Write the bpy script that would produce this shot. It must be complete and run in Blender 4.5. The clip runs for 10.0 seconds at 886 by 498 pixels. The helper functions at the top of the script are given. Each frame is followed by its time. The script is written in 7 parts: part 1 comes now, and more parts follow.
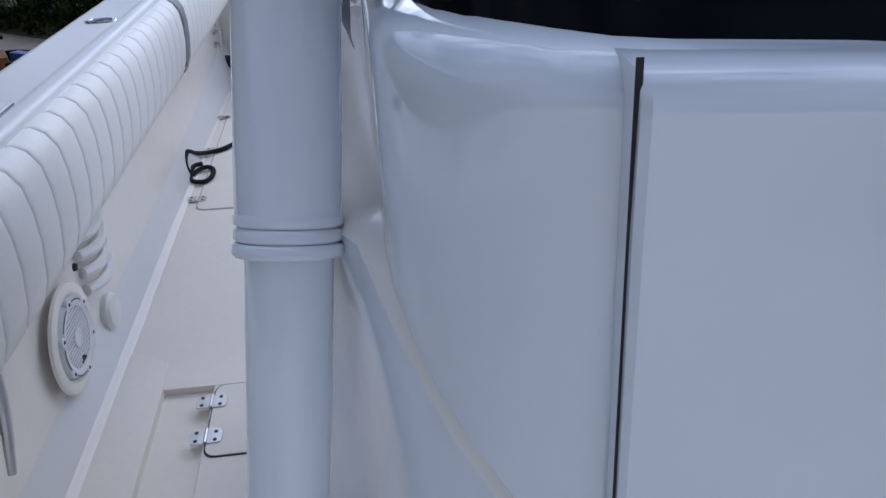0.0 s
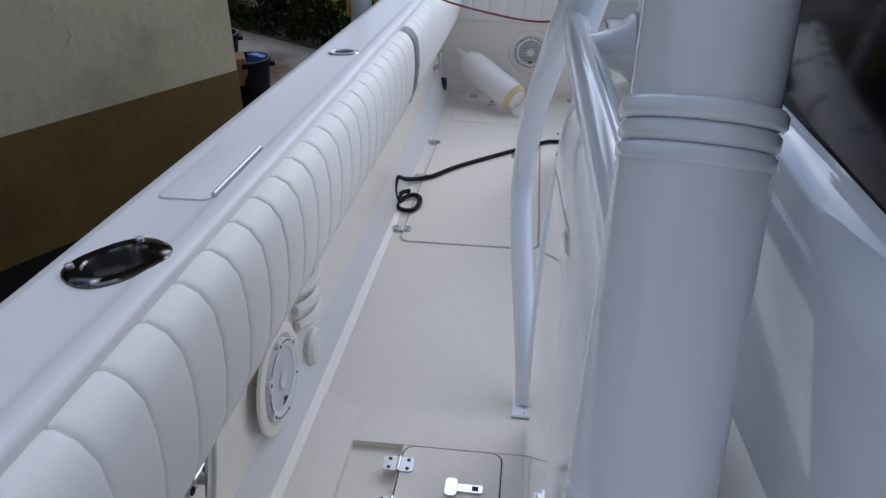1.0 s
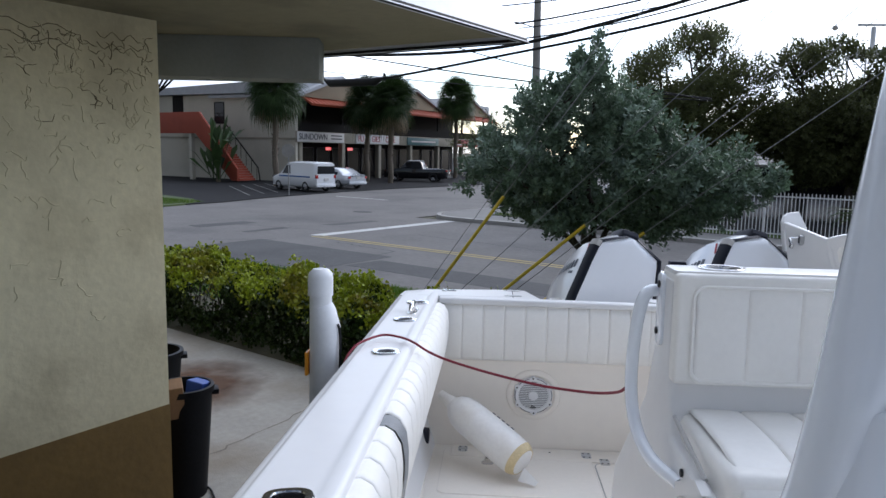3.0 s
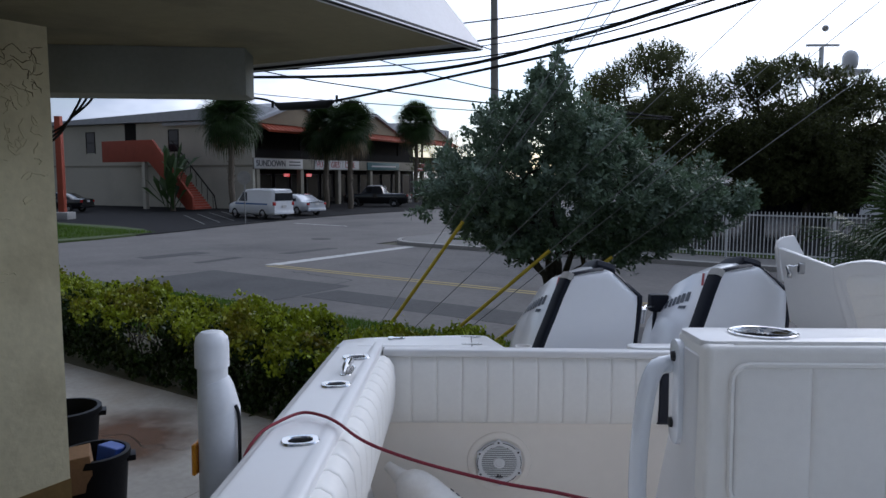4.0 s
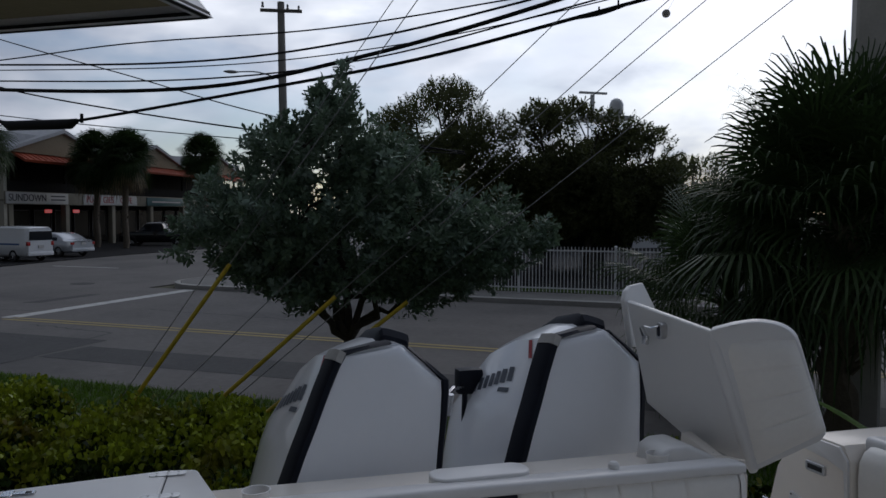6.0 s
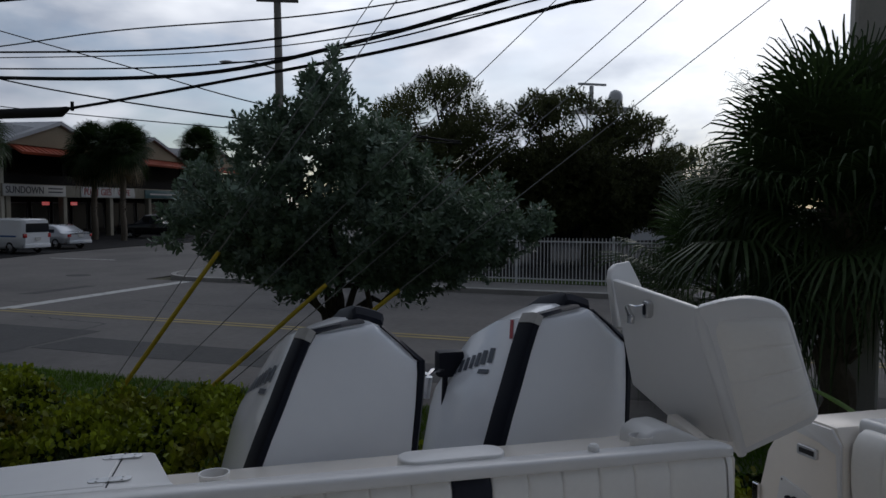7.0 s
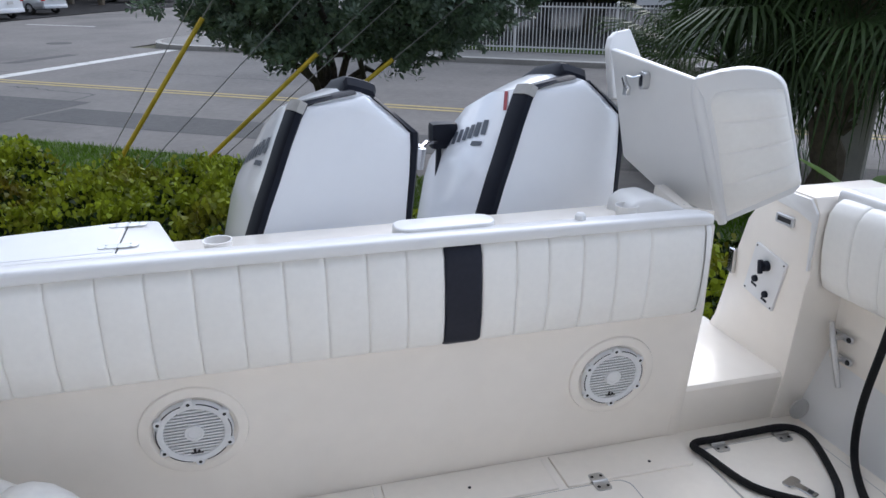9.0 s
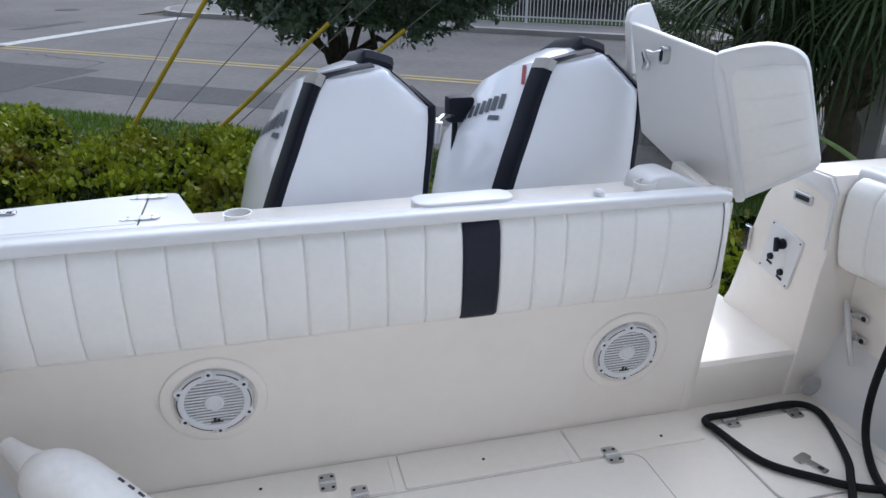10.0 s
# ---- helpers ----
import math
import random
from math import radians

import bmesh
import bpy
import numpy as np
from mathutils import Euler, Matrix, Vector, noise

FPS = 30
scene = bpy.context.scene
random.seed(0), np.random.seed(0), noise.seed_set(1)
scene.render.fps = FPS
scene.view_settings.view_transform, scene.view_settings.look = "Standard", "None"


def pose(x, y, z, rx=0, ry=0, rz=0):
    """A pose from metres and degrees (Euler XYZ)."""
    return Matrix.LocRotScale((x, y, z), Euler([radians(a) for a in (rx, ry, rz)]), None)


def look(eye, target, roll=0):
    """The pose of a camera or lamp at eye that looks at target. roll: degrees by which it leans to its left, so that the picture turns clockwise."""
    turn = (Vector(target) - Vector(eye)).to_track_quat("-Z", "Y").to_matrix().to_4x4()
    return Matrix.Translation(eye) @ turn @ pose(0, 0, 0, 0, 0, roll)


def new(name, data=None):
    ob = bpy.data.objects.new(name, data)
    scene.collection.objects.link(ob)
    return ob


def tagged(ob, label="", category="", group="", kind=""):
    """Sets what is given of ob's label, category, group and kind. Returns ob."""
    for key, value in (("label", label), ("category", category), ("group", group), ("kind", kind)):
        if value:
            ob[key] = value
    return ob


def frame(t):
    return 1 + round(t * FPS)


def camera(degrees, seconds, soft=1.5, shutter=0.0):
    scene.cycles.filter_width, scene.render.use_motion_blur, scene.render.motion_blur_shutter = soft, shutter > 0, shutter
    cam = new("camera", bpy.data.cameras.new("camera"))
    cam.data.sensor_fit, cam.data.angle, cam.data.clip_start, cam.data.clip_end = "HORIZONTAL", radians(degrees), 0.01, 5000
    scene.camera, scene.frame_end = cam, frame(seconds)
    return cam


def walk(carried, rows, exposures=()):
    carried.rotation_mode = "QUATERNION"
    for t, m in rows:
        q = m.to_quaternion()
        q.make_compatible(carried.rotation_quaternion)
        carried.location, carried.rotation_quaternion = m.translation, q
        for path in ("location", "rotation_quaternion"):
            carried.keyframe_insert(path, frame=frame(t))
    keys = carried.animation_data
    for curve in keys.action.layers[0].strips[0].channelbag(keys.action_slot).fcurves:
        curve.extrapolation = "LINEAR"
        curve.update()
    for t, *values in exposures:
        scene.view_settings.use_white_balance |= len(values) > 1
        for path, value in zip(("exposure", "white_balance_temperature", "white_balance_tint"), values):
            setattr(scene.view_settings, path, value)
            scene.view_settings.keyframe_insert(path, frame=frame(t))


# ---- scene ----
cam = camera(62.8, 10.0)
# the boat stands on its trailer, bow up: boat axes are x across, y aft, z up from the cockpit sole
BOAT = pose(0, 0, 1.03, -2.12, 0, 0)
PATH = [
    (0, (0.144, -5.326, 1.37), (0.397, -3.589, 0.412), -0.7),
    (0.5, (0.035, -5.223, 1.362), (-0.033, -3.456, 0.427), 0.4),
    (1, (0.007, -5.093, 1.445), (-0.201, -3.334, 0.516), 0.5),
    (1.5, (-0.023, -4.942, 1.512), (-0.304, -3.191, 0.586), 0.4),
    (2, (-0.155, -4.639, 1.557), (-0.429, -2.776, 0.884), 0.7),
    (2.5, (-0.249, -4.276, 1.532), (-0.435, -2.315, 1.183), 1.2),
    (4, (-0.201, -3.308, 1.535), (-0.239, -1.312, 1.407), 0.1),
    (4.5, (-0.116, -2.865, 1.552), (0.032, -0.875, 1.423), -0.0),
    (5, (-0.062, -2.518, 1.582), (0.207, -0.538, 1.503), -0.1),
    (5.5, (-0.047, -2.254, 1.571), (0.381, -0.301, 1.537), -0.3),
    (6, (0.112, -1.95, 1.543), (0.621, -0.016, 1.515), -0.4),
    (7.5, (0.224, -1.859, 1.468), (0.732, 0.073, 1.377), -0.4),
    (8, (0.227, -1.865, 1.473), (0.731, 0.05, 1.191), -0.3),
    (8.5, (0.227, -1.868, 1.474), (0.726, 0.011, 1.004), -0.3),
    (9, (0.226, -1.873, 1.482), (0.713, -0.049, 0.823), -0.4),
    (9.5, (0.214, -1.869, 1.488), (0.698, -0.068, 0.765), -0.3),
    (10, (0.196, -1.87, 1.493), (0.656, -0.066, 0.761), -0.0),
]
EXPOSURES = [(0, -1.0, 5420, 15), (0.5, -1.05, 5600, 14), (1, -1.08, 5700, 14), (1.5, -0.98, 5750, 13), (2, -0.70, 5950, 13), (2.5, -0.45, 5950, 12), (4, -1.25, 5700, 13), (4.5, -1.54, 5700, 13), (5, -1.87, 5750, 13), (5.5, -2.16, 5850, 12), (6, -2.41, 5950, 12), (7.5, -2.4, 6050, 11), (8, -1.9, 5950, 12), (8.5, -0.71, 5950, 11), (9, -0.31, 5950, 12), (10, -0.36, 5850, 12)]
walk(cam, [(t, BOAT @ look(eye, target, roll)) for t, eye, target, roll in PATH], EXPOSURES)

# ---- sky and sun ----
SUN_AZ, SUN_EL = radians(38), radians(32)  # azimuth from +y towards +x
world = bpy.data.worlds.new("sky")
scene.world = world
world.use_nodes = True
wn, wl = world.node_tree.nodes, world.node_tree.links
wn.clear()
w_out = wn.new("ShaderNodeOutputWorld")
w_bg = wn.new("ShaderNodeBackground")
w_sky = wn.new("ShaderNodeTexSky")
w_sky.sky_type = "NISHITA"
w_sky.sun_disc = False
w_sky.sun_elevation, w_sky.sun_rotation = SUN_EL, SUN_AZ
w_co = wn.new("ShaderNodeTexCoord")
w_map = wn.new("ShaderNodeMapping")
w_map.inputs["Scale"].default_value = (1.0, 1.0, 2.6)
w_noise = wn.new("ShaderNodeTexNoise")
w_noise.inputs["Scale"].default_value = 2.3
w_noise.inputs["Detail"].default_value = 7.0
w_noise.inputs["Roughness"].default_value = 0.56
w_ramp = wn.new("ShaderNodeValToRGB")
w_ramp.color_ramp.elements[0].position, w_ramp.color_ramp.elements[1].position = 0.42, 0.57
w_noise2 = wn.new("ShaderNodeTexNoise")
w_noise2.inputs["Scale"].default_value = 5.0
w_noise2.inputs["Detail"].default_value = 5.0
w_ramp2 = wn.new("ShaderNodeValToRGB")
w_ramp2.color_ramp.elements[0].position, w_ramp2.color_ramp.elements[1].position = 0.35, 0.7
w_ramp2.color_ramp.elements[0].color = (5.6, 6.1, 7.0, 1)
w_ramp2.color_ramp.elements[1].color = (13.0, 13.0, 13.0, 1)
w_mix = wn.new("ShaderNodeMix")
w_mix.data_type = "RGBA"
wl.new(w_co.outputs["Generated"], w_map.inputs["Vector"])
wl.new(w_map.outputs["Vector"], w_noise.inputs["Vector"])
wl.new(w_map.outputs["Vector"], w_noise2.inputs["Vector"])
wl.new(w_noise.outputs["Fac"], w_ramp.inputs["Fac"])
wl.new(w_noise2.outputs["Fac"], w_ramp2.inputs["Fac"])
wl.new(w_ramp.outputs["Color"], w_mix.inputs["Factor"])
wl.new(w_sky.outputs["Color"], w_mix.inputs["A"])
wl.new(w_ramp2.outputs["Color"], w_mix.inputs["B"])
# haze and cloud glow round the hidden sun
w_dot = wn.new("ShaderNodeVectorMath")
w_dot.operation = "DOT_PRODUCT"
w_dot.inputs[1].default_value = (math.sin(SUN_AZ) * math.cos(SUN_EL), math.cos(SUN_AZ) * math.cos(SUN_EL), math.sin(SUN_EL))
wl.new(w_co.outputs["Generated"], w_dot.inputs[0])
w_glow = wn.new("ShaderNodeMapRange")
w_glow.interpolation_type = "SMOOTHSTEP"
w_glow.inputs["From Min"].default_value, w_glow.inputs["From Max"].default_value = -0.1, 1.0
w_glow.inputs["To Min"].default_value, w_glow.inputs["To Max"].default_value = 0.62, 3.6
wl.new(w_dot.outputs["Value"], w_glow.inputs["Value"])
w_mul = wn.new("ShaderNodeVectorMath")
w_mul.operation = "SCALE"
wl.new(w_mix.outputs["Result"], w_mul.inputs[0])
wl.new(w_glow.outputs["Result"], w_mul.inputs["Scale"])
wl.new(w_mul.outputs["Vector"], w_bg.inputs["Color"])
w_bg.inputs["Strength"].default_value = 0.12
wl.new(w_bg.outputs["Background"], w_out.inputs["Surface"])
sun = new("sun", bpy.data.lights.new("sun", "SUN"))
sun.data.energy, sun.data.angle, sun.data.color = 0.65, radians(24), (1.0, 0.95, 0.88)
sun_way = Vector((math.sin(SUN_AZ) * math.cos(SUN_EL), math.cos(SUN_AZ) * math.cos(SUN_EL), math.sin(SUN_EL)))
sun.matrix_world = look(Vector((0, 0, 30)), Vector((0, 0, 30)) - sun_way)

# ---- materials ----
MATS = {}


def material(name, base, rough=0.5, metal=0.0, vary=0.1, scale=6.0, bump=0.0, bump_scale=120.0, coat=0.0, tint=None, stain=0.0, stain_scale=1.2, stain_color=None, per_piece=0.0, spec=0.5, translucent=0.0):
    """A procedural surface: base colour, large and fine variation, stains, fine relief."""
    if name in MATS:
        return MATS[name]
    m = bpy.data.materials.new(name)
    m.use_nodes = True
    n, l = m.node_tree.nodes, m.node_tree.links
    b = n["Principled BSDF"]
    b.inputs["Roughness"].default_value, b.inputs["Metallic"].default_value = rough, metal
    b.inputs["Coat Weight"].default_value = coat
    b.inputs["Coat Roughness"].default_value = 0.05
    b.inputs["Specular IOR Level"].default_value = spec
    co = n.new("ShaderNodeTexCoord")
    big = n.new("ShaderNodeTexNoise")
    big.inputs["Scale"].default_value, big.inputs["Detail"].default_value = scale, 6.0
    fine = n.new("ShaderNodeTexNoise")
    fine.inputs["Scale"].default_value, fine.inputs["Detail"].default_value = scale * 11, 4.0
    for tex in (big, fine):
        l.new(co.outputs["Object"], tex.inputs["Vector"])
    add = n.new("ShaderNodeMath")
    add.operation = "ADD"
    l.new(big.outputs["Fac"], add.inputs[0])
    l.new(fine.outputs["Fac"], add.inputs[1])
    rng = n.new("ShaderNodeMapRange")
    rng.inputs["From Min"].default_value, rng.inputs["From Max"].default_value = 0.6, 1.4
    l.new(add.outputs[0], rng.inputs["Value"])
    mix = n.new("ShaderNodeMix")
    mix.data_type = "RGBA"
    lo = tint or tuple(c * (1 - vary) for c in base)
    hi = tuple(min(c * (1 + vary), 0.95) for c in base)
    mix.inputs["A"].default_value, mix.inputs["B"].default_value = (*lo, 1), (*hi, 1)
    l.new(rng.outputs["Result"], mix.inputs["Factor"])
    out = mix.outputs["Result"]
    if stain:
        st = n.new("ShaderNodeTexNoise")
        st.inputs["Scale"].default_value, st.inputs["Detail"].default_value = stain_scale, 8.0
        l.new(co.outputs["Object"], st.inputs["Vector"])
        r2 = n.new("ShaderNodeMapRange")
        r2.inputs["From Min"].default_value, r2.inputs["From Max"].default_value, r2.inputs["To Max"].default_value = 0.5, 0.75, stain
        l.new(st.outputs["Fac"], r2.inputs["Value"])
        mx = n.new("ShaderNodeMix")
        mx.data_type = "RGBA"
        mx.inputs["B"].default_value = (*(stain_color or tuple(c * 0.45 for c in base)), 1)
        l.new(r2.outputs["Result"], mx.inputs["Factor"])
        l.new(out, mx.inputs["A"])
        out = mx.outputs["Result"]
    if per_piece:
        info = n.new("ShaderNodeObjectInfo")
        geo = n.new("ShaderNodeNewGeometry")
        sm = n.new("ShaderNodeMath")
        sm.operation = "ADD"
        l.new(info.outputs["Random"], sm.inputs[0])
        l.new(geo.outputs["Random Per Island"], sm.inputs[1])
        r3 = n.new("ShaderNodeMapRange")
        r3.inputs["From Max"].default_value = 2.0
        r3.inputs["To Min"].default_value, r3.inputs["To Max"].default_value = 1 - per_piece, 1 + per_piece
        l.new(sm.outputs[0], r3.inputs["Value"])
        hsv = n.new("ShaderNodeHueSaturation")
        l.new(r3.outputs["Result"], hsv.inputs["Value"])
        l.new(out, hsv.inputs["Color"])
        out = hsv.outputs["Color"]
    l.new(out, b.inputs["Base Color"])
    if bump:
        bt = n.new("ShaderNodeTexNoise")
        bt.inputs["Scale"].default_value, bt.inputs["Detail"].default_value = bump_scale, 4.0
        l.new(co.outputs["Object"], bt.inputs["Vector"])
        bp = n.new("ShaderNodeBump")
        bp.inputs["Strength"].default_value, bp.inputs["Distance"].default_value = bump, 0.01
        l.new(bt.outputs["Fac"], bp.inputs["Height"])
        l.new(bp.outputs["Normal"], b.inputs["Normal"])
    if translucent:
        tr = n.new("ShaderNodeBsdfTranslucent")
        ms = n.new("ShaderNodeMixShader")
        ms.inputs["Fac"].default_value = translucent
        l.new(out, tr.inputs["Color"])
        l.new(b.outputs["BSDF"], ms.inputs[1])
        l.new(tr.outputs["BSDF"], ms.inputs[2])
        l.new(ms.outputs["Shader"], n["Material Output"].inputs["Surface"])
    MATS[name] = m
    return m


GEL = material("gelcoat", (0.745, 0.74, 0.728), 0.32, vary=0.02, scale=1.5, coat=0.03, stain=0.08, stain_scale=2.5, stain_color=(0.62, 0.58, 0.5))
DECK = material("nonskid_deck", (0.83, 0.77, 0.68), 0.5, vary=0.03, scale=3.0, bump=0.25, bump_scale=420, stain=0.10, stain_scale=3.0, stain_color=(0.6, 0.55, 0.47))
LINER = material("liner_gelcoat", (0.87, 0.815, 0.735), 0.24, vary=0.025, scale=1.5, stain=0.10, stain_scale=2.0, stain_color=(0.64, 0.58, 0.5))
VINYL = material("white_vinyl", (0.86, 0.84, 0.79), 0.42, vary=0.03, scale=5, bump=0.12, bump_scale=500, stain=0.06, stain_scale=4)
BLACKV = material("black_vinyl", (0.018, 0.02, 0.03), 0.5, vary=0.2, bump=0.15, bump_scale=500)
GREYV = material("grey_vinyl", (0.20, 0.21, 0.22), 0.5, vary=0.1, bump=0.15, bump_scale=500)
PIPE = material("white_powder_coat", (0.80, 0.83, 0.87), 0.12, vary=0.015, scale=2, coat=0.5)
CONSOLE = material("console_gelcoat", (0.78, 0.82, 0.87), 0.07, vary=0.015, scale=1.5, coat=0.8)
COWL = material("cowling_white", (0.84, 0.86, 0.89), 0.2, vary=0.015, scale=2, coat=0.4)
NAVY = material("cowling_black", (0.007, 0.009, 0.017), 0.5, vary=0.2)
LETTER = material("cowling_lettering", (0.06, 0.07, 0.09), 0.5, vary=0.1)
STEEL = material("stainless", (0.62, 0.62, 0.62), 0.14, metal=1.0, vary=0.08, scale=9)
DULLSTEEL = material("brushed_steel", (0.55, 0.55, 0.55), 0.32, metal=1.0, vary=0.12, scale=20)
# polished steel with the reflection of the dark eave put into its colour
BLACKSTEEL = material("dark_mirror_steel", (0.12, 0.115, 0.11), 0.12, metal=1.0, vary=0.12, scale=9)
PATCH = material("asphalt_patch", (0.080, 0.079, 0.078), 0.88, vary=0.2, scale=0.8, bump=0.3, bump_scale=70, stain=0.4, stain_scale=0.5, spec=0.25)
JOINT = material("slab_joint", (0.19, 0.165, 0.13), 0.9, vary=0.2)
DARKGAP = material("dark_gap", (0.015, 0.015, 0.016), 0.7, vary=0.3)
SEAM = material("seam_grey", (0.42, 0.41, 0.39), 0.6, vary=0.1)
GRILLE = material("speaker_white", (0.74, 0.74, 0.74), 0.4, vary=0.03)
SMOKE = material("tinted_acrylic", (0.005, 0.006, 0.008), 0.08, vary=0.1)
ROPEB = material("black_rope", (0.012, 0.012, 0.013), 0.75, vary=0.4, scale=60, bump=0.8, bump_scale=350)
ROPER = material("red_rope", (0.21, 0.012, 0.028), 0.7, vary=0.3, scale=60, bump=0.6, bump_scale=350)
FENDER = material("fender_vinyl", (0.78, 0.76, 0.72), 0.35, vary=0.06, scale=5, stain=0.3, stain_scale=6, stain_color=(0.55, 0.46, 0.33))
TAPE = material("yellowed_tape", (0.62, 0.5, 0.28), 0.5, vary=0.2, scale=12)
PLASTICW = material("white_plastic", (0.78, 0.79, 0.8), 0.35, vary=0.05, stain=0.15, stain_scale=5)
ORANGE = material("orange_reflector", (0.75, 0.3, 0.02), 0.3)
STUCCO_U = material("cream_stucco", (0.62, 0.56, 0.365), 0.85, vary=0.10, scale=2.0, bump=0.5, bump_scale=12, stain=0.6, stain_scale=1.6, stain_color=(0.26, 0.215, 0.13))
STUCCO_L = material("brown_stucco", (0.165, 0.100, 0.025), 0.8, vary=0.16, scale=2.0, bump=0.5, bump_scale=12, stain=0.55, stain_scale=1.6)
MILDEW = material("mildew", (0.11, 0.088, 0.045), 0.9, vary=0.4, scale=14)
SOFFIT = material("soffit_paint", (0.27, 0.24, 0.15), 0.8, vary=0.1, scale=1.2, stain=0.75, stain_scale=1.0, stain_color=(0.07, 0.065, 0.05), bump=0.3, bump_scale=40)
BEAM = material("beam_paint", (0.22, 0.23, 0.21), 0.75, vary=0.1, scale=3, stain=0.5, stain_scale=2.2, stain_color=(0.17, 0.16, 0.13), bump=0.2, bump_scale=30)
FASCIA = material("fascia_metal", (0.60, 0.62, 0.66), 0.4, vary=0.08, stain=0.3)
CONCRETE = material("concrete", (0.345, 0.320, 0.275), 0.88, vary=0.16, scale=1.4, bump=0.35, bump_scale=60, stain=0.8, stain_scale=0.75, stain_color=(0.20, 0.155, 0.10))
ASPHALT = material("worn_asphalt", (0.150, 0.142, 0.134), 0.88, vary=0.2, scale=0.6, bump=0.4, bump_scale=70, stain=0.7, stain_scale=0.22, stain_color=(0.066, 0.065, 0.065), spec=0.25)
NEWASPH = material("dark_asphalt", (0.020, 0.020, 0.021), 0.9, vary=0.2, scale=0.8, bump=0.3, bump_scale=70, stain=0.3, stain_scale=0.4, spec=0.1)
DRIVE = material("black_asphalt", (0.009, 0.009, 0.010), 0.9, vary=0.3, scale=1.2, bump=0.3, bump_scale=70, spec=0.1)
EARTH = material("earth_and_scrub", (0.085, 0.08, 0.045), 0.95, vary=0.3, scale=0.4, stain=0.5, stain_scale=0.1)
FARPAVE = material("far_pavement", (0.21, 0.205, 0.195), 0.92, vary=0.15, scale=1.2, stain=0.4, stain_scale=0.6)
BOWL = material("dark_steel_bowl", (0.42, 0.42, 0.43), 0.2, metal=1.0, vary=0.15, scale=9)
ROADWHITE = material("worn_white_paint", (0.5, 0.5, 0.48), 0.8, vary=0.15, scale=3, stain=0.7, stain_scale=3.5, stain_color=(0.18, 0.18, 0.17))
ROADYEL = material("worn_yellow_paint", (0.36, 0.28, 0.10), 0.8, vary=0.15, scale=3, stain=0.6, stain_scale=3.0, stain_color=(0.2, 0.18, 0.13))
KERB = material("kerb_concrete", (0.36, 0.35, 0.33), 0.9, vary=0.15, scale=2, bump=0.3, bump_scale=50, stain=0.4, stain_scale=1.0)
GRASS = material("grass_blades", (0.085, 0.155, 0.014), 0.7, vary=0.3, scale=1.2, per_piece=0.35, translucent=0.3)
SOIL = material("turf_soil", (0.06, 0.085, 0.025), 0.95, vary=0.3, scale=3, bump=0.5, bump_scale=40)
BUTTON = material("buttonwood_leaf", (0.112, 0.165, 0.105), 0.5, vary=0.2, scale=2, per_piece=0.55, translucent=0.25)
# paler copy of the leaf, standing for sprays that catch the light
BUTTONTIP = material("buttonwood_lit_tip", (0.215, 0.290, 0.225), 0.5, vary=0.2, scale=2, per_piece=0.45, translucent=0.25)
OAKLEAF = material("oak_leaf", (0.105, 0.120, 0.045), 0.5, vary=0.25, scale=1, per_piece=0.45, translucent=0.45, spec=0.3)
HEDGETIP = material("hedge_shoot_lit", (0.32, 0.39, 0.022), 0.42, vary=0.3, scale=2, per_piece=0.6, translucent=0.3, stain=0.9, stain_scale=1.5, stain_color=(0.15, 0.065, 0.018), spec=0.3)
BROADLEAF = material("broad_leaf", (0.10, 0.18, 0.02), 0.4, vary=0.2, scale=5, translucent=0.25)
# mature leaves, darkened in colour for the shade inside and beside the hedge
HEDGELEAF = material("hedge_leaf_shaded", (0.024, 0.046, 0.007), 0.45, vary=0.3, scale=1.5, per_piece=0.6, translucent=0.10, stain=0.4, stain_scale=1.1, stain_color=(0.05, 0.040, 0.008), spec=0.2)
PALMLEAF = material("palm_leaf", (0.055, 0.095, 0.030), 0.5, vary=0.25, scale=2, per_piece=0.45, translucent=0.25, spec=0.25)
CABBAGE = material("cabbage_palm_leaf", (0.036, 0.064, 0.018), 0.5, vary=0.25, scale=2, per_piece=0.45, translucent=0.25, spec=0.2)
DEADLEAF = material("dry_palm_leaf", (0.20, 0.15, 0.08), 0.7, vary=0.3, scale=2, per_piece=0.4, translucent=0.2)
BARK = material("bark", (0.055, 0.045, 0.036), 0.9, vary=0.35, scale=8, bump=1.0, bump_scale=35)
PALMBARK = material("palm_bark", (0.14, 0.115, 0.085), 0.9, vary=0.35, scale=10, bump=1.0, bump_scale=25)
CABLE = material("cable_black", (0.012, 0.012, 0.013), 0.6, vary=0.2)
GALV = material("galvanised_wire", (0.30, 0.30, 0.30), 0.5, metal=0.8, vary=0.15)
YELGUARD = material("yellow_guard", (0.55, 0.40, 0.02), 0.45, vary=0.12, scale=4, stain=0.3, stain_scale=5)
POLE = material("concrete_pole", (0.30, 0.29, 0.27), 0.85, vary=0.12, scale=3, stain=0.4)
POLEPALE = material("pale_concrete", (0.50, 0.48, 0.44), 0.85, vary=0.1, scale=3, bump=0.2, bump_scale=60, stain=0.4)
POLEWOOD = material("wooden_pole", (0.15, 0.14, 0.125), 0.9, vary=0.25, scale=6, bump=0.6, bump_scale=30)
FENCE = material("white_fence_paint", (0.72, 0.73, 0.74), 0.4, vary=0.06)
BLDG = material("beige_wall", (0.28, 0.255, 0.20), 0.85, vary=0.06, scale=0.8, stain=0.3, stain_scale=0.5)
BLDGT = material("tan_gable", (0.26, 0.21, 0.14), 0.85, vary=0.08, scale=0.8)
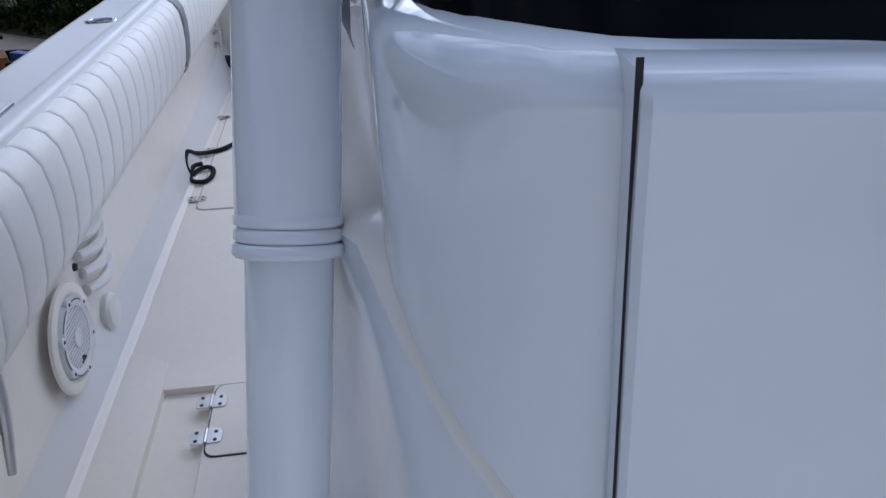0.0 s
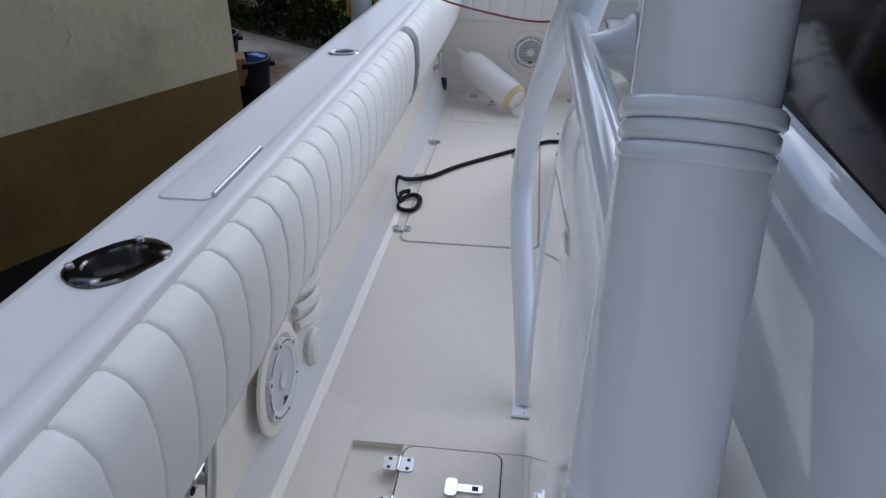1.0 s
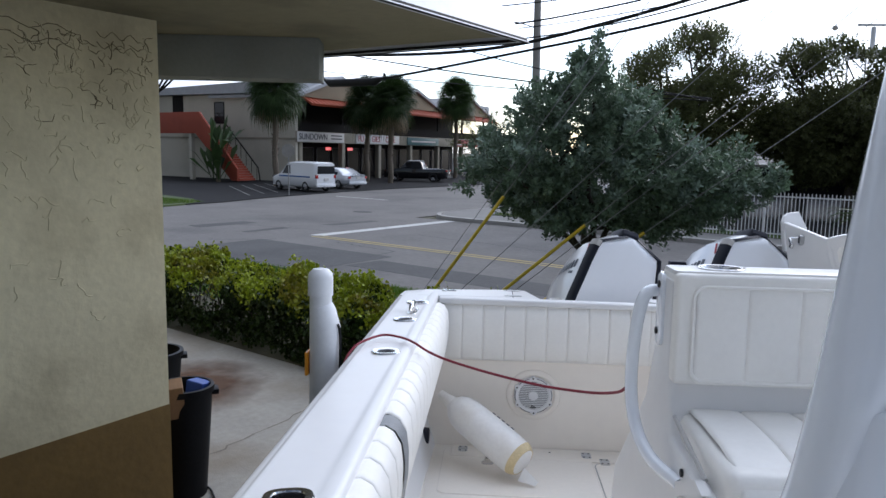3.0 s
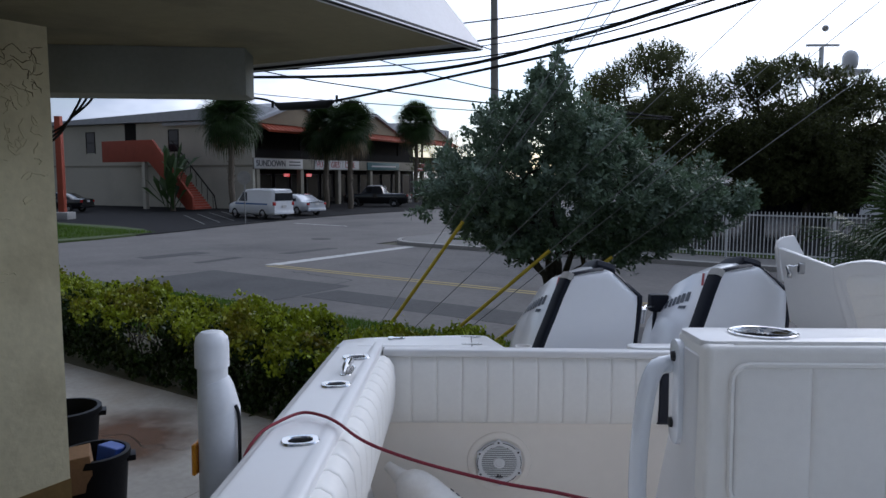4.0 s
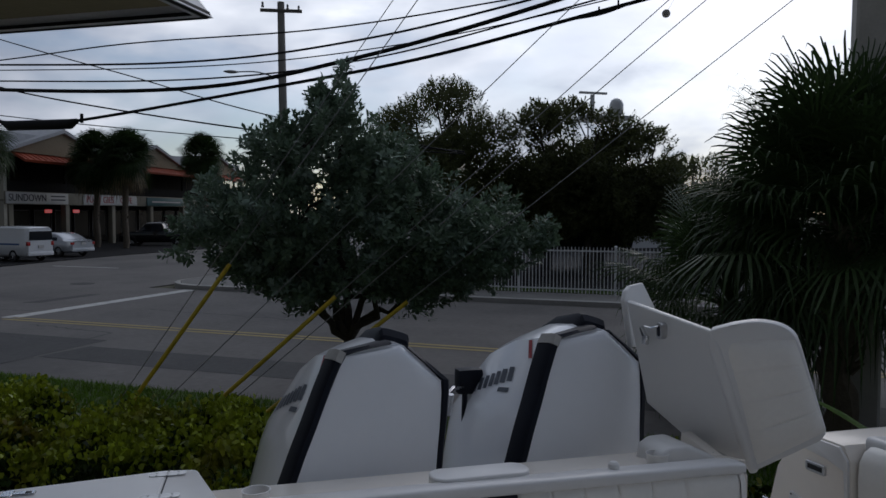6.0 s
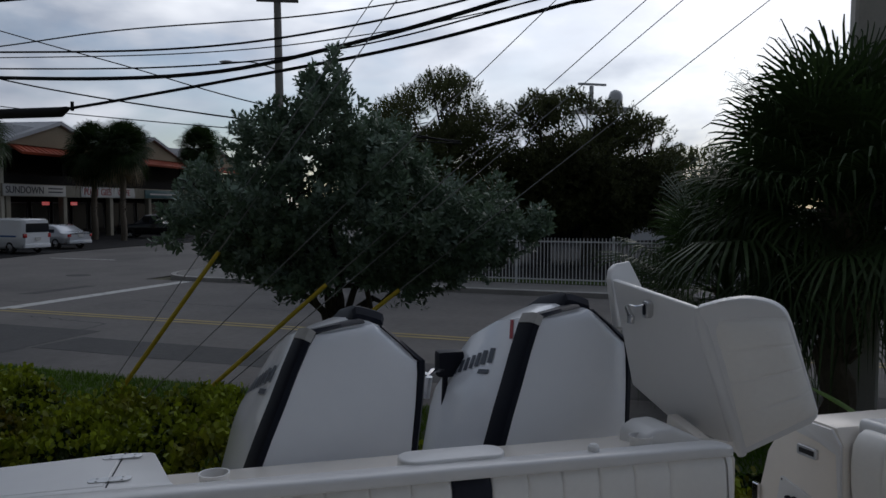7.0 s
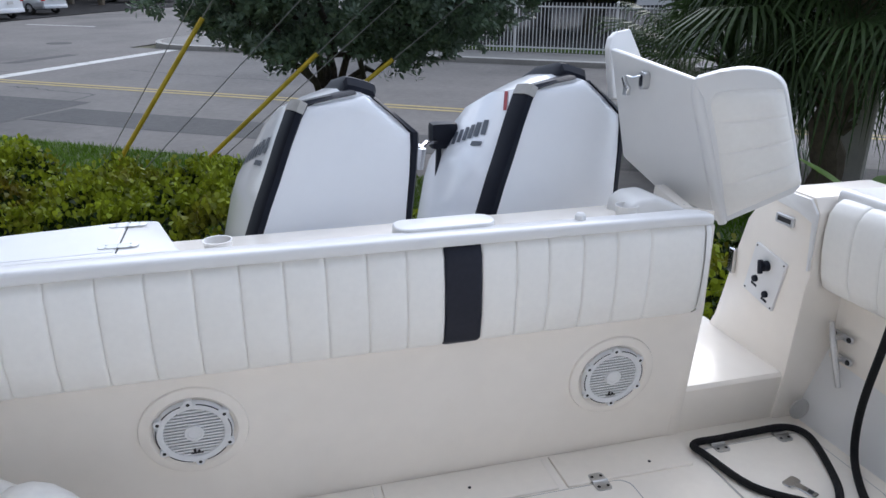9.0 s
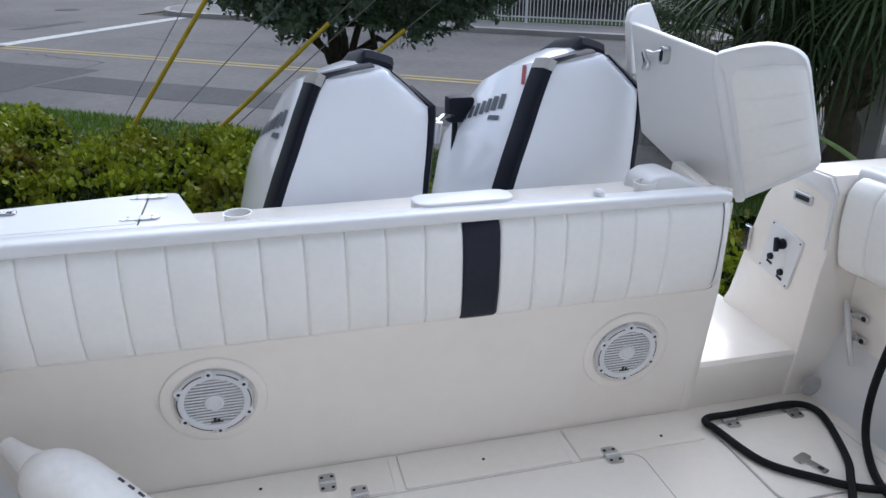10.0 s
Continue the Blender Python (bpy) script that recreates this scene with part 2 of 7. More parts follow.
BLDGW = material("pale_end_wall", (0.50, 0.47, 0.39), 0.85, vary=0.05, scale=0.6, stain=0.25, stain_scale=0.4)
# near black: the plaza's recess shade in the colour, also plain dark trim
BLDGD = material("dark_trim_and_shade", (0.022, 0.020, 0.019), 0.8, vary=0.2, spec=0.08)
ROOFRED = material("red_roof_metal", (0.40, 0.075, 0.03), 0.55, vary=0.12, scale=2, stain=0.3)
ROOFGREY = material("grey_shingle", (0.40, 0.41, 0.43), 0.85, vary=0.15, scale=3, bump=0.4, bump_scale=12)
STAIRRED = material("terracotta_paint", (0.30, 0.055, 0.025), 0.7, vary=0.1, scale=1.5, stain=0.25)
GLASS = material("dark_window_glass", (0.02, 0.022, 0.026), 0.06, vary=0.2, coat=0.4)
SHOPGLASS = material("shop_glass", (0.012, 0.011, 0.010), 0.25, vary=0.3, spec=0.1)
SIGNW = material("sign_white", (0.55, 0.54, 0.52), 0.5, vary=0.05)
SIGNDK = material("sign_letter_dark", (0.05, 0.045, 0.06), 0.5)
SIGNRED = material("sign_red", (0.34, 0.025, 0.03), 0.5)
SIGNTEAL = material("sign_teal", (0.04, 0.12, 0.13), 0.5)
CARWHITE = material("car_paint_white", (0.78, 0.79, 0.8), 0.2, vary=0.02, coat=0.6)
CARSILVER = material("car_paint_silver", (0.55, 0.57, 0.6), 0.25, metal=0.3, vary=0.03, coat=0.6)
CARBLACK = material("car_paint_black", (0.012, 0.012, 0.014), 0.2, vary=0.1, coat=0.6)
TYRE = material("tyre_rubber", (0.018, 0.018, 0.018), 0.8, vary=0.2)
RIM = material("alloy_rim", (0.5, 0.5, 0.52), 0.3, metal=0.9, vary=0.08)
TAIL = material("tail_lamp_red", (0.4, 0.012, 0.012), 0.2, coat=0.5)
BIN = material("black_bin_plastic", (0.012, 0.012, 0.013), 0.45, vary=0.2, scale=5, bump=0.1)
CARD = material("cardboard", (0.24, 0.14, 0.07), 0.85, vary=0.15, scale=5)
VANBLUE = material("van_stripe_blue", (0.02, 0.10, 0.30), 0.4)
BLUECARD = material("blue_packaging", (0.03, 0.08, 0.35), 0.5, vary=0.2)
TRAILER = material("trailer_black", (0.02, 0.02, 0.021), 0.5, vary=0.2)
RUST = material("rust_stain", (0.115, 0.050, 0.020), 0.9, vary=0.25, scale=1.5)
_n, _l = RUST.node_tree.nodes, RUST.node_tree.links
_co, _tx, _gr, _mp, _mu, _cl = [_n.new("ShaderNode" + k) for k in ("TexCoord", "TexNoise", "TexGradient", "Mapping", "Math", "MapRange")]
_gr.gradient_type = "QUADRATIC_SPHERE"
_tx.inputs["Scale"].default_value, _tx.inputs["Detail"].default_value = 2.2, 8.0
_mp.inputs["Location"].default_value, _mp.inputs["Scale"].default_value = (-1.0, -1.0, 0), (2.0, 2.0, 0)
_l.new(_co.outputs["Generated"], _mp.inputs["Vector"])
_l.new(_mp.outputs["Vector"], _gr.inputs["Vector"])
_l.new(_co.outputs["Object"], _tx.inputs["Vector"])
_mu.operation = "MULTIPLY"
_l.new(_gr.outputs["Fac"], _mu.inputs[0])
_l.new(_tx.outputs["Fac"], _mu.inputs[1])
_cl.inputs["From Min"].default_value, _cl.inputs["From Max"].default_value, _cl.inputs["To Max"].default_value = .09, .27, .75
_l.new(_mu.outputs[0], _cl.inputs["Value"])
_l.new(_cl.outputs["Result"], _n["Principled BSDF"].inputs["Alpha"])
NEON = bpy.data.materials.new("red_neon")
NEON.use_nodes = True
NEON.node_tree.nodes["Principled BSDF"].inputs["Emission Color"].default_value = (1, 0.05, 0.03, 1)
NEON.node_tree.nodes["Principled BSDF"].inputs["Emission Strength"].default_value = 1.2

# dull dark things that hardly mirror the sky
for _m in (NAVY, BLACKV, CABLE, ROPEB, GLASS, FARPAVE, GRASS):
    _m.node_tree.nodes["Principled BSDF"].inputs["Specular IOR Level"].default_value = 0.22

for _m in (SMOKE, BIN):
    _m.node_tree.nodes["Principled BSDF"].inputs["Specular IOR Level"].default_value = 0.08

# ---- mesh tools ----
ORIGIN = {}


class Shape:
    """Vertices and faces that are gathered and then made into one mesh."""

    def __init__(self):
        self.v, self.f = [], []

    def add(self, verts, faces):
        k = len(self.v)
        self.v += [tuple(p) for p in verts]
        self.f += [tuple(i + k for i in f) for f in faces]
        return self

    def box(self, x0, x1, y0, y1, z0, z1, bevel=0.0, segs=2, m=None):
        bm = bmesh.new()
        bmesh.ops.create_cube(bm, size=1.0, matrix=Matrix.Translation(((x0 + x1) / 2, (y0 + y1) / 2, (z0 + z1) / 2)) @ Matrix.Diagonal((x1 - x0, y1 - y0, z1 - z0, 1)))
        return self.bm(bm, bevel, segs, m)

    def prism(self, poly, axis, lo, hi, bevel=0.0, segs=2, m=None):
        """A polygon of (a, b), extruded along an axis; a, b are the other two axes in order."""
        def put(a, b, c):
            return {"x": (c, a, b), "y": (a, c, b), "z": (a, b, c)}[axis]
        bm = bmesh.new()
        low = [bm.verts.new(put(a, b, lo)) for a, b in poly]
        high = [bm.verts.new(put(a, b, hi)) for a, b in poly]
        bm.faces.new(low)
        bm.faces.new(high[::-1])
        for i in range(len(poly)):
            j = (i + 1) % len(poly)
            bm.faces.new((low[i], high[i], high[j], low[j]))
        bmesh.ops.recalc_face_normals(bm, faces=bm.faces)
        return self.bm(bm, bevel, segs, m)

    def bm(self, bm, bevel=0.0, segs=2, m=None):
        if bevel:
            bmesh.ops.bevel(bm, geom=list(bm.edges), offset=bevel, segments=segs, affect="EDGES", profile=0.6)
        if m:
            bmesh.ops.transform(bm, matrix=m, verts=bm.verts)
        bm.verts.index_update()
        self.add([v.co for v in bm.verts], [[v.index for v in f.verts] for f in bm.faces])
        bm.free()
        return self

    def tube(self, points, r, segs=12, caps=True, squash=None):
        """A round tube along points; r is one radius or one for each point."""
        pts = [Vector(p) for p in points]
        rs = [r] * len(pts) if not isinstance(r, (list, tuple)) else r
        up, rings = None, []
        for i, p in enumerate(pts):
            t = (pts[min(i + 1, len(pts) - 1)] - pts[max(i - 1, 0)]).normalized()
            if up is None:
                up = t.orthogonal().normalized()
            up = (up - t * up.dot(t))
            up = up.normalized() if up.length > 1e-6 else t.orthogonal().normalized()
            side = t.cross(up)
            rings.append([p + rs[i] * (math.cos(a) * up + math.sin(a) * side) for a in (2 * math.pi * k / segs for k in range(segs))])
        v = [q for ring in rings for q in ring]
        f = [(i * segs + k, i * segs + (k + 1) % segs, (i + 1) * segs + (k + 1) % segs, (i + 1) * segs + k) for i in range(len(pts) - 1) for k in range(segs)]
        if caps:
            f += [tuple(range(segs))[::-1], tuple((len(pts) - 1) * segs + k for k in range(segs))]
        return self.add(v, f)

    def lathe(self, profile, segs=24, m=None, a0=0.0, a1=2 * math.pi):
        """Turns a profile of (radius, height) round z, then places it by m."""
        full = abs(a1 - a0 - 2 * math.pi) < 1e-6
        cols = segs if full else segs + 1
        v, f = [], []
        for r, z in profile:
            v += [Vector((r * math.cos(a0 + (a1 - a0) * k / segs), r * math.sin(a0 + (a1 - a0) * k / segs), z)) for k in range(cols)]
        for i in range(len(profile) - 1):
            for k in range(segs):
                j = (k + 1) % cols
                f.append((i * cols + k, i * cols + j, (i + 1) * cols + j, (i + 1) * cols + k))
        if m:
            v = [m @ p for p in v]
        return self.add(v, f)

    def loft(self, rings, closed=True, caps=True):
        """Joins rings of equally many points."""
        k = len(rings[0])
        v = [p for ring in rings for p in ring]
        f = []
        for i in range(len(rings) - 1):
            for a in range(k if closed else k - 1):
                b = (a + 1) % k
                f.append((i * k + a, i * k + b, (i + 1) * k + b, (i + 1) * k + a))
        if caps and closed:
            f += [tuple(range(k))[::-1], tuple((len(rings) - 1) * k + a for a in range(k))]
        return self.add(v, f)

    def mesh(self, name, mat, origin=Vector(), smooth=35):
        me = bpy.data.meshes.new(name)
        me.from_pydata([tuple(Vector(p) - origin) for p in self.v], [], self.f)
        me.materials.append(mat)
        if smooth:
            me.shade_smooth()
            me.set_sharp_from_angle(angle=radians(smooth))
        me.update()
        return me


def thing(name, origin=(0, 0, 0), label="", category="", group="", kind="", at=None):
    """An empty at the base of a thing; parts are given in the same axes as origin. at: the pose of those axes."""
    ob = new(name)
    ob.empty_display_size = 0.1
    ORIGIN[ob.name] = Vector(origin)
    ob.matrix_world = (at or Matrix()) @ Matrix.Translation(origin)
    return tagged(ob, label, category, group, kind)


def part(name, shape, mat, parent, label="", smooth=35):
    ob = new(name, shape.mesh(name, mat, ORIGIN[parent.name], smooth))
    ORIGIN[ob.name] = ORIGIN[parent.name]
    ob.parent = parent
    return tagged(ob, label)


def solo(name, shape, mat, label="", category="", group="", kind="", at=None, origin=(0, 0, 0), smooth=35):
    """A thing that is one mesh."""
    ob = new(name, shape.mesh(name, mat, Vector(origin), smooth))
    ORIGIN[ob.name] = Vector(origin)
    ob.matrix_world = (at or Matrix()) @ Matrix.Translation(origin)
    return tagged(ob, label, category, group, kind)


def cut(ob, shape):
    """Cuts a shape out of a part's mesh for good."""
    me = shape.mesh("cutter", ob.data.materials[0], ORIGIN[ob.name], 0)
    for d in (me, ob.data):
        bm = bmesh.new()
        bm.from_mesh(d)
        bmesh.ops.recalc_face_normals(bm, faces=bm.faces)
        bm.to_mesh(d)
        bm.free()
    tool = bpy.data.objects.new("cutter", me)
    scene.collection.objects.link(tool)
    tool.parent = ob.parent
    md = ob.modifiers.new("cut", "BOOLEAN")
    md.object, md.operation, md.solver = tool, "DIFFERENCE", "EXACT"
    done = bpy.data.meshes.new_from_object(ob.evaluated_get(bpy.context.evaluated_depsgraph_get()))
    ob.modifiers.clear()
    ob.data = done
    bpy.data.objects.remove(tool)
    done.shade_smooth()
    done.set_sharp_from_angle(angle=radians(35))


def arc(cx, cy, r, a0, a1, n):
    return [(cx + r * math.cos(radians(a0 + (a1 - a0) * i / n)), cy + r * math.sin(radians(a0 + (a1 - a0) * i / n))) for i in range(n + 1)]


def rounded(x0, x1, y0, y1, r, n=4):
    return arc(x1 - r, y0 + r, r, -90, 0, n) + arc(x1 - r, y1 - r, r, 0, 90, n) + arc(x0 + r, y1 - r, r, 90, 180, n) + arc(x0 + r, y0 + r, r, 180, 270, n)


def smooth_path(points, steps=6):
    """A Catmull-Rom curve through the points."""
    p = [Vector(q) for q in points]
    p = [2 * p[0] - p[1]] + p + [2 * p[-1] - p[-2]]
    out = []
    for i in range(1, len(p) - 2):
        for s in range(steps):
            t = s / steps
            out.append(0.5 * ((2 * p[i]) + (p[i + 1] - p[i - 1]) * t + (2 * p[i - 1] - 5 * p[i] + 4 * p[i + 1] - p[i + 2]) * t * t + (3 * p[i] - p[i - 1] - 3 * p[i + 1] + p[i + 2]) * t ** 3))
    return out + [p[-2]]


def round_leaves(centres, length, width, rng, up=0.0):
    """Small egg-shaped leaves, wider towards the tip, one bent hexagon each, leaning upwards by up."""
    n = len(centres)
    a = rng.normal(size=(n, 3))
    a[:, 2] += up
    a /= np.linalg.norm(a, axis=1)[:, None]
    b = np.cross(a, rng.normal(size=(n, 3)))
    b /= np.linalg.norm(b, axis=1)[:, None]
    c = np.cross(a, b)
    ln = length * rng.uniform(0.7, 1.25, (n, 1))
    wd = width * rng.uniform(0.75, 1.2, (n, 1))
    v = [centres + a * ln * s + b * wd * w + c * ln * q for s, w, q in ((-.5, 0, 0), (0, -.38, .07), (.34, -.42, .07), (.5, 0, -.02), (.34, .42, .07), (0, .38, .07))]
    return np.stack(v, 1).reshape(-1, 3), np.arange(6 * n).reshape(-1, 6)


def cloud_mesh(name, v, f, mat):
    me = bpy.data.meshes.new(name)
    me.vertices.add(len(v))
    me.vertices.foreach_set("co", np.asarray(v, np.float32).ravel())
    k = f.shape[1]
    me.loops.add(f.size)
    me.loops.foreach_set("vertex_index", f.ravel().astype(np.int32))
    me.polygons.add(len(f))
    me.polygons.foreach_set("loop_start", np.arange(0, f.size, k, dtype=np.int32))
    me.materials.append(mat)
    me.update(calc_edges=True)
    return me

# ---- the street, in road axes: u along the road, v away from the building ----
ROAD = pose(0, 0, 0, 0, 0, -33.6)
DIRU, DIRV = Vector((0.833, -0.554, 0)), Vector((0.554, 0.833, 0))


def uv(u, v, z=0.0):
    return DIRU * u + DIRV * v + Vector((0, 0, z))


def slab(name, poly, z0, z1, mat, label, category="", kind="structure", bevel=0.0):
    return solo(name, Shape().prism(poly, "z", z0, z1, bevel), mat, label, category, kind=kind, at=ROAD)


solo("ground", Shape().box(-900, 900, -900, 900, -0.6, -0.06), EARTH, "dry earth and scrub under the whole place", "ground", kind="structure")
slab("pavement_yard", [(-60, -40), (30, -40), (30, 2.5), (-14, 2.5), (-60, 2.5)], -0.3, 0.0, CONCRETE, "stained light concrete yard slab beside the building", "pavement")
slab("road", [(-200, 7.3), (90, 7.3), (90, 19.35), (-17, 19.35), (-200, 19.35)], -0.3, -0.02, ASPHALT, "worn grey asphalt road with cracks and patches", "road")
slab("road_side", [(-34, 19.35), (-17, 19.35), (-17, 200), (-34, 200)], -0.3, -0.02, ASPHALT, "worn grey asphalt side street", "road")
slab("road_parking", [(-200, 15.5), (-33, 15.5), (-28.0, 16.0), (-28.5, 18.5), (-29.8, 22.2), (-31.0, 27.5), (-32.0, 35), (-32.5, 200), (-200, 200)], -0.3, 0.02, NEWASPH, "dark asphalt parking lot of the shops", "road")
solo("turf", Shape().prism([(-60, 4.2), (30, 4.2), (30, 7.3), (-60, 7.3)], "z", -0.3, 0.0), SOIL, "mown grass verge between hedge and road", "grass", kind="structure", at=ROAD)
solo("hedge_bed", Shape().prism([(-60, 2.5), (30, 2.5), (30, 4.2), (-60, 4.2)], "z", -0.3, 0.01), EARTH, "bare earth under the hedge", "ground", kind="structure", at=ROAD)
slab("grass_corner", [(-60, 11.5), (-27.4, 11.5), (-27.5, 13.8), (-28.0, 15.8), (-28.9, 17.2), (-30.6, 18.0), (-33.5, 18.4), (-60, 17.2)], -0.3, 0.06, SOIL, "small grass island at the parking lot", "grass")
# far pavement with a rounded kerb
corner = arc(-14.8, 21.5, 2.2, 180, 270, 8)
slab("pavement_far", [(90, 19.45), (90, 200), (-16.85, 200)] + [(x + 0.15, y + 0.15) for x, y in corner], -0.3, 0.13, FARPAVE, "grey concrete pavement across the road", "pavement")
kp = [(-17, 200)] + corner + [(90, 19.3)]
kerb = Shape().loft([[Vector((x, y, -0.1)), Vector((x, y, 0.12)), Vector((x + (0.16 if i <= 4 else 0.05), y + (0.16 if i >= 5 else 0.02), 0.14)), Vector((x + 0.17, y + 0.17, -0.1))] for i, (x, y) in enumerate(kp)])
solo("kerb", kerb, KERB, "grey concrete kerb of the far pavement", "kerb", kind="structure", at=ROAD)
slab("grass_far", [(-14.6, 21.25), (80, 21.25), (80, 22.0), (-14.6, 22.0)], -0.1, 0.16, SOIL, "strip of turf before the white fence", "grass")

# dark slab that stands for the shade under the oaks
slab("pavement_boatyard", [(-14, 22.0), (80, 22.0), (80, 90), (-14, 90)], -0.1, 0.15, NEWASPH, "boat yard ground behind the fence, tree shade put into its colour", "pavement")


def stripes(name, rects, mat, label):
    s = Shape()
    for u0, u1, v0, v1 in rects:
        s.add([(u0, v0, -0.014), (u1, v0, -0.014), (u1, v1, -0.014), (u0, v1, -0.014)], [(0, 1, 2, 3)])
    solo(name, s, mat, label, "road marking", kind="structure", at=ROAD, smooth=0)


stripes("road_marking_yellow", [(-15, 90, 11.85, 11.97), (-15, 90, 12.12, 12.24)], ROADYEL, "worn double yellow centre line on the asphalt")
stripes("road_marking_stop", [(-15.30, -14.82, 12.1, 19.15)], ROADWHITE, "worn white stop line across the lane")
stripes("road_marking_side", [(-28.6, -24.6, 26.0, 26.16)], ROADWHITE, "worn white line across the side street")
s = Shape()
for k in range(5):
    a, b, w = Vector((-31.6 - .6 * k, 22.3 + 1.5 * k, .024)), Vector((-40.5 - .6 * k, 27.4 + 1.5 * k, .024)), Vector((.018, .034, 0))
    s.add([a - w, b - w, b + w, a + w], [(0, 1, 2, 3)])
solo("road_marking_bay", s, FARPAVE, "worn white hatched lines in the parking lot", "road marking", kind="structure", at=ROAD, smooth=0)
rng = np.random.default_rng(5)
# darker asphalt patches and long cracks
s = Shape()
for u0, u1, v0, v1 in ((-10.1, 9.0, 8.62, 9.75), (-15.5, -10.3, 7.45, 10.4), (-20.2, -19.5, 11.0, 13.3), (-17.7, -17.2, 11.2, 13.0), (-17.3, -16.9, 14.6, 17.0)):
    s.prism([(u0 + rng.normal(0, .1), v0), (u1, v0 + rng.normal(0, .1)), (u1 + rng.normal(0, .1), v1), (u0, v1)], "z", -0.1, -0.0165)
solo("road_patch", s, PATCH, "darker asphalt repair patches in the road", "road", kind="structure", at=ROAD)
s = Shape()
for u0, v0, u1, v1 in ((-10.7, 9.9, -10.9, 11.2), (-10.9, 11.2, -13.6, 11.5), (-12.4, 10.1, -10.6, 9.9), (-10.1, 8.6, 9, 8.6), (-15.4, 7.36, -13.1, 7.38), (-13.1, 7.38, -10.3, 7.42), (-10.3, 7.42, -10.2, 8.5), (-15.2, 10.6, -16.5, 9.2), (-13, 14.6, -8, 14.2), (-20, 12.4, -15.6, 13.4)):
    p = [Vector((u0 + (u1 - u0) * k / 14, v0 + (v1 - v0) * k / 14 + rng.normal(0, .05), -0.019)) for k in range(15)]
    for a, b in zip(p, p[1:]):
        n = (b - a).cross(Vector((0, 0, 1))).normalized() * 0.022
        up = Vector((0, 0, 0.003))
        s.add([a - n + up, b - n + up, b + n + up, a + n + up], [(0, 1, 2, 3)])
solo("road_crack", s, DARKGAP, "tar-dark cracks in the road surface", "road", kind="structure", at=ROAD, smooth=0)
solo("manhole_cover", Shape().lathe([(0.0, 0.0), (0.36, 0.0), (0.38, -0.03)], 24, ROAD @ Matrix.Translation((-20.24, 19.62, -0.012)) @ Matrix.Diagonal((1.3, 1.0, 1, 1))), PATCH, "round iron manhole cover in the asphalt", "manhole cover", smooth=0)
# wandering cracks in the yard slab
s = Shape()
for u0, v0, u1, v1 in ((-5.2, -.2, -2.6, -.9), (-6.6, .9, -4.4, 1.4), (-3.2, -.6, -3.6, 1.6), (-8.6, 1.2, -6.2, .9), (-1.5, -.4, 1.5, -1.0)):
    p = [Vector((u0 + (u1 - u0) * k / 16 + rng.normal(0, .02), v0 + (v1 - v0) * k / 16 + rng.normal(0, .045), .003)) for k in range(17)]
    for k, (a, b) in enumerate(zip(p, p[1:])):
        n = (b - a).cross(Vector((0, 0, 1))).normalized() * (.004 + .006 * abs(math.sin(k * 1.9)))
        s.add([a - n, b - n, b + n, a + n], [(0, 1, 2, 3)])
solo("pavement_crack", s, JOINT, "wandering dark cracks in the concrete slab", "pavement", kind="structure", at=ROAD, smooth=0)

# ---- grass blades ----


def grass(name, u0, u1, v0, v1, n, h, z, seed):
    r = np.random.default_rng(seed)
    base = np.stack([r.uniform(u0, u1, n), r.uniform(v0, v1, n), np.full(n, z)], 1)
    a = r.uniform(0, 2 * np.pi, n)
    side = np.stack([np.cos(a), np.sin(a), 0 * a], 1) * 0.008
    tip = base + np.stack([r.normal(0, .03, n), r.normal(0, .03, n), h * r.uniform(.5, 1.2, n)], 1)
    v = np.stack([base - side, base + side, tip], 1).reshape(-1, 3)
    ob = new(name, cloud_mesh(name, v, np.arange(3 * n).reshape(-1, 3), GRASS))
    ob.matrix_world = ROAD
    return tagged(ob, "green grass blades of the verge", "grass", kind="stuff")


grass("grass", -14, 9, 4.3, 7.25, 60000, 0.085, 0.0, 1)
grass("grass_island", -38, -28.2, 11.7, 17.1, 14000, 0.13, 0.06, 2)
grass("grass_fence", -14.5, 14, 21.3, 21.9, 6000, 0.12, 0.16, 3)

# ---- hedge ----


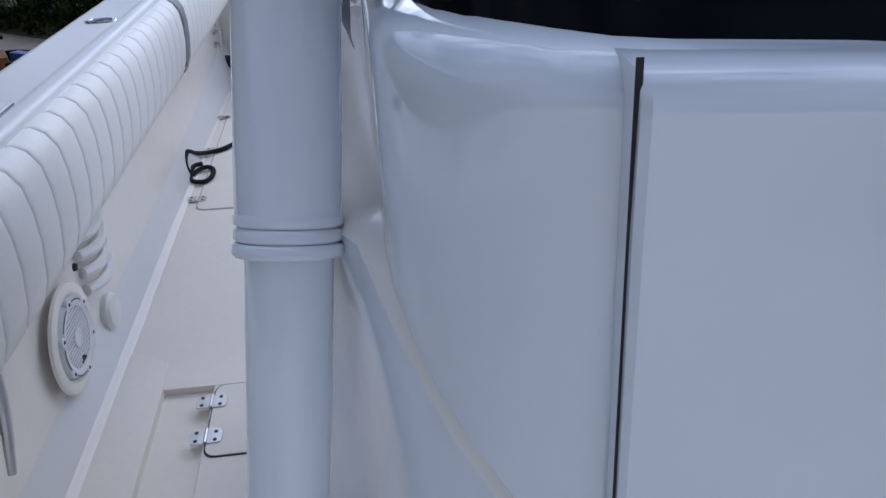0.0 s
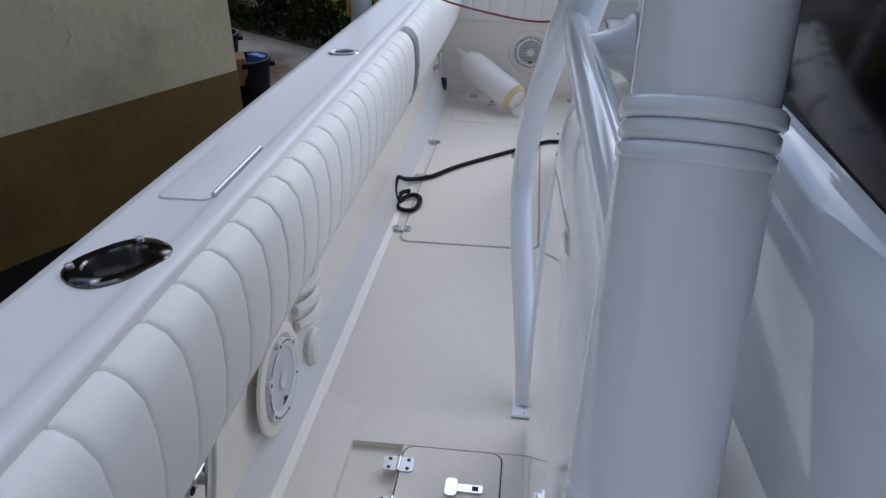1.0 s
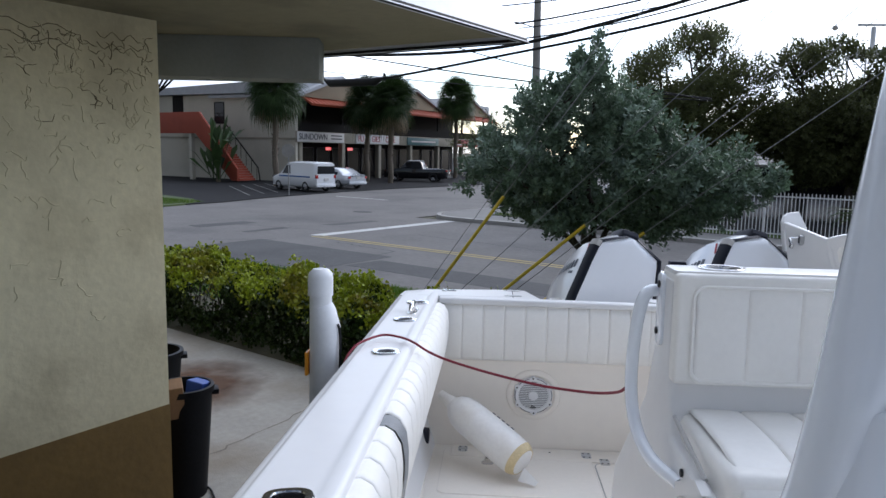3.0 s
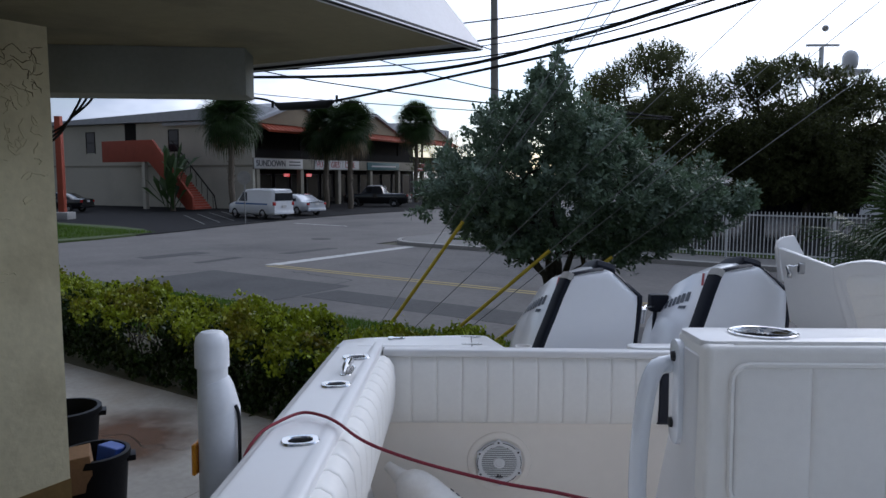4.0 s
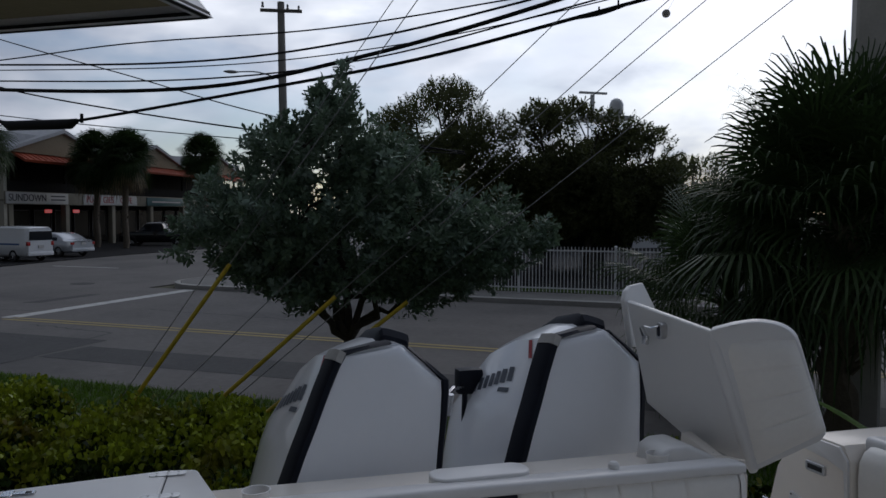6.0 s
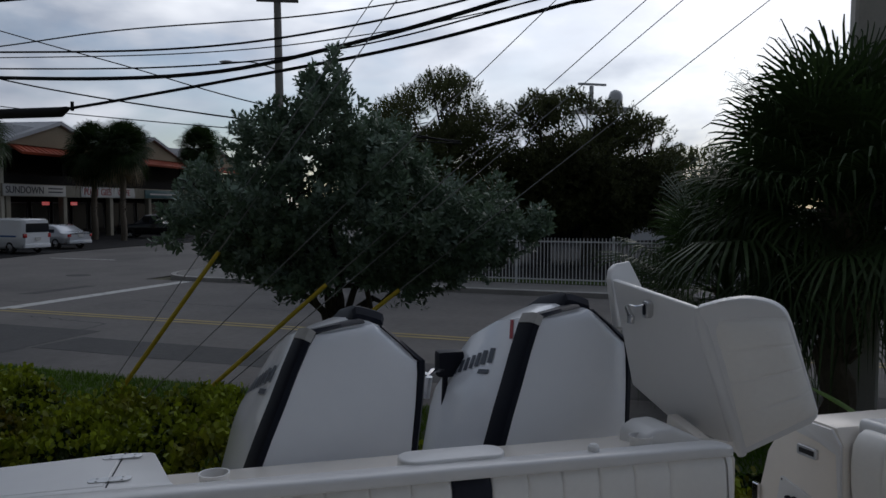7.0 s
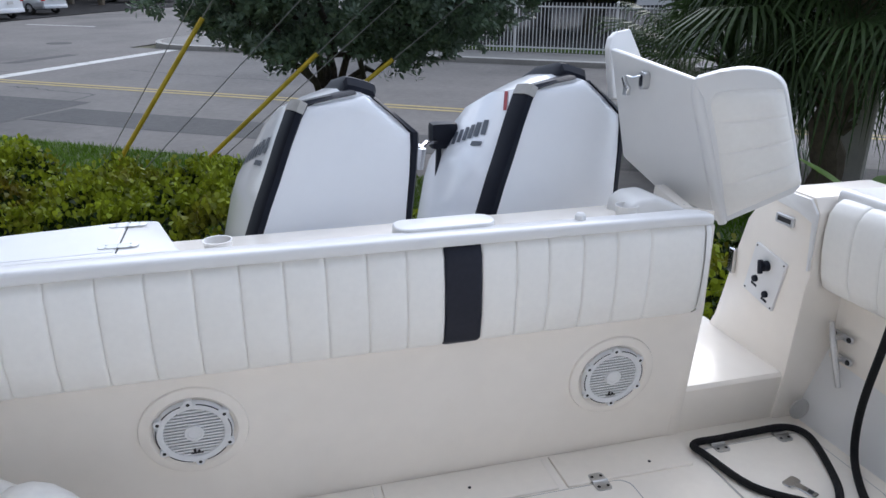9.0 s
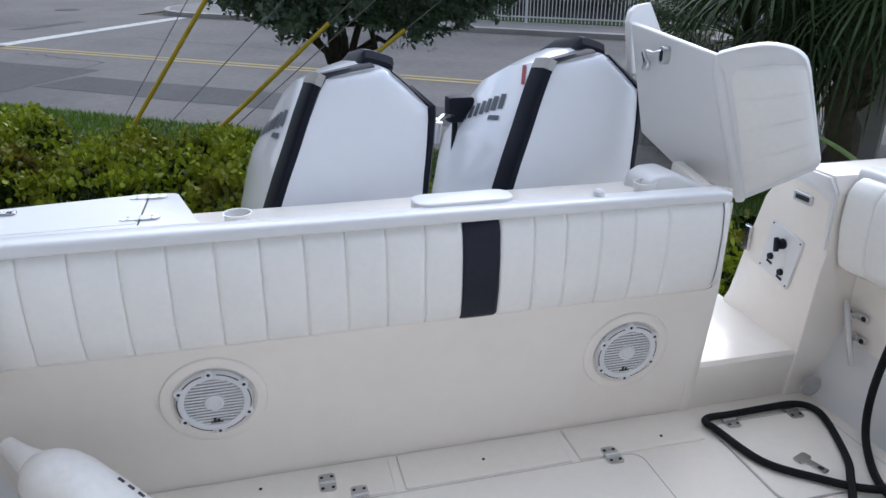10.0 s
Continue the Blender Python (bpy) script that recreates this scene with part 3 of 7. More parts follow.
def hedge(u0, u1, v0, v1, h, n, seed):
    r = np.random.default_rng(seed)
    hd = thing("hedge", (0, 0, 0), "clipped shrub hedge with yellow-green and bronze leaves", "hedge", at=ROAD)
    u, v = r.uniform(u0, u1, n), r.uniform(v0, v1, n)
    kind = r.uniform(0, 1, n)
    v = np.where(kind > 0.66, v0 + np.abs(r.normal(0, .10, n)), v)
    top = h * (0.84 + 0.10 * np.sin(u * 2.1 + 1) + 0.09 * np.sin(u * 5.3 + v * 4) + 0.07 * np.sin(u * 11 - v * 7))
    edge = np.minimum(np.minimum(v - v0, v1 - v), 0.35) / 0.35
    top *= 0.80 + 0.20 * np.sqrt(np.maximum(edge, 0))
    z = np.where(kind < 0.52, top * (1 - np.abs(r.normal(0, .06, n))), top * r.uniform(0.02, 1, n) ** .7)
    c = np.stack([u + r.normal(0, .03, n), v + r.normal(0, .04, n), np.maximum(z, 0.03)], 1)
    # rosettes of leaves at the shoot tips
    k = n // 20
    shoot = r.uniform(0, 1, k) > .93
    c[:k, 2] += np.where(shoot & (c[:k, 2] > .55 * h), r.uniform(.02, .16, k), 0)
    c[k:] = c[r.integers(0, k, n - k)] + r.normal(0, .040, (n - k, 3))
    # a thin place where the yard shows through the stems
    deep = c[:, 1] - v0
    bare = (((c[:, 0] + 6.85 + 1.35 * deep) / .45) ** 2 + ((c[:, 2] - .58 + .33 * deep) / .22) ** 2 < 1) & (r.uniform(0, 1, n) < .95)
    c = c[~bare]
    n = len(c)
    # the newest shoots at the top are yellow to bronze, brightened as the lit top
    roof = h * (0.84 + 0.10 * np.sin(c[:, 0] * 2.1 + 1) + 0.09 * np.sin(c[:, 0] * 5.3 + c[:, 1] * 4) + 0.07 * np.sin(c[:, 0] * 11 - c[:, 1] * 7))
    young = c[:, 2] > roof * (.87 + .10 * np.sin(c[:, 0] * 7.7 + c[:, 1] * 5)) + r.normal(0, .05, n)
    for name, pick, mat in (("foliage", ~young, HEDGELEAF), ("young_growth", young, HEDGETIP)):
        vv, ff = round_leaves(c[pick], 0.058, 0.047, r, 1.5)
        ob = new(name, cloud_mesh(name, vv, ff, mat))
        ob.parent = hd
    tw = Shape()
    for k in range(130):
        x, y = r.uniform(u0, u1) if k < 90 else r.uniform(-7.5, -6.4), r.uniform(v0 + .1, v1 - .1)
        tw.tube([(x, y, 0), (x + r.normal(0, .08), y + r.normal(0, .08), h * .45), (x + r.normal(0, .16), y + r.normal(0, .16), h * .8)], [.012, .009, .004], 5)
    ORIGIN[hd.name] = Vector()
    tagged(part("stem_tangle", tw, BARK, hd, "thin woody stems"), kind="stuff")
    return hd


hedge(-13.0, 7.0, 2.55, 4.25, .94, 150000, 11)

# ---- trees ----


def limb(s, p, q, r0, r1, rg, n=5, bend=0.12):
    pts = [Vector(p).lerp(Vector(q), k / n) for k in range(n + 1)]
    ln = (Vector(q) - Vector(p)).length
    for k in range(1, n):
        pts[k] += Vector(rg.normal(0, bend * ln / 3, 3))
    s.tube(pts, [r0 + (r1 - r0) * k / n for k in range(n + 1)], 8)
    return pts


TREE = (1.35, 7.35, 0.0)
TOP = ((-2.42, 2.25), (-2.3, 2.45), (-2.0, 2.84), (-1.8, 3.08), (-1.4, 3.40), (-1.2, 3.74), (-1.0, 3.94), (-.80, 3.98), (-.62, 3.80), (-.52, 3.86), (-.46, 4.40), (-.24, 4.62), (.0, 4.46), (.06, 3.96), (.45, 3.70), (.85, 3.60), (1.16, 3.28), (1.42, 2.92), (1.83, 3.0), (2.16, 2.9), (2.5, 2.62), (2.72, 2.2))
LOW = ((-2.42, 2.25), (-2.16, 2.12), (-1.77, 1.98), (-1.38, 1.72), (-.82, 1.52), (-.18, 1.62), (.47, 1.50), (1.29, 1.42), (1.78, 1.68), (2.27, 1.98), (2.72, 2.2))


def shoots(roots, ways, length, leaves, ln, wd, rg):
    """Leafy shoots: each root and way carries leaves in a spiral, leaning out towards the tip. Returns vertices and faces."""
    n = len(roots)
    side = np.cross(ways, rg.normal(size=(n, 3)))
    side /= np.linalg.norm(side, axis=1)[:, None]
    other = np.cross(ways, side)
    vs = []
    for k in range(leaves):
        f = (k + .6) / leaves
        a = 2.4 * k + rg.normal(0, .25, (n, 1))
        out = np.cos(a) * side + np.sin(a) * other
        lean = 1.2 - .7 * f + rg.normal(0, .25, (n, 1))
        d = ways * np.cos(lean) + out * np.sin(lean)
        across = np.cross(d, ways)
        across /= np.linalg.norm(across, axis=1)[:, None] + 1e-9
        up = np.cross(across, d)
        size = rg.uniform(.75, 1.2, (n, 1)) * (1 - .35 * abs(2 * f - .9))
        p = roots + ways * (length * f) + out * .006
        for s_, w_, q_ in ((0, 0, 0), (.35, -.42, .03), (.72, -.40, .02), (1, 0, -.07), (.72, .40, .02), (.35, .42, .03)):
            vs.append(p + d * (ln * s_ * size) + across * (wd * w_ * size) + up * (ln * q_ * size))
    v = np.stack(vs, 1).reshape(-1, 3)
    return v, np.arange(len(v)).reshape(-1, 6)


def buttonwood(base, n, seed):
    """A low branching tree; the crown is filled with upright leafy shoots, thickest towards its outside."""
    rg = np.random.default_rng(seed)
    tr = thing("buttonwood_tree", base, "young silver buttonwood tree with grey-green leaves", "tree")
    o = Vector(base)
    tx, tz = [a * .97 - .01 for a, _ in TOP], [b for _, b in TOP]
    lx, lz = [a * .97 - .01 for a, _ in LOW], [b for _, b in LOW]
    x = rg.uniform(-2.42, 2.72, 40 * n)
    y = rg.uniform(-1.7, 1.7, 40 * n)
    z = rg.uniform(1.3, 4.62, 40 * n)
    hi, lo = np.interp(x, tx, tz) - .12, np.interp(x, lx, lz) + .02
    mid, half = (hi * .45 + lo * .55), np.maximum((hi - lo) / 2, .05)
    deep = 1.5 * np.sqrt(np.maximum(0, 1 - ((x - .2) / 2.5) ** 2))
    q = np.abs((z - mid) / half) ** 2.4 + (y / np.maximum(deep, .1)) ** 2
    # clumps and hollows
    lump = np.sin(x * 4.3 + 1.7 * np.sin(z * 2.9)) + np.sin(y * 4.7 + x * 1.9) + np.sin(z * 5.1 - x * 2.2 + y * 1.3)
    fine = np.sin(x * 9.1 + 2 * np.sin(z * 6.3)) + np.sin(y * 8.7 + z * 3.1) + np.sin(z * 10.3 - x * 4.4)
    keep = (q < .90 + .07 * lump + .10 * fine) & (z < hi + .02) & (z > lo + .04) & (rg.uniform(0, 1, len(x)) < np.where(q > .45, 1, .30)) & (.45 * lump + fine > np.where(z > 2.7, -.35, -.75) + rg.normal(0, .4, len(x)))
    c = np.stack([x, y, z], 1)[keep][:n]
    # upright sprays, each a twig with leafy shoots along it
    out = c - np.array([.1, 0, 2.0])
    out /= np.linalg.norm(out, axis=1)[:, None]
    twig = out * .75 + np.array([0, 0, .55]) + rg.normal(0, .40, c.shape)
    twig /= np.linalg.norm(twig, axis=1)[:, None]
    size = rg.uniform(.25, .62, (len(c), 1))
    roots, ways = [], []
    for k in range(13):
        f = (k + .5) / 13
        roots.append(c + twig * size * (f - .62) + rg.normal(0, .055 * (1.25 - f), c.shape))
        w = twig + rg.normal(0, .42, c.shape)
        ways.append(w / np.linalg.norm(w, axis=1)[:, None])
    # outer part of some sprays takes the paler, lit leaf colour
    lit_tips = np.tile(rg.uniform(0, 1, len(c)) < .24, 13) & (np.repeat(np.arange(13), len(c)) > 4)
    roots, ways = np.concatenate(roots), np.concatenate(ways)
    for name, pick, mat, label in (("crown", ~lit_tips, BUTTON, ""), ("young_growth", lit_tips, BUTTONTIP, "paler shoots, light on the tips put into their colour")):
        v, f = shoots(roots[pick], ways[pick], .12, 8, .098, .047, rg)
        ob = new(name, cloud_mesh(name, v, f, mat))
        ob.parent = tr
        if label:
            tagged(ob, label)
    s = Shape()
    fork = o + Vector((-.04, 0, 1.02))
    limb(s, o, fork, .10, .075, rg, 4, .05)
    joints = [fork]
    for ex, ey, ez in ((-1.5, .1, 2.35), (-.85, -.5, 3.2), (-.25, .2, 3.9), (.75, -.3, 3.0), (1.75, .2, 2.45), (.5, .8, 2.8), (-.5, .8, 2.7), (.9, -.8, 2.2), (-.9, -.8, 2.1)):
        joints += limb(s, fork, o + Vector((ex, ey, ez)), .052, .012, rg, 8, .13)[2:]
    for k in range(200):
        t = o + Vector(c[k * len(c) // 200])
        nearest = min(joints, key=lambda j: (j - t).length + max(0, j.z - t.z))
        limb(s, nearest, t, .014, .004, rg, 4, .14)
    part("trunk", s, BARK, tr, "dark branching trunk")
    return tr


buttonwood(TREE, 640, 31)


def fan_leaf(s, dead, rg, hub, way, stalk, radius, blades, droop, wide=0.017):
    """A fan leaf: a stalk and narrow folded blades that bend at the tips."""
    way = Vector(way).normalized()
    root = Vector(hub)
    heart = root + way * stalk + Vector((0, 0, -0.1 * stalk))
    out = dead if droop > 1.10 else s
    out.tube([root, root.lerp(heart, .5) + Vector((0, 0, .04 * stalk)), heart], [.014, .011, .008], 4, caps=False)
    side = way.cross(Vector((0, 0, 1)))
    side = side.normalized() if side.length > .05 else Vector((1, 0, 0))
    roll = rg.normal(0, .5)
    side = (side * math.cos(roll) + side.cross(way) * math.sin(roll)).normalized()
    nrm = side.cross(way)
    for k in range(blades):
        a = radians(-125 + 250 * k / (blades - 1))
        d = (math.cos(a) * way + math.sin(a) * side).normalized()
        ln = radius * (0.72 + 0.28 * math.cos(a * 0.7)) * rg.uniform(.85, 1.1)
        w = (d.cross(nrm)).normalized() * radius * wide
        p1 = heart + d * ln * 0.5 + nrm * 0.04 * radius + Vector((0, 0, -0.05 * droop * ln))
        p2 = heart + d * ln * 0.78 + Vector((0, 0, -0.20 * droop * ln))
        hang = droop * rg.uniform(.7, 1.25)
        p3 = heart + d * ln * 0.92 + Vector((0, 0, -0.44 * hang * ln))
        p4 = heart + d * ln * (1.0 - .06 * hang) + Vector((0, 0, -0.78 * hang * ln))
        out.add([heart, p1 - w, p1 + w, p2 - w * .75, p2 + w * .75, p3 - w * .4, p3 + w * .4, p4], [(0, 1, 2), (1, 3, 4, 2), (3, 5, 6, 4), (5, 7, 6)])


def fan_palm(name, base, h, leaves, radius, stalk, seed, label, blades=22, trunk_r=0.16, group="", dry=1.0, wide=0.017, sweep=122, leafage=None):
    rg = np.random.default_rng(seed)
    p = thing(name, base, label, "palm", group)
    o = Vector(base)
    s, dead, tk = Shape(), Shape(), Shape()
    rings = 14
    tk.tube([o + Vector((0.05 * math.sin(k), 0.04 * math.cos(k * 1.3), h * k / rings)) for k in range(rings + 1)], [trunk_r * (1.0 + 0.14 * (k % 2) - 0.15 * k / rings) for k in range(rings + 1)], 10)
    for k in range(int(leaves * .8)):
        a, z = rg.uniform(0, 2 * math.pi), rg.uniform(.3, 1) * h
        d = Vector((math.cos(a), math.sin(a), 0))
        tk.tube([o + Vector((0, 0, z)) + d * trunk_r * .7, o + Vector((0, 0, z + .14)) + d * (trunk_r + .09)], [.035, .012], 4)
    hub = o + Vector((0, 0, h))
    for k in range(leaves):
        a = k * 2.39996 + rg.normal(0, .2)
        age = rg.uniform(0, 1)
        el = radians(84 - sweep * age + rg.normal(0, 8))
        d = Vector((math.cos(a) * math.cos(el), math.sin(a) * math.cos(el), math.sin(el)))
        fan_leaf(s, dead, rg, hub + Vector((0, 0, .12 - .25 * age)), d, stalk * rg.uniform(.55, 1.2), radius * rg.uniform(.85, 1.1), blades, (0.25 + .75 * age ** 2) * dry, wide)
    part("trunk", tk, PALMBARK, p, "rough brown trunk with old leaf bases")
    part("crown", s, leafage or PALMLEAF, p)
    if dead.v:
        part("dry_leaves", dead, DEADLEAF, p, "dry brown hanging leaves")
    return p


fan_palm("fan_palm", (6.68, 5.0, 0), 2.5, 120, 1.0, 1.2, 41, "large fan palm with drooping dark green leaves", 32, 0.175, dry=1.15, wide=.019)
fan_palm("fan_palm", (8.3, 5.3, 0), 2.9, 95, 1.0, 1.25, 42, "fan palm with drooping green leaves by the verge", 30, 0.17, dry=1.1, wide=.019)
fan_palm("fan_palm", (6.6, 6.9, 0), 1.35, 80, .9, 1.1, 43, "young fan palm under the larger ones", 30, 0.12, dry=1.1, wide=.019)

bp = thing("broadleaf_plant", (4.9, 3.0, 0), "plant with a long arching green leaf beside the boat", "plant")
for k, (pts, w) in enumerate(((((5.35, 3.0, .0), (5.2, 2.85, .62), (4.8, 2.82, .93), (4.36, 2.8, 1.18)), .085), (((5.4, 3.05, .0), (5.45, 3.1, .5), (5.6, 3.2, .75), (5.85, 3.3, .8)), .08), (((5.38, 3.1, .0), (5.3, 3.3, .45), (5.2, 3.6, .6), (5.1, 3.9, .55)), .08))):
    p = smooth_path(pts, 6)
    lf = Shape()
    rows = []
    for i, q in enumerate(p):
        f = i / (len(p) - 1)
        g = Vector(p[min(i + 1, len(p) - 1)]) - Vector(p[max(i - 1, 0)])
        sd = g.cross(Vector((.3, -.5, 1))).normalized() * (w * math.sin(math.pi * min(1, f * .92 + .04)) ** .7 * (.25 if f < .25 else 1) + .004)
        up = sd.cross(g).normalized() * .25 * sd.length
        rows.append([Vector(q) - sd + up, Vector(q), Vector(q) + sd + up])
    lf.loft(rows, closed=False)
    part("leaf", lf, BROADLEAF, bp)



def oak(base, label, top, low, depth, n, seed, trunk_r=.16, lobes=1.0, leaf=.175):
    """A spreading tree: dense heart, thin leafy twigs standing out of the crown."""
    rg = np.random.default_rng(seed)
    tr = thing("oak_tree", base, label, "tree")
    o = Vector(base)
    xs, zs = [a for a, _ in top], [b for _, b in top]
    mx, hx = (xs[0] + xs[-1]) / 2, (xs[-1] - xs[0]) / 2
    x, y, z = rg.uniform(xs[0], xs[-1], 30 * n), rg.uniform(-depth, depth, 30 * n), rg.uniform(low, max(zs), 30 * n)
    hi = np.interp(x, xs, zs)
    lo = low + .9 * ((x - mx) / hx) ** 2
    half = np.maximum((hi - lo) / 2, .1)
    q = np.abs((z - (hi + lo) / 2) / half) ** 2.2 + (y / (depth * np.sqrt(np.maximum(.04, 1 - ((x - mx) / hx) ** 2)))) ** 2
    lump = np.sin(x * 2.3 + 1.3 * np.sin(z * 1.7 + seed)) + np.sin(y * 2.1 + x + seed) + np.sin(z * 2.9 - x * 1.1) + .6 * np.sin(x * 5.3 + 2 * np.sin(z * 4.1)) * np.sin(z * 4.7 + y)
    rim = (z - lo) / (hi - lo)
    keep = (q < .93 + .10 * lobes * lump) & (z < hi) & ((lump > np.where(rim > .66 - .1 * lobes, .9 * lobes - .65, -1.7) + rg.normal(0, .5, len(x))))
    c = np.stack([x, y, z], 1)[keep][:n]
    out = c - np.array([mx, 0, (low + max(zs)) * .4])
    out /= np.linalg.norm(out, axis=1)[:, None]
    way = out + np.array([0, 0, .35]) + rg.normal(0, .45, c.shape)
    way /= np.linalg.norm(way, axis=1)[:, None]
    v, f = shoots(c - way * .3, way, .5, 10, leaf, leaf * .48, rg)
    ob = new("crown", cloud_mesh("crown", v, f, OAKLEAF))
    ob.parent = tr
    s = Shape()
    fork = o + Vector((.1, 0, low + .35))
    limb(s, o, fork, trunk_r, trunk_r * .8, rg, 4, .05)
    joints = [fork]
    for k in range(9):
        a = xs[0] + (xs[-1] - xs[0]) * (k + .5) / 9
        joints += limb(s, fork, o + Vector((a * .8, depth * .55 * math.sin(2.4 * k), .85 * float(np.interp(a * .8, xs, zs)))), trunk_r * .5, .03, rg, 7, .12)[2:]
    for k in range(150):
        t = o + Vector(c[k * (len(c) // 151)])
        limb(s, min(joints, key=lambda j: (j - t).length + max(0, j.z - t.z)), t, .03, .008, rg, 4, .12)
    part("trunk", s, BARK, tr, "dark branching trunk")
    return tr


oak((7.1, 26.0, 0.1), "spreading olive-green live oak behind the fence", ((-3.6, 4.2), (-3.1, 5.4), (-2.4, 6.3), (-1.3, 7.0), (-.4, 7.7), (.5, 7.9), (1.4, 7.6), (2.4, 7.0), (3.2, 6.3), (3.7, 4.8)), 1.7, 2.3, 8200, 51, lobes=.35, leaf=.14)
oak((13.3, 25.2, 0.1), "dark live oak with an open crown behind the fence", ((-3.5, 5.2), (-3.0, 6.6), (-2.1, 7.1), (-.9, 7.2), (.4, 6.6), (1.7, 6.7), (2.7, 6.2), (3.8, 5.8), (4.3, 4.6)), 1.3, 2.4, 8800, 52, .18)
oak((19.0, 26.0, 0.1), "dark tree behind the fence", ((-3.2, 3.2), (-1.6, 4.9), (.5, 5.0), (2.2, 4.6), (3.2, 3.0)), 1.0, 2.0, 3000, 53)
oak((-1, 74, 0), "far dark tree behind the shops", ((-4.5, 5.0), (-2, 7.0), (1, 7.4), (3.5, 6.2), (4.5, 4.6)), 1.6, 3.0, 900, 54, .3)

# ---- white picket fence ----
fence = thing("metal_fence", uv(-2, 21.0, 0), "white painted steel picket fence along the pavement", "fence")
for k in range(9):
    u = -10 + 3.0 * k
    p = Shape().box(-0.035, 0.035, -0.035, 0.035, 0, 1.50, 0.006, 1, ROAD @ Matrix.Translation((u, 21.0, 0.1)))
    p.lathe([(0.05, 0), (0.05, .02), (0.0, .07)], 8, ROAD @ Matrix.Translation((u, 21.0, 1.60)))
    part("post", p, FENCE, fence)
for z in (0.18, 1.36):
    part("rail", Shape().box(-10, 14, 20.98, 21.02, z + 0.1, z + .14, 0, 1, ROAD), FENCE, fence)
picket = Shape().box(-.011, .011, -.011, .011, 0, 1.43).mesh("picket", FENCE)
for k in range(218):
    if k % 27:
        ob = new("picket", picket)
        ob.parent = fence
        ob.matrix_local = Matrix.Translation(-Vector(uv(-2, 21.0, 0))) @ ROAD @ Matrix.Translation((-10 + k / 9.0, 21.0, 0.17))

# ---- poles and overhead wires ----


def utility_pole(base, top, r, label, arms=True):
    p = thing("utility_pole", base, label, "utility pole")
    o, t = Vector(base), Vector(top)
    part("pole", Shape().tube([o, o.lerp(t, .5), t], [r, r * .85, r * .68], 14), POLE, p)
    if arms:
        a = o.lerp(t, .967)
        part("crossarm", Shape().box(-0.80, .80, -.05, .05, -.06, .06, .01, 1, Matrix.Translation(a + Vector((0, -.12, 0))) @ pose(0, 0, 0, 0, 0, -8)), POLEWOOD, p)
        for x in (-.70, .68, .25):
            part("insulator", Shape().lathe([(0, 0), (.05, 0), (.06, .05), (.035, .1), (.05, .16), (.02, .22), (0, .22)], 8, Matrix.Translation(a + Vector((x, -.12 - x * -.14, .06)))), GALV, p)
        b = o.lerp(t, .722)
        part("lamp_arm", Shape().tube(smooth_path([b, b + Vector((-.9, -.2, .22)), b + Vector((-1.7, -.4, .16))], 4), .025, 8), GALV, p)
        part("lamp_head", Shape().loft([[b + Vector((-1.65 - .55 * k / 5, -.4, .15)) + Vector((0, .13 * math.sin(math.pi * (k + .6) / 6.2) * math.cos(q), .07 * math.sin(math.pi * (k + .6) / 6.2) * math.sin(q))) for q in (2 * math.pi * j / 8 for j in range(8))] for k in range(6)]), GALV, p, "grey street lamp head")
    return p


utility_pole((1.42, 27.4, 0), (1.3, 27.6, 10.85), 0.2, "grey concrete utility pole with crossarm and street lamp")
gp = thing("utility_pole", (7.22, 5.25, 0), "square grey concrete utility pole that carries the guy wires", "utility pole")
s = Shape()
s.loft([[Vector((7.22, 5.25, z)) + ROAD.to_3x3() @ Vector((a * w, b * w, 0)) for a, b in ((-1, -.8), (-.8, -1), (.8, -1), (1, -.8), (1, .8), (.8, 1), (-.8, 1), (-1, .8))] for z, w in ((-.1, .20), (6.5, .165), (13.6, .13))])
part("pole", s, POLEPALE, gp, smooth=0)
for z in (.35, .95, 1.55, 2.15):
    part("bolt_hole", Shape().lathe([(.014, 0), (.014, .004), (0, .004)], 10, Matrix.Translation((7.22, 5.25, z)) @ ROAD.to_3x3().to_4x4() @ Matrix.Translation((-.05 - .02 * math.sin(9 * z), -.201 + .005 * z, 0)) @ pose(0, 0, 0, 90, 0, 0)), DARKGAP, gp)


def wire(name, a, b, sag, r, label, group="overhead wires", mat=None):
    a, b = Vector(a), Vector(b)
    pts = [a.lerp(b, k / 24) - Vector((0, 0, 4 * sag * (k / 24) * (1 - k / 24))) for k in range(25)]
    return solo(name, Shape().tube(pts, r, 6), mat or CABLE, label, "overhead wire", group)


# the bundle follows the verge: (u, height) along each cable
def strung(pts, v, r, label="black overhead cable along the verge", mat=None):
    p = smooth_path([uv(u, v, z) for u, z in pts], 8)
    return solo("overhead_cable", Shape().tube(p, r, 8), mat or CABLE, label, "overhead wire", "overhead wires")


strung([(-32, 6.6), (-20, 5.6), (-11.64, 4.86), (-6.46, 4.57), (-3.42, 4.85), (-.3, 5.46), (2.87, 6.3)], 8.0, .032, "thick black cable bundle along the verge")
strung([(-32, 6.0), (-20, 5.05), (-11.65, 4.44), (-10.0, 4.17), (-8.7, 4.15), (-5.38, 4.46), (-2.53, 4.77), (-.15, 5.19), (2.87, 5.75)], 8.02, .026, "thick black cable with a splice case")
strung([(-32, 5.9), (-20, 5.4), (-11.62, 5.27), (-7.6, 5.37), (-3.98, 5.33), (-.9, 5.52), (2.87, 5.8)], 8.1, .012)
strung([(-32, 6.4), (-20, 5.7), (-11.62, 5.25), (-6.46, 4.97), (-3.42, 5.08), (-.68, 5.46), (2.87, 6.1)], 7.95, .017)
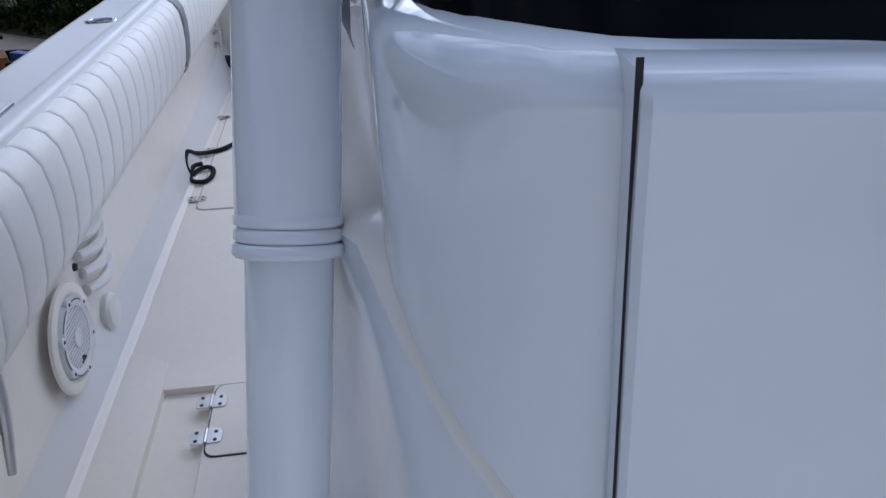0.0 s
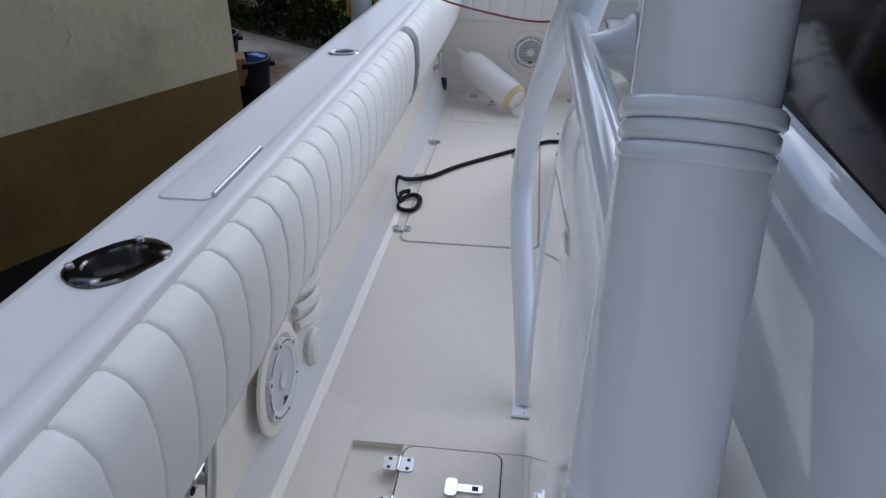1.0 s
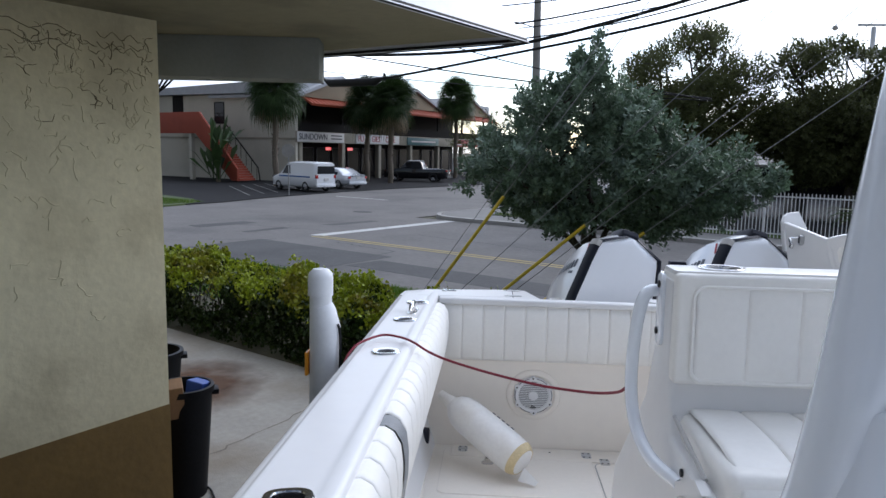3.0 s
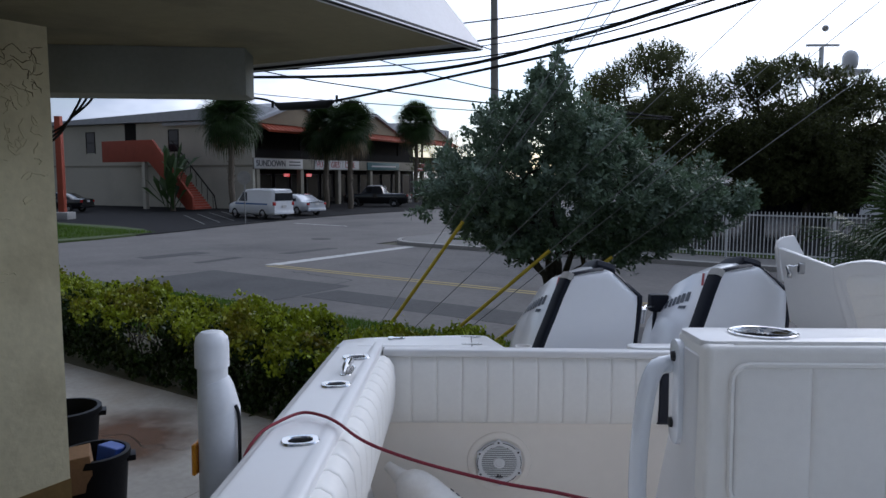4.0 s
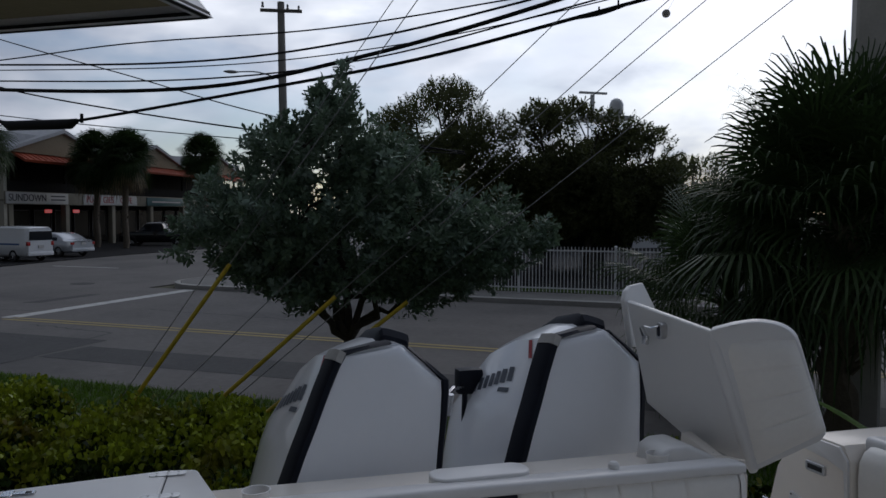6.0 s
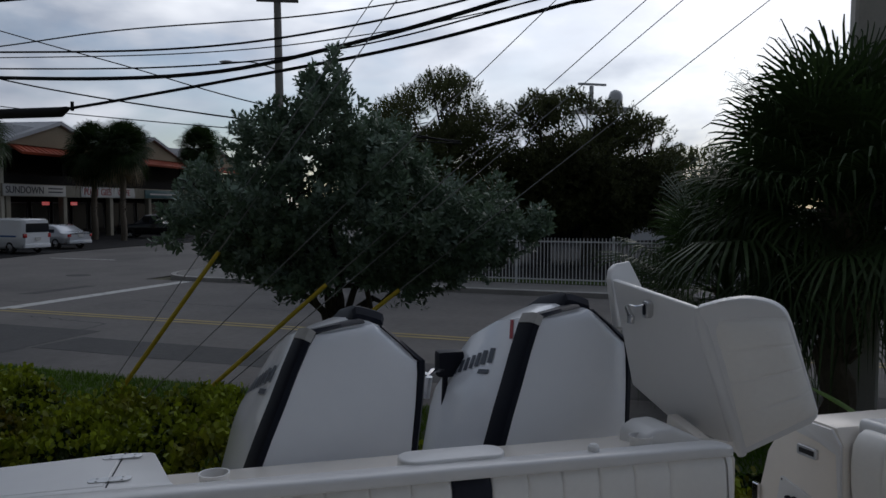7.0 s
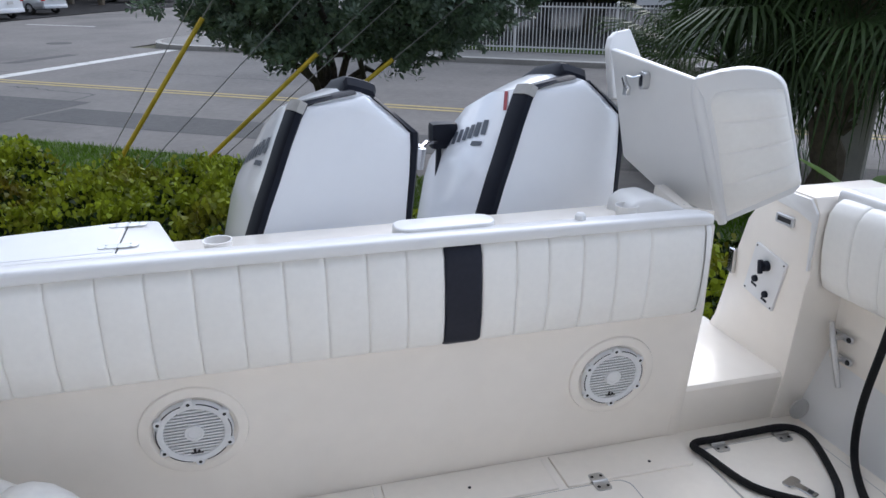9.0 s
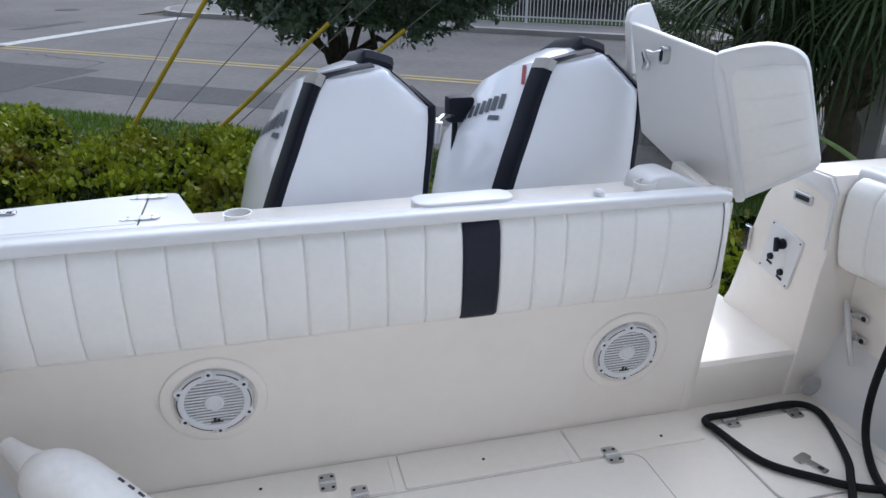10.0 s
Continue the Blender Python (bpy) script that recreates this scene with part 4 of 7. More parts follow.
strung([(-32, 6.3), (-20, 5.45), (-11.63, 4.99), (-6.46, 4.72), (-3.42, 4.82), (-.9, 5.22), (2.87, 5.95)], 8.05, .013)
strung([(-32, 6.2), (-20, 5.6), (-11.6, 5.18), (-6.4, 4.93), (-3.4, 4.98), (-.8, 5.25), (2.87, 5.85)], 8.12, .009)
strung([(-30, 11.2), (-18.1, 7.67), (-13.86, 6.47), (-9.43, 5.2), (-4, 4.05)], 15, .016, "black cable slanting across the road")
strung([(-30, 9.8), (-20.7, 7.0), (-17.1, 6.05), (-10.05, 4.85), (-4, 4.1)], 15.1, .022, "black cable slanting across the road")
strung([(-30, 7.2), (-19.26, 5.63), (-9.7, 4.55), (-4, 4.05)], 15.2, .014, "black cable slanting across the road")
for dx, zz in ((-.15, 10.75), (1.23, 10.75), (.8, 10.75)):
    wire("power_line", (0.75 + dx, 26.1, zz), (17 + dx * 3, -14, 11.9), .7, .009, "thin power line from the crossarm")
s = Shape().tube([uv(-10.2, 8.02, 4.19), uv(-10.05, 8.02, 4.13), uv(-8.7, 8.02, 4.11), uv(-8.55, 8.02, 4.16)], [.04, .085, .085, .04], 12)
for u in (-10.3, -8.45):
    s.tube([uv(u, 8.02, 4.12), uv(u, 8.02, 4.27)], .03, 6)
solo("splice_case", s, CABLE, "black splice case hanging on the overhead cable", "splice case")
s = Shape().tube([uv(.70, 8.0, 5.34), uv(.74, 8.0, 5.37), uv(1.5, 8.0, 5.55), uv(1.6, 8.0, 5.58)], [.05, .09, .09, .05], 12)
solo("splice_case", s, CABLE, "black splice case hanging on the overhead cable", "splice case")
s = Shape().tube(smooth_path([uv(-.35, 8.0, 5.14), uv(-.02, 8.0, 5.17), uv(.25, 8.0, 5.24), uv(.65, 8.0, 5.38)], 4), .014, 6)
for u, z0, z1 in ((-.02, 5.17, 5.27), (.22, 5.23, 5.34), (.45, 5.31, 5.40)):
    s.tube([uv(u, 8.0, z0), uv(u, 8.0, z1)], .012, 6)
solo("cable_bracket", s, CABLE, "ladder-like bracket between two overhead cables", "cable bracket")

# guy wires with yellow guards
POLE_TOP = Vector((7.22, 5.25, 0))
for bx, by, zt, gl, sleeve in ((-1.58, 6.40, 12.6, 2.54, YELGUARD), (-1.46, 6.25, 8.5, 0, None), (-.96, 6.20, 7.3, 2.6, YELGUARD), (-.86, 6.20, 6.82, 1.0, PLASTICW), (-.36, 6.20, 5.9, 2.7, YELGUARD)):
    a, b = Vector((bx, by, 0)), POLE_TOP + Vector((0, 0, zt))
    text = "steel guy wire with a yellow plastic guard, anchored in the grass" if sleeve is YELGUARD else "bare steel guy wire anchored in the grass" if not gl else "steel guy wire with a pale sleeve at its foot"
    g = thing("guy_wire", a, text, "guy wire", "guy wires at the verge")
    part("wire", Shape().tube([a, b], .006, 6), GALV, g)
    w = (b - a).normalized()
    if gl:
        part("guard", Shape().tube([a + w * .15 + Vector((.01, 0, .01)), a + w * gl + Vector((.01, 0, .01))], .024, 10), sleeve, g)
    if bx == -1.58:
        part("wire", Shape().tube([a + Vector((-.12, .1, 0)), b + Vector((0, 0, .7))], .005, 6), GALV, g)
    part("anchor", Shape().tube([a - w * .1, a + w * .2], .016, 6), GALV, g)

# rusty run-off stain on the slab
solo("pavement_stain", Shape().add([uv(u, v, .003) for u, v in ((-6.6, .5), (-3.9, -.2), (-3.9, 2.1), (-6.6, 2.45))], [(0, 1, 2, 3)]), RUST, "rusty brown run-off stain on the concrete", "pavement", kind="structure", smooth=0)

# ---- the near building: wall axes, w along the wall towards the street, p out towards the boat ----
WALL = Matrix.Translation((-2.47, 0.82, 0)) @ pose(0, 0, 0, 0, 0, -29.4)  # local x: out (p), local y: along (w)
wall = solo("wall_upper", Shape().box(-6.0, 0.0, -14, 0, 0.912, 3.55), STUCCO_U, "cream stucco building wall with patched cracks", "wall", kind="structure", at=WALL)
solo("wall_lower", Shape().box(-6.0, 0.004, -14, 0.004, -0.2, 0.912), STUCCO_L, "brown painted lower part of the stucco wall", "wall", kind="structure", at=WALL)
# trowel ridges on the stucco, the upper ones dark with mildew
rg = np.random.default_rng(77)
ridges, mildew = Shape(), Shape()
for k in range(330):
    dark = k % 5 < 2
    y, z = -rg.uniform(.02, 2.6), (3.36 if dark else 3.3) - abs(rg.normal(0, .26 if dark else .60))
    pts = [Vector((.001, y, z))]
    a = rg.uniform(0, 6.28)
    for j in range(int(rg.integers(3, 8))):
        a += rg.normal(0, .9)
        q = pts[-1] + Vector((0, .024 * math.cos(a), .024 * math.sin(a)))
        if q.y > -.01 or q.z > 3.48 or q.z < .95:
            break
        pts.append(q)
    if len(pts) > 2:
        (mildew if dark else ridges).tube(pts, [rg.uniform(.0012, .0032) * (.5 if i in (0, len(pts) - 1) else 1) for i in range(len(pts))] if dark else .0035, 5)
for z in (3.30, 3.36):
    for y0, y1 in ((-2.5, -1.35), (-1.2, -.55), (-.42, -.12)):
        mildew.tube([Vector((.001, y0 + (y1 - y0) * k / 12, z + .022 * math.sin(k * 1.3 + 9 * y0) - .03 * (z < 3.33) * k / 12)) for k in range(13)], .0022, 5)
solo("stucco_ridge", ridges, STUCCO_U, "ridges of patched stucco on the wall", "wall", kind="structure", at=WALL)
solo("stucco_mildew", mildew, MILDEW, "dark mildewed trowel marks on the stucco", "wall", kind="structure", at=WALL)
# roof slab, soffit, slanted fascia
solo("ceiling_soffit", Shape().box(-6.0, 1.80, -14, 1.58, 3.50, 3.56), SOFFIT, "stained beige soffit under the roof overhang", "soffit", kind="structure", at=WALL)
s = Shape()
s.add([(1.86, -14, 3.46), (1.86, 1.66, 3.46), (1.80, 1.60, 3.46), (1.80, -14, 3.46), (1.62, -14, 3.86), (1.62, 1.40, 3.86), (1.56, 1.34, 3.86), (1.56, -14, 3.86)], [(0, 1, 2, 3), (0, 4, 5, 1), (4, 7, 6, 5), (3, 2, 6, 7)])
s.add([(1.86, 1.66, 3.46), (-6, 1.66, 3.46), (-6, 1.60, 3.46), (1.80, 1.60, 3.46), (1.62, 1.40, 3.86), (-6, 1.40, 3.86)], [(0, 1, 2, 3), (0, 4, 5, 1)])
solo("roof_fascia", s, FASCIA, "white sheet-metal drip edge of the roof", "roof", kind="structure", at=WALL, smooth=0)
solo("roof_near", Shape().box(-6.0, 1.56, -14, 1.36, 3.57, 3.84), ROOFGREY, "flat roof over the overhang", "roof", kind="structure", at=WALL)
solo("trim_ridge", Shape().tube([(1.84, -14, 3.47), (1.84, 1.64, 3.47), (-6, 1.64, 3.47)], .018, 6), DARKGAP, "mildewed lower lip of the roof edge", "trim", kind="structure", at=WALL)
solo("beam_box", Shape().box(-3.6, 0, 0, 0.34, 3.20, 3.50, 0.012), BEAM, "grey painted box beam under the soffit", "beam", kind="structure", at=Matrix.Translation((-1.56, 1.48, 0)) @ pose(0, 0, 0, 0, 0, 7))
# cables that hang by the beam
for k in range(3):
    solo("hanging_cable", Shape().tube(smooth_path([(-3.45 - .06 * k, 3.4, 3.52), (-3.54 - .05 * k, 3.4, 3.36), (-3.72 - .02 * k, 3.4, 3.21 - .02 * k), (-3.86, 3.4, 3.10 - .03 * k), (-4.15, 3.38, 2.98 - .09 * k)], 5), .011, 6), CABLE, "black cable hanging from the soffit", "cable")

# ---- shops across the side street: x along the shop front, y into the building ----
SHOPS = Matrix.Translation((-16.2, 53.6, 0.02)) @ pose(0, 0, 0, 0, 0, 65.9)
shop = thing("shopping_plaza", (0, 0, 0), "two-storey beige shopping plaza with red eaves and shop signs", "building", at=SHOPS)
L = 36.0
part("wall", Shape().box(0.0, 0.3, 0.0, 26, 0, 7.0), BLDGW, shop, "pale grey-beige end wall")
# recess wall, balcony rail and upper columns carry the recess shade as colour
part("wall", Shape().box(0.3, L, 4.6, 5.0, 0, 7.0), BLDGD, shop, "recessed shop and balcony wall, its shade put into the colour")
part("floor_slab", Shape().box(0.3, L, 0.0, 4.6, 3.25, 3.5), BLDG, shop)
part("sign_band", Shape().box(0.0, L, -0.12, 0.0, 3.15, 4.05, .02), BLDG, shop)
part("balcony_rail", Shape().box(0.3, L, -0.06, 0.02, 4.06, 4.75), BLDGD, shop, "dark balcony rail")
part("wall", Shape().box(0.3, L, 5.0, 26, 6.6, 7.0), BLDG, shop)
for x in (0.4, 6.2, 12.0, 17.8, 23.6, 29.4, 35.2):
    part("column", Shape().box(x, x + .42, -.05, .38, 0, 3.15, .02), BLDG, shop)
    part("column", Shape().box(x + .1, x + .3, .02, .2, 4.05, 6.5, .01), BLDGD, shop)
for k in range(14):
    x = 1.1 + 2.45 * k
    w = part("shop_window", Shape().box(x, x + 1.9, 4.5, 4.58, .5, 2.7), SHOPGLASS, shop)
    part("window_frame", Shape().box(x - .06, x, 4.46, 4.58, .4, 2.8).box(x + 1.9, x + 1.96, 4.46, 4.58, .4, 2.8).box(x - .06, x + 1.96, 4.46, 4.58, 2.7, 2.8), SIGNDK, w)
for x in (5.0, 8.2):
    part("neon_sign", Shape().box(x, x + .75, .80, .84, 2.55, 2.8), NEON, shop, "small red neon sign")
# eave roof and gables
part("eave", Shape().prism([(-1.3, 6.05), (0.4, 7.0), (0.4, 7.15), (-1.35, 6.22)], "x", 0.5, L + .5), ROOFRED, shop, "red metal awning roof over the balcony")
for k in range(60):
    x = .8 + .6 * k
    part("seam_rib", Shape().prism([(-1.34, 6.22), (0.38, 7.15), (0.38, 7.20), (-1.35, 6.27)], "x", x, x + .05), ROOFRED, shop)
part("roof", Shape().prism([(-0.2, 7.05), (26.5, 7.05), (26.5, 7.25), (-0.2, 8.1)], "x", -0.6, L + .3), ROOFGREY, shop, "grey shingle roof")
for x in (0.0, 12.5, 25.0):
    part("gable", Shape().prism([(x, 6.75), (x + 10.5, 6.75), (x + 5.25, 8.5)], "y", -0.55, 3.0), BLDGT, shop)
    part("gable_roof", Shape().prism([(x - .4, 6.7), (x + 5.25, 8.5), (x + 10.9, 6.7), (x + 10.9, 6.95), (x + 5.25, 8.78), (x - .4, 6.95)], "y", -0.8, 9.0), ROOFGREY, shop, "grey gable roof")
# end wall windows and trim
for y, z in ((7.65, 4.6), (17.45, 4.6)):
    w = part("window", Shape().box(-.03, .0, y, y + 1.0, z, z + 1.75), GLASS, shop)
    part("window_frame", Shape().box(-.05, 0, y - .07, y, z - .07, z + 1.82).box(-.05, 0, y + 1.0, y + 1.07, z - .07, z + 1.82).box(-.05, 0, y, y + 1.0, z + 1.75, z + 1.82).box(-.05, 0, y, y + 1.0, z + .85, z + .9), BLDGD, w)
part("band", Shape().box(-.04, 0, 0, 26, 3.35, 3.5), BLDG, shop)
part("door", Shape().box(-.03, .0, 12.4, 13.7, 4.4, 7.0), BLDGD, shop, "dark upstairs doorway")


def sign(x0, x1, z0, z1, face, word, ink, size, label, bars=()):
    sg = thing("shop_sign", (x0, -.16, z0), label, "sign", "shop signs", at=SHOPS)
    part("panel", Shape().box(x0, x1, -.2, -.13, z0, z1, .01), face, sg)
    for x, txt in word:
        cu = bpy.data.curves.new("sign_word", "FONT")
        cu.body, cu.size, cu.extrude, cu.align_x, cu.align_y = txt, size, .01, "LEFT", "CENTER"
        cu.materials.append(ink)
        t = new("lettering", cu)
        t.parent = sg
        t.matrix_local = Matrix.Translation((x - x0, -.06, (z1 - z0) / 2)) @ pose(0, 0, 0, 90, 0, 0)
    for a, b, za, zb in bars:
        part("lettering", Shape().box(a, b, -.215, -.195, za, zb), ink, sg)
    return sg


sign(0.0, 6.3, 3.2, 4.0, SIGNW, [(.18, "SUNDOWN")], SIGNDK, .70, "white shop sign with dark serif lettering", [(4.4, 5.95, 3.72, 3.82), (4.4, 5.95, 3.46, 3.56)])
sign(8.1, 15.4, 3.2, 4.0, SIGNW, [(8.4, "PU"), (10.55, "GIES"), (12.9, "CAFE")], SIGNRED, .74, "white shop sign with dark red lettering", [(9.75, 10.2, 3.34, 3.86)])
sign(17.0, 23.5, 3.2, 3.95, SIGNTEAL, [], SIGNW, .5, "dark teal shop sign with a light line of writing", [(17.8, 22.8, 3.5, 3.64)])
sign(27.3, 33.2, 3.2, 3.95, SIGNRED, [], SIGNW, .5, "red shop sign with a light line of writing", [(27.8, 32.6, 3.34, 3.46)])

# red stair with solid balustrade on the end wall
STAIR = Matrix.Translation((-29.6, 56.4, 0.02)) @ pose(0, 0, 0, 0, 0, -31)
st = thing("outside_stair", (0, 0, 0), "terracotta red outside stair with solid balustrade and landing", "stair", at=STAIR)
part("balustrade", Shape().prism([(.3, 3.7), (6.3, 3.7), (10.6, 0.1), (11.3, 0.1), (11.3, 1.0), (6.8, 5.4), (.3, 5.4)], "y", 0, .18, .02), STAIRRED, st)
part("landing", Shape().box(.3, 6.6, .18, 2.6, 4.15, 4.35), BLDG, st)
for k in range(22):
    part("step", Shape().box(6.65 + .21 * k, 6.95 + .21 * k, .18, 1.7, 4.0 - .185 * k, 4.17 - .185 * k), STAIRRED, st)
part("column", Shape().box(5.3, 5.65, .1, .4, 0, 3.7), BLDGW, st)
part("handrail", Shape().tube([(6.9, 1.8, 5.3), (11.6, 1.8, 1.1), (11.8, 1.8, .1)], .05, 6), BLDGD, st)
for k in range(8):
    x = 7.1 + .62 * k
    part("baluster", Shape().tube([(x, 1.8, 4.15 - .88 * (x - 6.9)), (x, 1.8, 5.2 - .893 * (x - 6.9))], .025, 5), BLDGD, st)

# ---- vehicles: x along the length, front at -x ----


def wheel(car, x, y, r):
    m = Matrix.Translation((x, y, r)) @ pose(0, 0, 0, 90, 0, 0)
    w = part("wheel", Shape().lathe([(r * .62, -.1), (r * .93, -.1), (r, -.06), (r, .06), (r * .93, .1), (r * .62, .1), (r * .62, -.1)], 24, m), TYRE, car)
    sp = Shape().lathe([(0, -.085), (r * .16, -.09), (r * .2, -.06)], 12, m).lathe([(0, .085), (r * .16, .09), (r * .2, .06)], 12, m)
    for k in range(6):
        a = k * math.pi / 3
        sp.box(r * .1, r * .62, -r * .07, r * .07, -.07, .07, 0, 1, m @ Matrix.Rotation(a, 4, "Z"))
    part("rim", sp, RIM, w)


def vehicle(name, label, at, paint, length, width, belt, roof, nose, cabin, wheels, r, van=False, pickup=False):
    """Body from cross-sections along x; cabin is the list of (x, height) of the roof line."""
    c = thing(name, (0, 0, 0), label, "car" if not van else "van", at=at)
    xs = [k * length / 30 for k in range(31)]

    def top(x):
        for (xa, za), (xb, zb) in zip(cabin, cabin[1:]):
            if xa <= x <= xb:
                return za + (zb - za) * (x - xa) / max(xb - xa, 1e-6)
        return cabin[-1][1]
    rings, h = [], width / 2
    for x in xs:
        e = min(x, length - x) / .35
        q = h * (0.82 + .18 * min(1, math.sqrt(max(e, 0))))
        zt = top(x)
        zb = min(belt, zt)
        tuck = q - max(0, zt - belt) * (.10 if van else .28)
        lo = .26 + .12 * max(0, 1 - e)
        rings.append([Vector((x, sy * a, z)) for sy, a, z in ((1, q * .86, lo), (1, q, lo + .14), (1, q, zb - .1), (1, q - .03, zb), (1, tuck, zt - .09), (1, tuck * .82, zt), (-1, tuck * .82, zt), (-1, tuck, zt - .09), (-1, q - .03, zb), (-1, q, zb - .1), (-1, q, lo + .14), (-1, q * .86, lo))])
    part("body", Shape().loft(rings), paint, c, smooth=50)
    for x0, x1 in nose:
        for sy in (1, -1):
            za, zb = belt + .03, (roof - .24 if van else min(top(x0), top(x1)) - .12)
            ya, yb = h - .02, h - max(0, zb + .12 - belt) * (.10 if van else .28) + .012
            part("side_window", Shape().add([(x0, sy * ya, za), (x1, sy * ya, za), (x1 - .05, sy * yb, zb), (x0 + (.45 if van else .28 if x0 == nose[0][0] else .04), sy * yb, zb)], [(0, 1, 2, 3)]), GLASS, c, smooth=0)
    if van:
        for sy in (1, -1):
            part("stripe", Shape().box(.9, length - .5, sy * (h + .002) - .004, sy * (h + .002) + .004, .88, .97), VANBLUE, c, "blue side stripe")
    k = h * .8
    if van:
        part("rear_window", Shape().add([(length + .012, -k, belt + .08), (length + .012, k, belt + .08), (length + .008, k * .94, roof - .26), (length + .008, -k * .94, roof - .26)], [(0, 1, 2, 3)]), GLASS, c, smooth=0)
    for sy in (1, -1):
        part("tail_lamp", Shape().box(length - .1, length + .015, sy * h * .80 - .09, sy * h * .80 + .09, belt - .20, belt + (.02 if van else -.05), .02), TAIL, c)
        part("head_lamp", Shape().box(.03, .3, sy * h * .72 - .14, sy * h * .72 + .14, belt - .3, belt - .14, .03), GLASS, c)
    part("bumper", Shape().box(length - .12, length + .04, -h * .86, h * .86, .32, .52, .03), paint if not pickup else TYRE, c)
    part("bumper", Shape().box(-.03, .12, -h * .8, h * .8, .3, .5, .03), paint, c)
    part("number_plate", Shape().box(length + .02, length + .05, -.16, .16, .72, .87), SIGNW, c)
    for x in wheels:
        for sy in (1, -1):
            wheel(c, x, sy * (h - .09), r)
    return c


VAN_AT = Matrix.Translation((-14.3, 43.4, 0.02)) @ pose(0, 0, 0, 0, 0, -38)
vehicle("van", "small white delivery van with a blue side stripe, parked", VAN_AT, CARWHITE, 4.6, 1.73, 1.05, 1.86, [(1.2, 2.1)], [(0, .78), (.9, 1.05), (1.7, 1.78), (2.4, 1.86), (4.4, 1.84), (4.6, 1.78)], (.82, 3.6), .32, van=True)
vehicle("sedan", "silver sedan parked beside the van", Matrix.Translation((-13.0, 47.4, 0.02)) @ pose(0, 0, 0, 0, 0, -38), CARSILVER, 4.5, 1.78, .92, 1.42, [(1.35, 2.3), (2.36, 3.4)], [(0, .7), (1.1, .92), (1.9, 1.38), (2.6, 1.42), (3.2, 1.36), (3.9, 1.02), (4.5, .95)], (.85, 3.5), .32)
vehicle("pickup_truck", "black pickup truck parked before the shops", Matrix.Translation((-9.8, 60.0, 0.02)) @ pose(0, 0, 0, 0, 0, -8), CARBLACK, 5.6, 1.95, 1.1, 1.85, [(1.6, 2.4), (2.46, 3.3)], [(0, 1.0), (1.4, 1.12), (2.0, 1.8), (3.3, 1.85), (3.5, 1.15), (5.6, 1.12)], (1.0, 4.4), .4, pickup=True)
vehicle("sedan", "black sedan parked by the grass island", Matrix.Translation((-31.5, 49.3, 0.02)) @ pose(0, 0, 0, 0, 0, -5), CARBLACK, 4.6, 1.8, .92, 1.42, [(1.35, 2.3), (2.36, 3.4)], [(0, .7), (1.1, .92), (1.9, 1.38), (2.6, 1.42), (3.2, 1.36), (3.9, 1.02), (4.6, .95)], (.85, 3.6), .32)
# stop sign seen from behind, red post
sg = thing("stop_sign", (-11.97, 36.9, 0), "back of a stop sign on a grey post", "road sign")
part("post", Shape().tube([(-11.97, 36.9, 0), (-11.97, 36.9, 2.9)], .035, 6), GALV, sg)
part("plate", Shape().lathe([(0, 0), (.4, 0), (.4, .01), (0, .01)], 8, Matrix.Translation((-11.97, 36.84, 2.55)) @ pose(0, 0, 0, 90, 22.5, 0)), POLE, sg, smooth=0)
rp = thing("sign_post", (-24.1, 40.4, 0), "tall red square post on a concrete foot", "post")
part("post", Shape().box(-24.3, -23.95, 40.2, 40.55, .3, 6.2, .02), STAIRRED, rp)
part("foot", Shape().box(-24.7, -23.6, 39.9, 40.9, 0, .45, .04), KERB, rp)

for x, y, h, seed in ((-15.7, 46.6, 6.75, 61), (-11.0, 56.8, 6.6, 62), (-8.75, 55.0, 6.75, 63), (-4.25, 69.0, 7.9, 64)):
    fan_palm("cabbage_palm", (x, y, 0.02), h, 165, 1.15, 1.25, seed, "cabbage palm with a shaggy crown and dry hanging leaves", 24, .2, "palms before the shops", dry=1.22, wide=.028, sweep=142, leafage=CABBAGE)
# traveller's palm by the stair
rg = np.random.default_rng(90)
tp = thing("broadleaf_plant", (-21.4, 50.6, 0.02), "tall banana-like plant beside the stair", "plant")
s = Shape()
for k in range(34):
    a, el = rg.uniform(0, 6.28), radians(rg.uniform(35, 85))
    d = Vector((math.cos(a) * math.cos(el), math.sin(a) * math.cos(el), math.sin(el)))
    o = Vector((-21.4 + rg.normal(0, .35), 50.6 + rg.normal(0, .3), .02 if k > 14 else 2.0))
    ln = rg.uniform(2.2, 3.9)
    m1, m2, m3 = o + d * ln * .5, o + d * ln * .8, o + d * ln - Vector((0, 0, .5 * math.cos(el)))
    w = d.cross(Vector((0, 0, 1))).normalized() * .27
    s.add([o, m1 - w * .4, m1 + w * .4, m2 - w, m2 + w, m3], [(0, 1, 2), (1, 3, 4, 2), (3, 5, 4)])
part("leaves", s, PALMLEAF, tp)
part("trunk", Shape().tube([(-21.4, 50.6, .0), (-21.35, 50.6, 1.2), (-21.4, 50.6, 2.3)], [.2, .16, .14], 8), PALMBARK, tp)

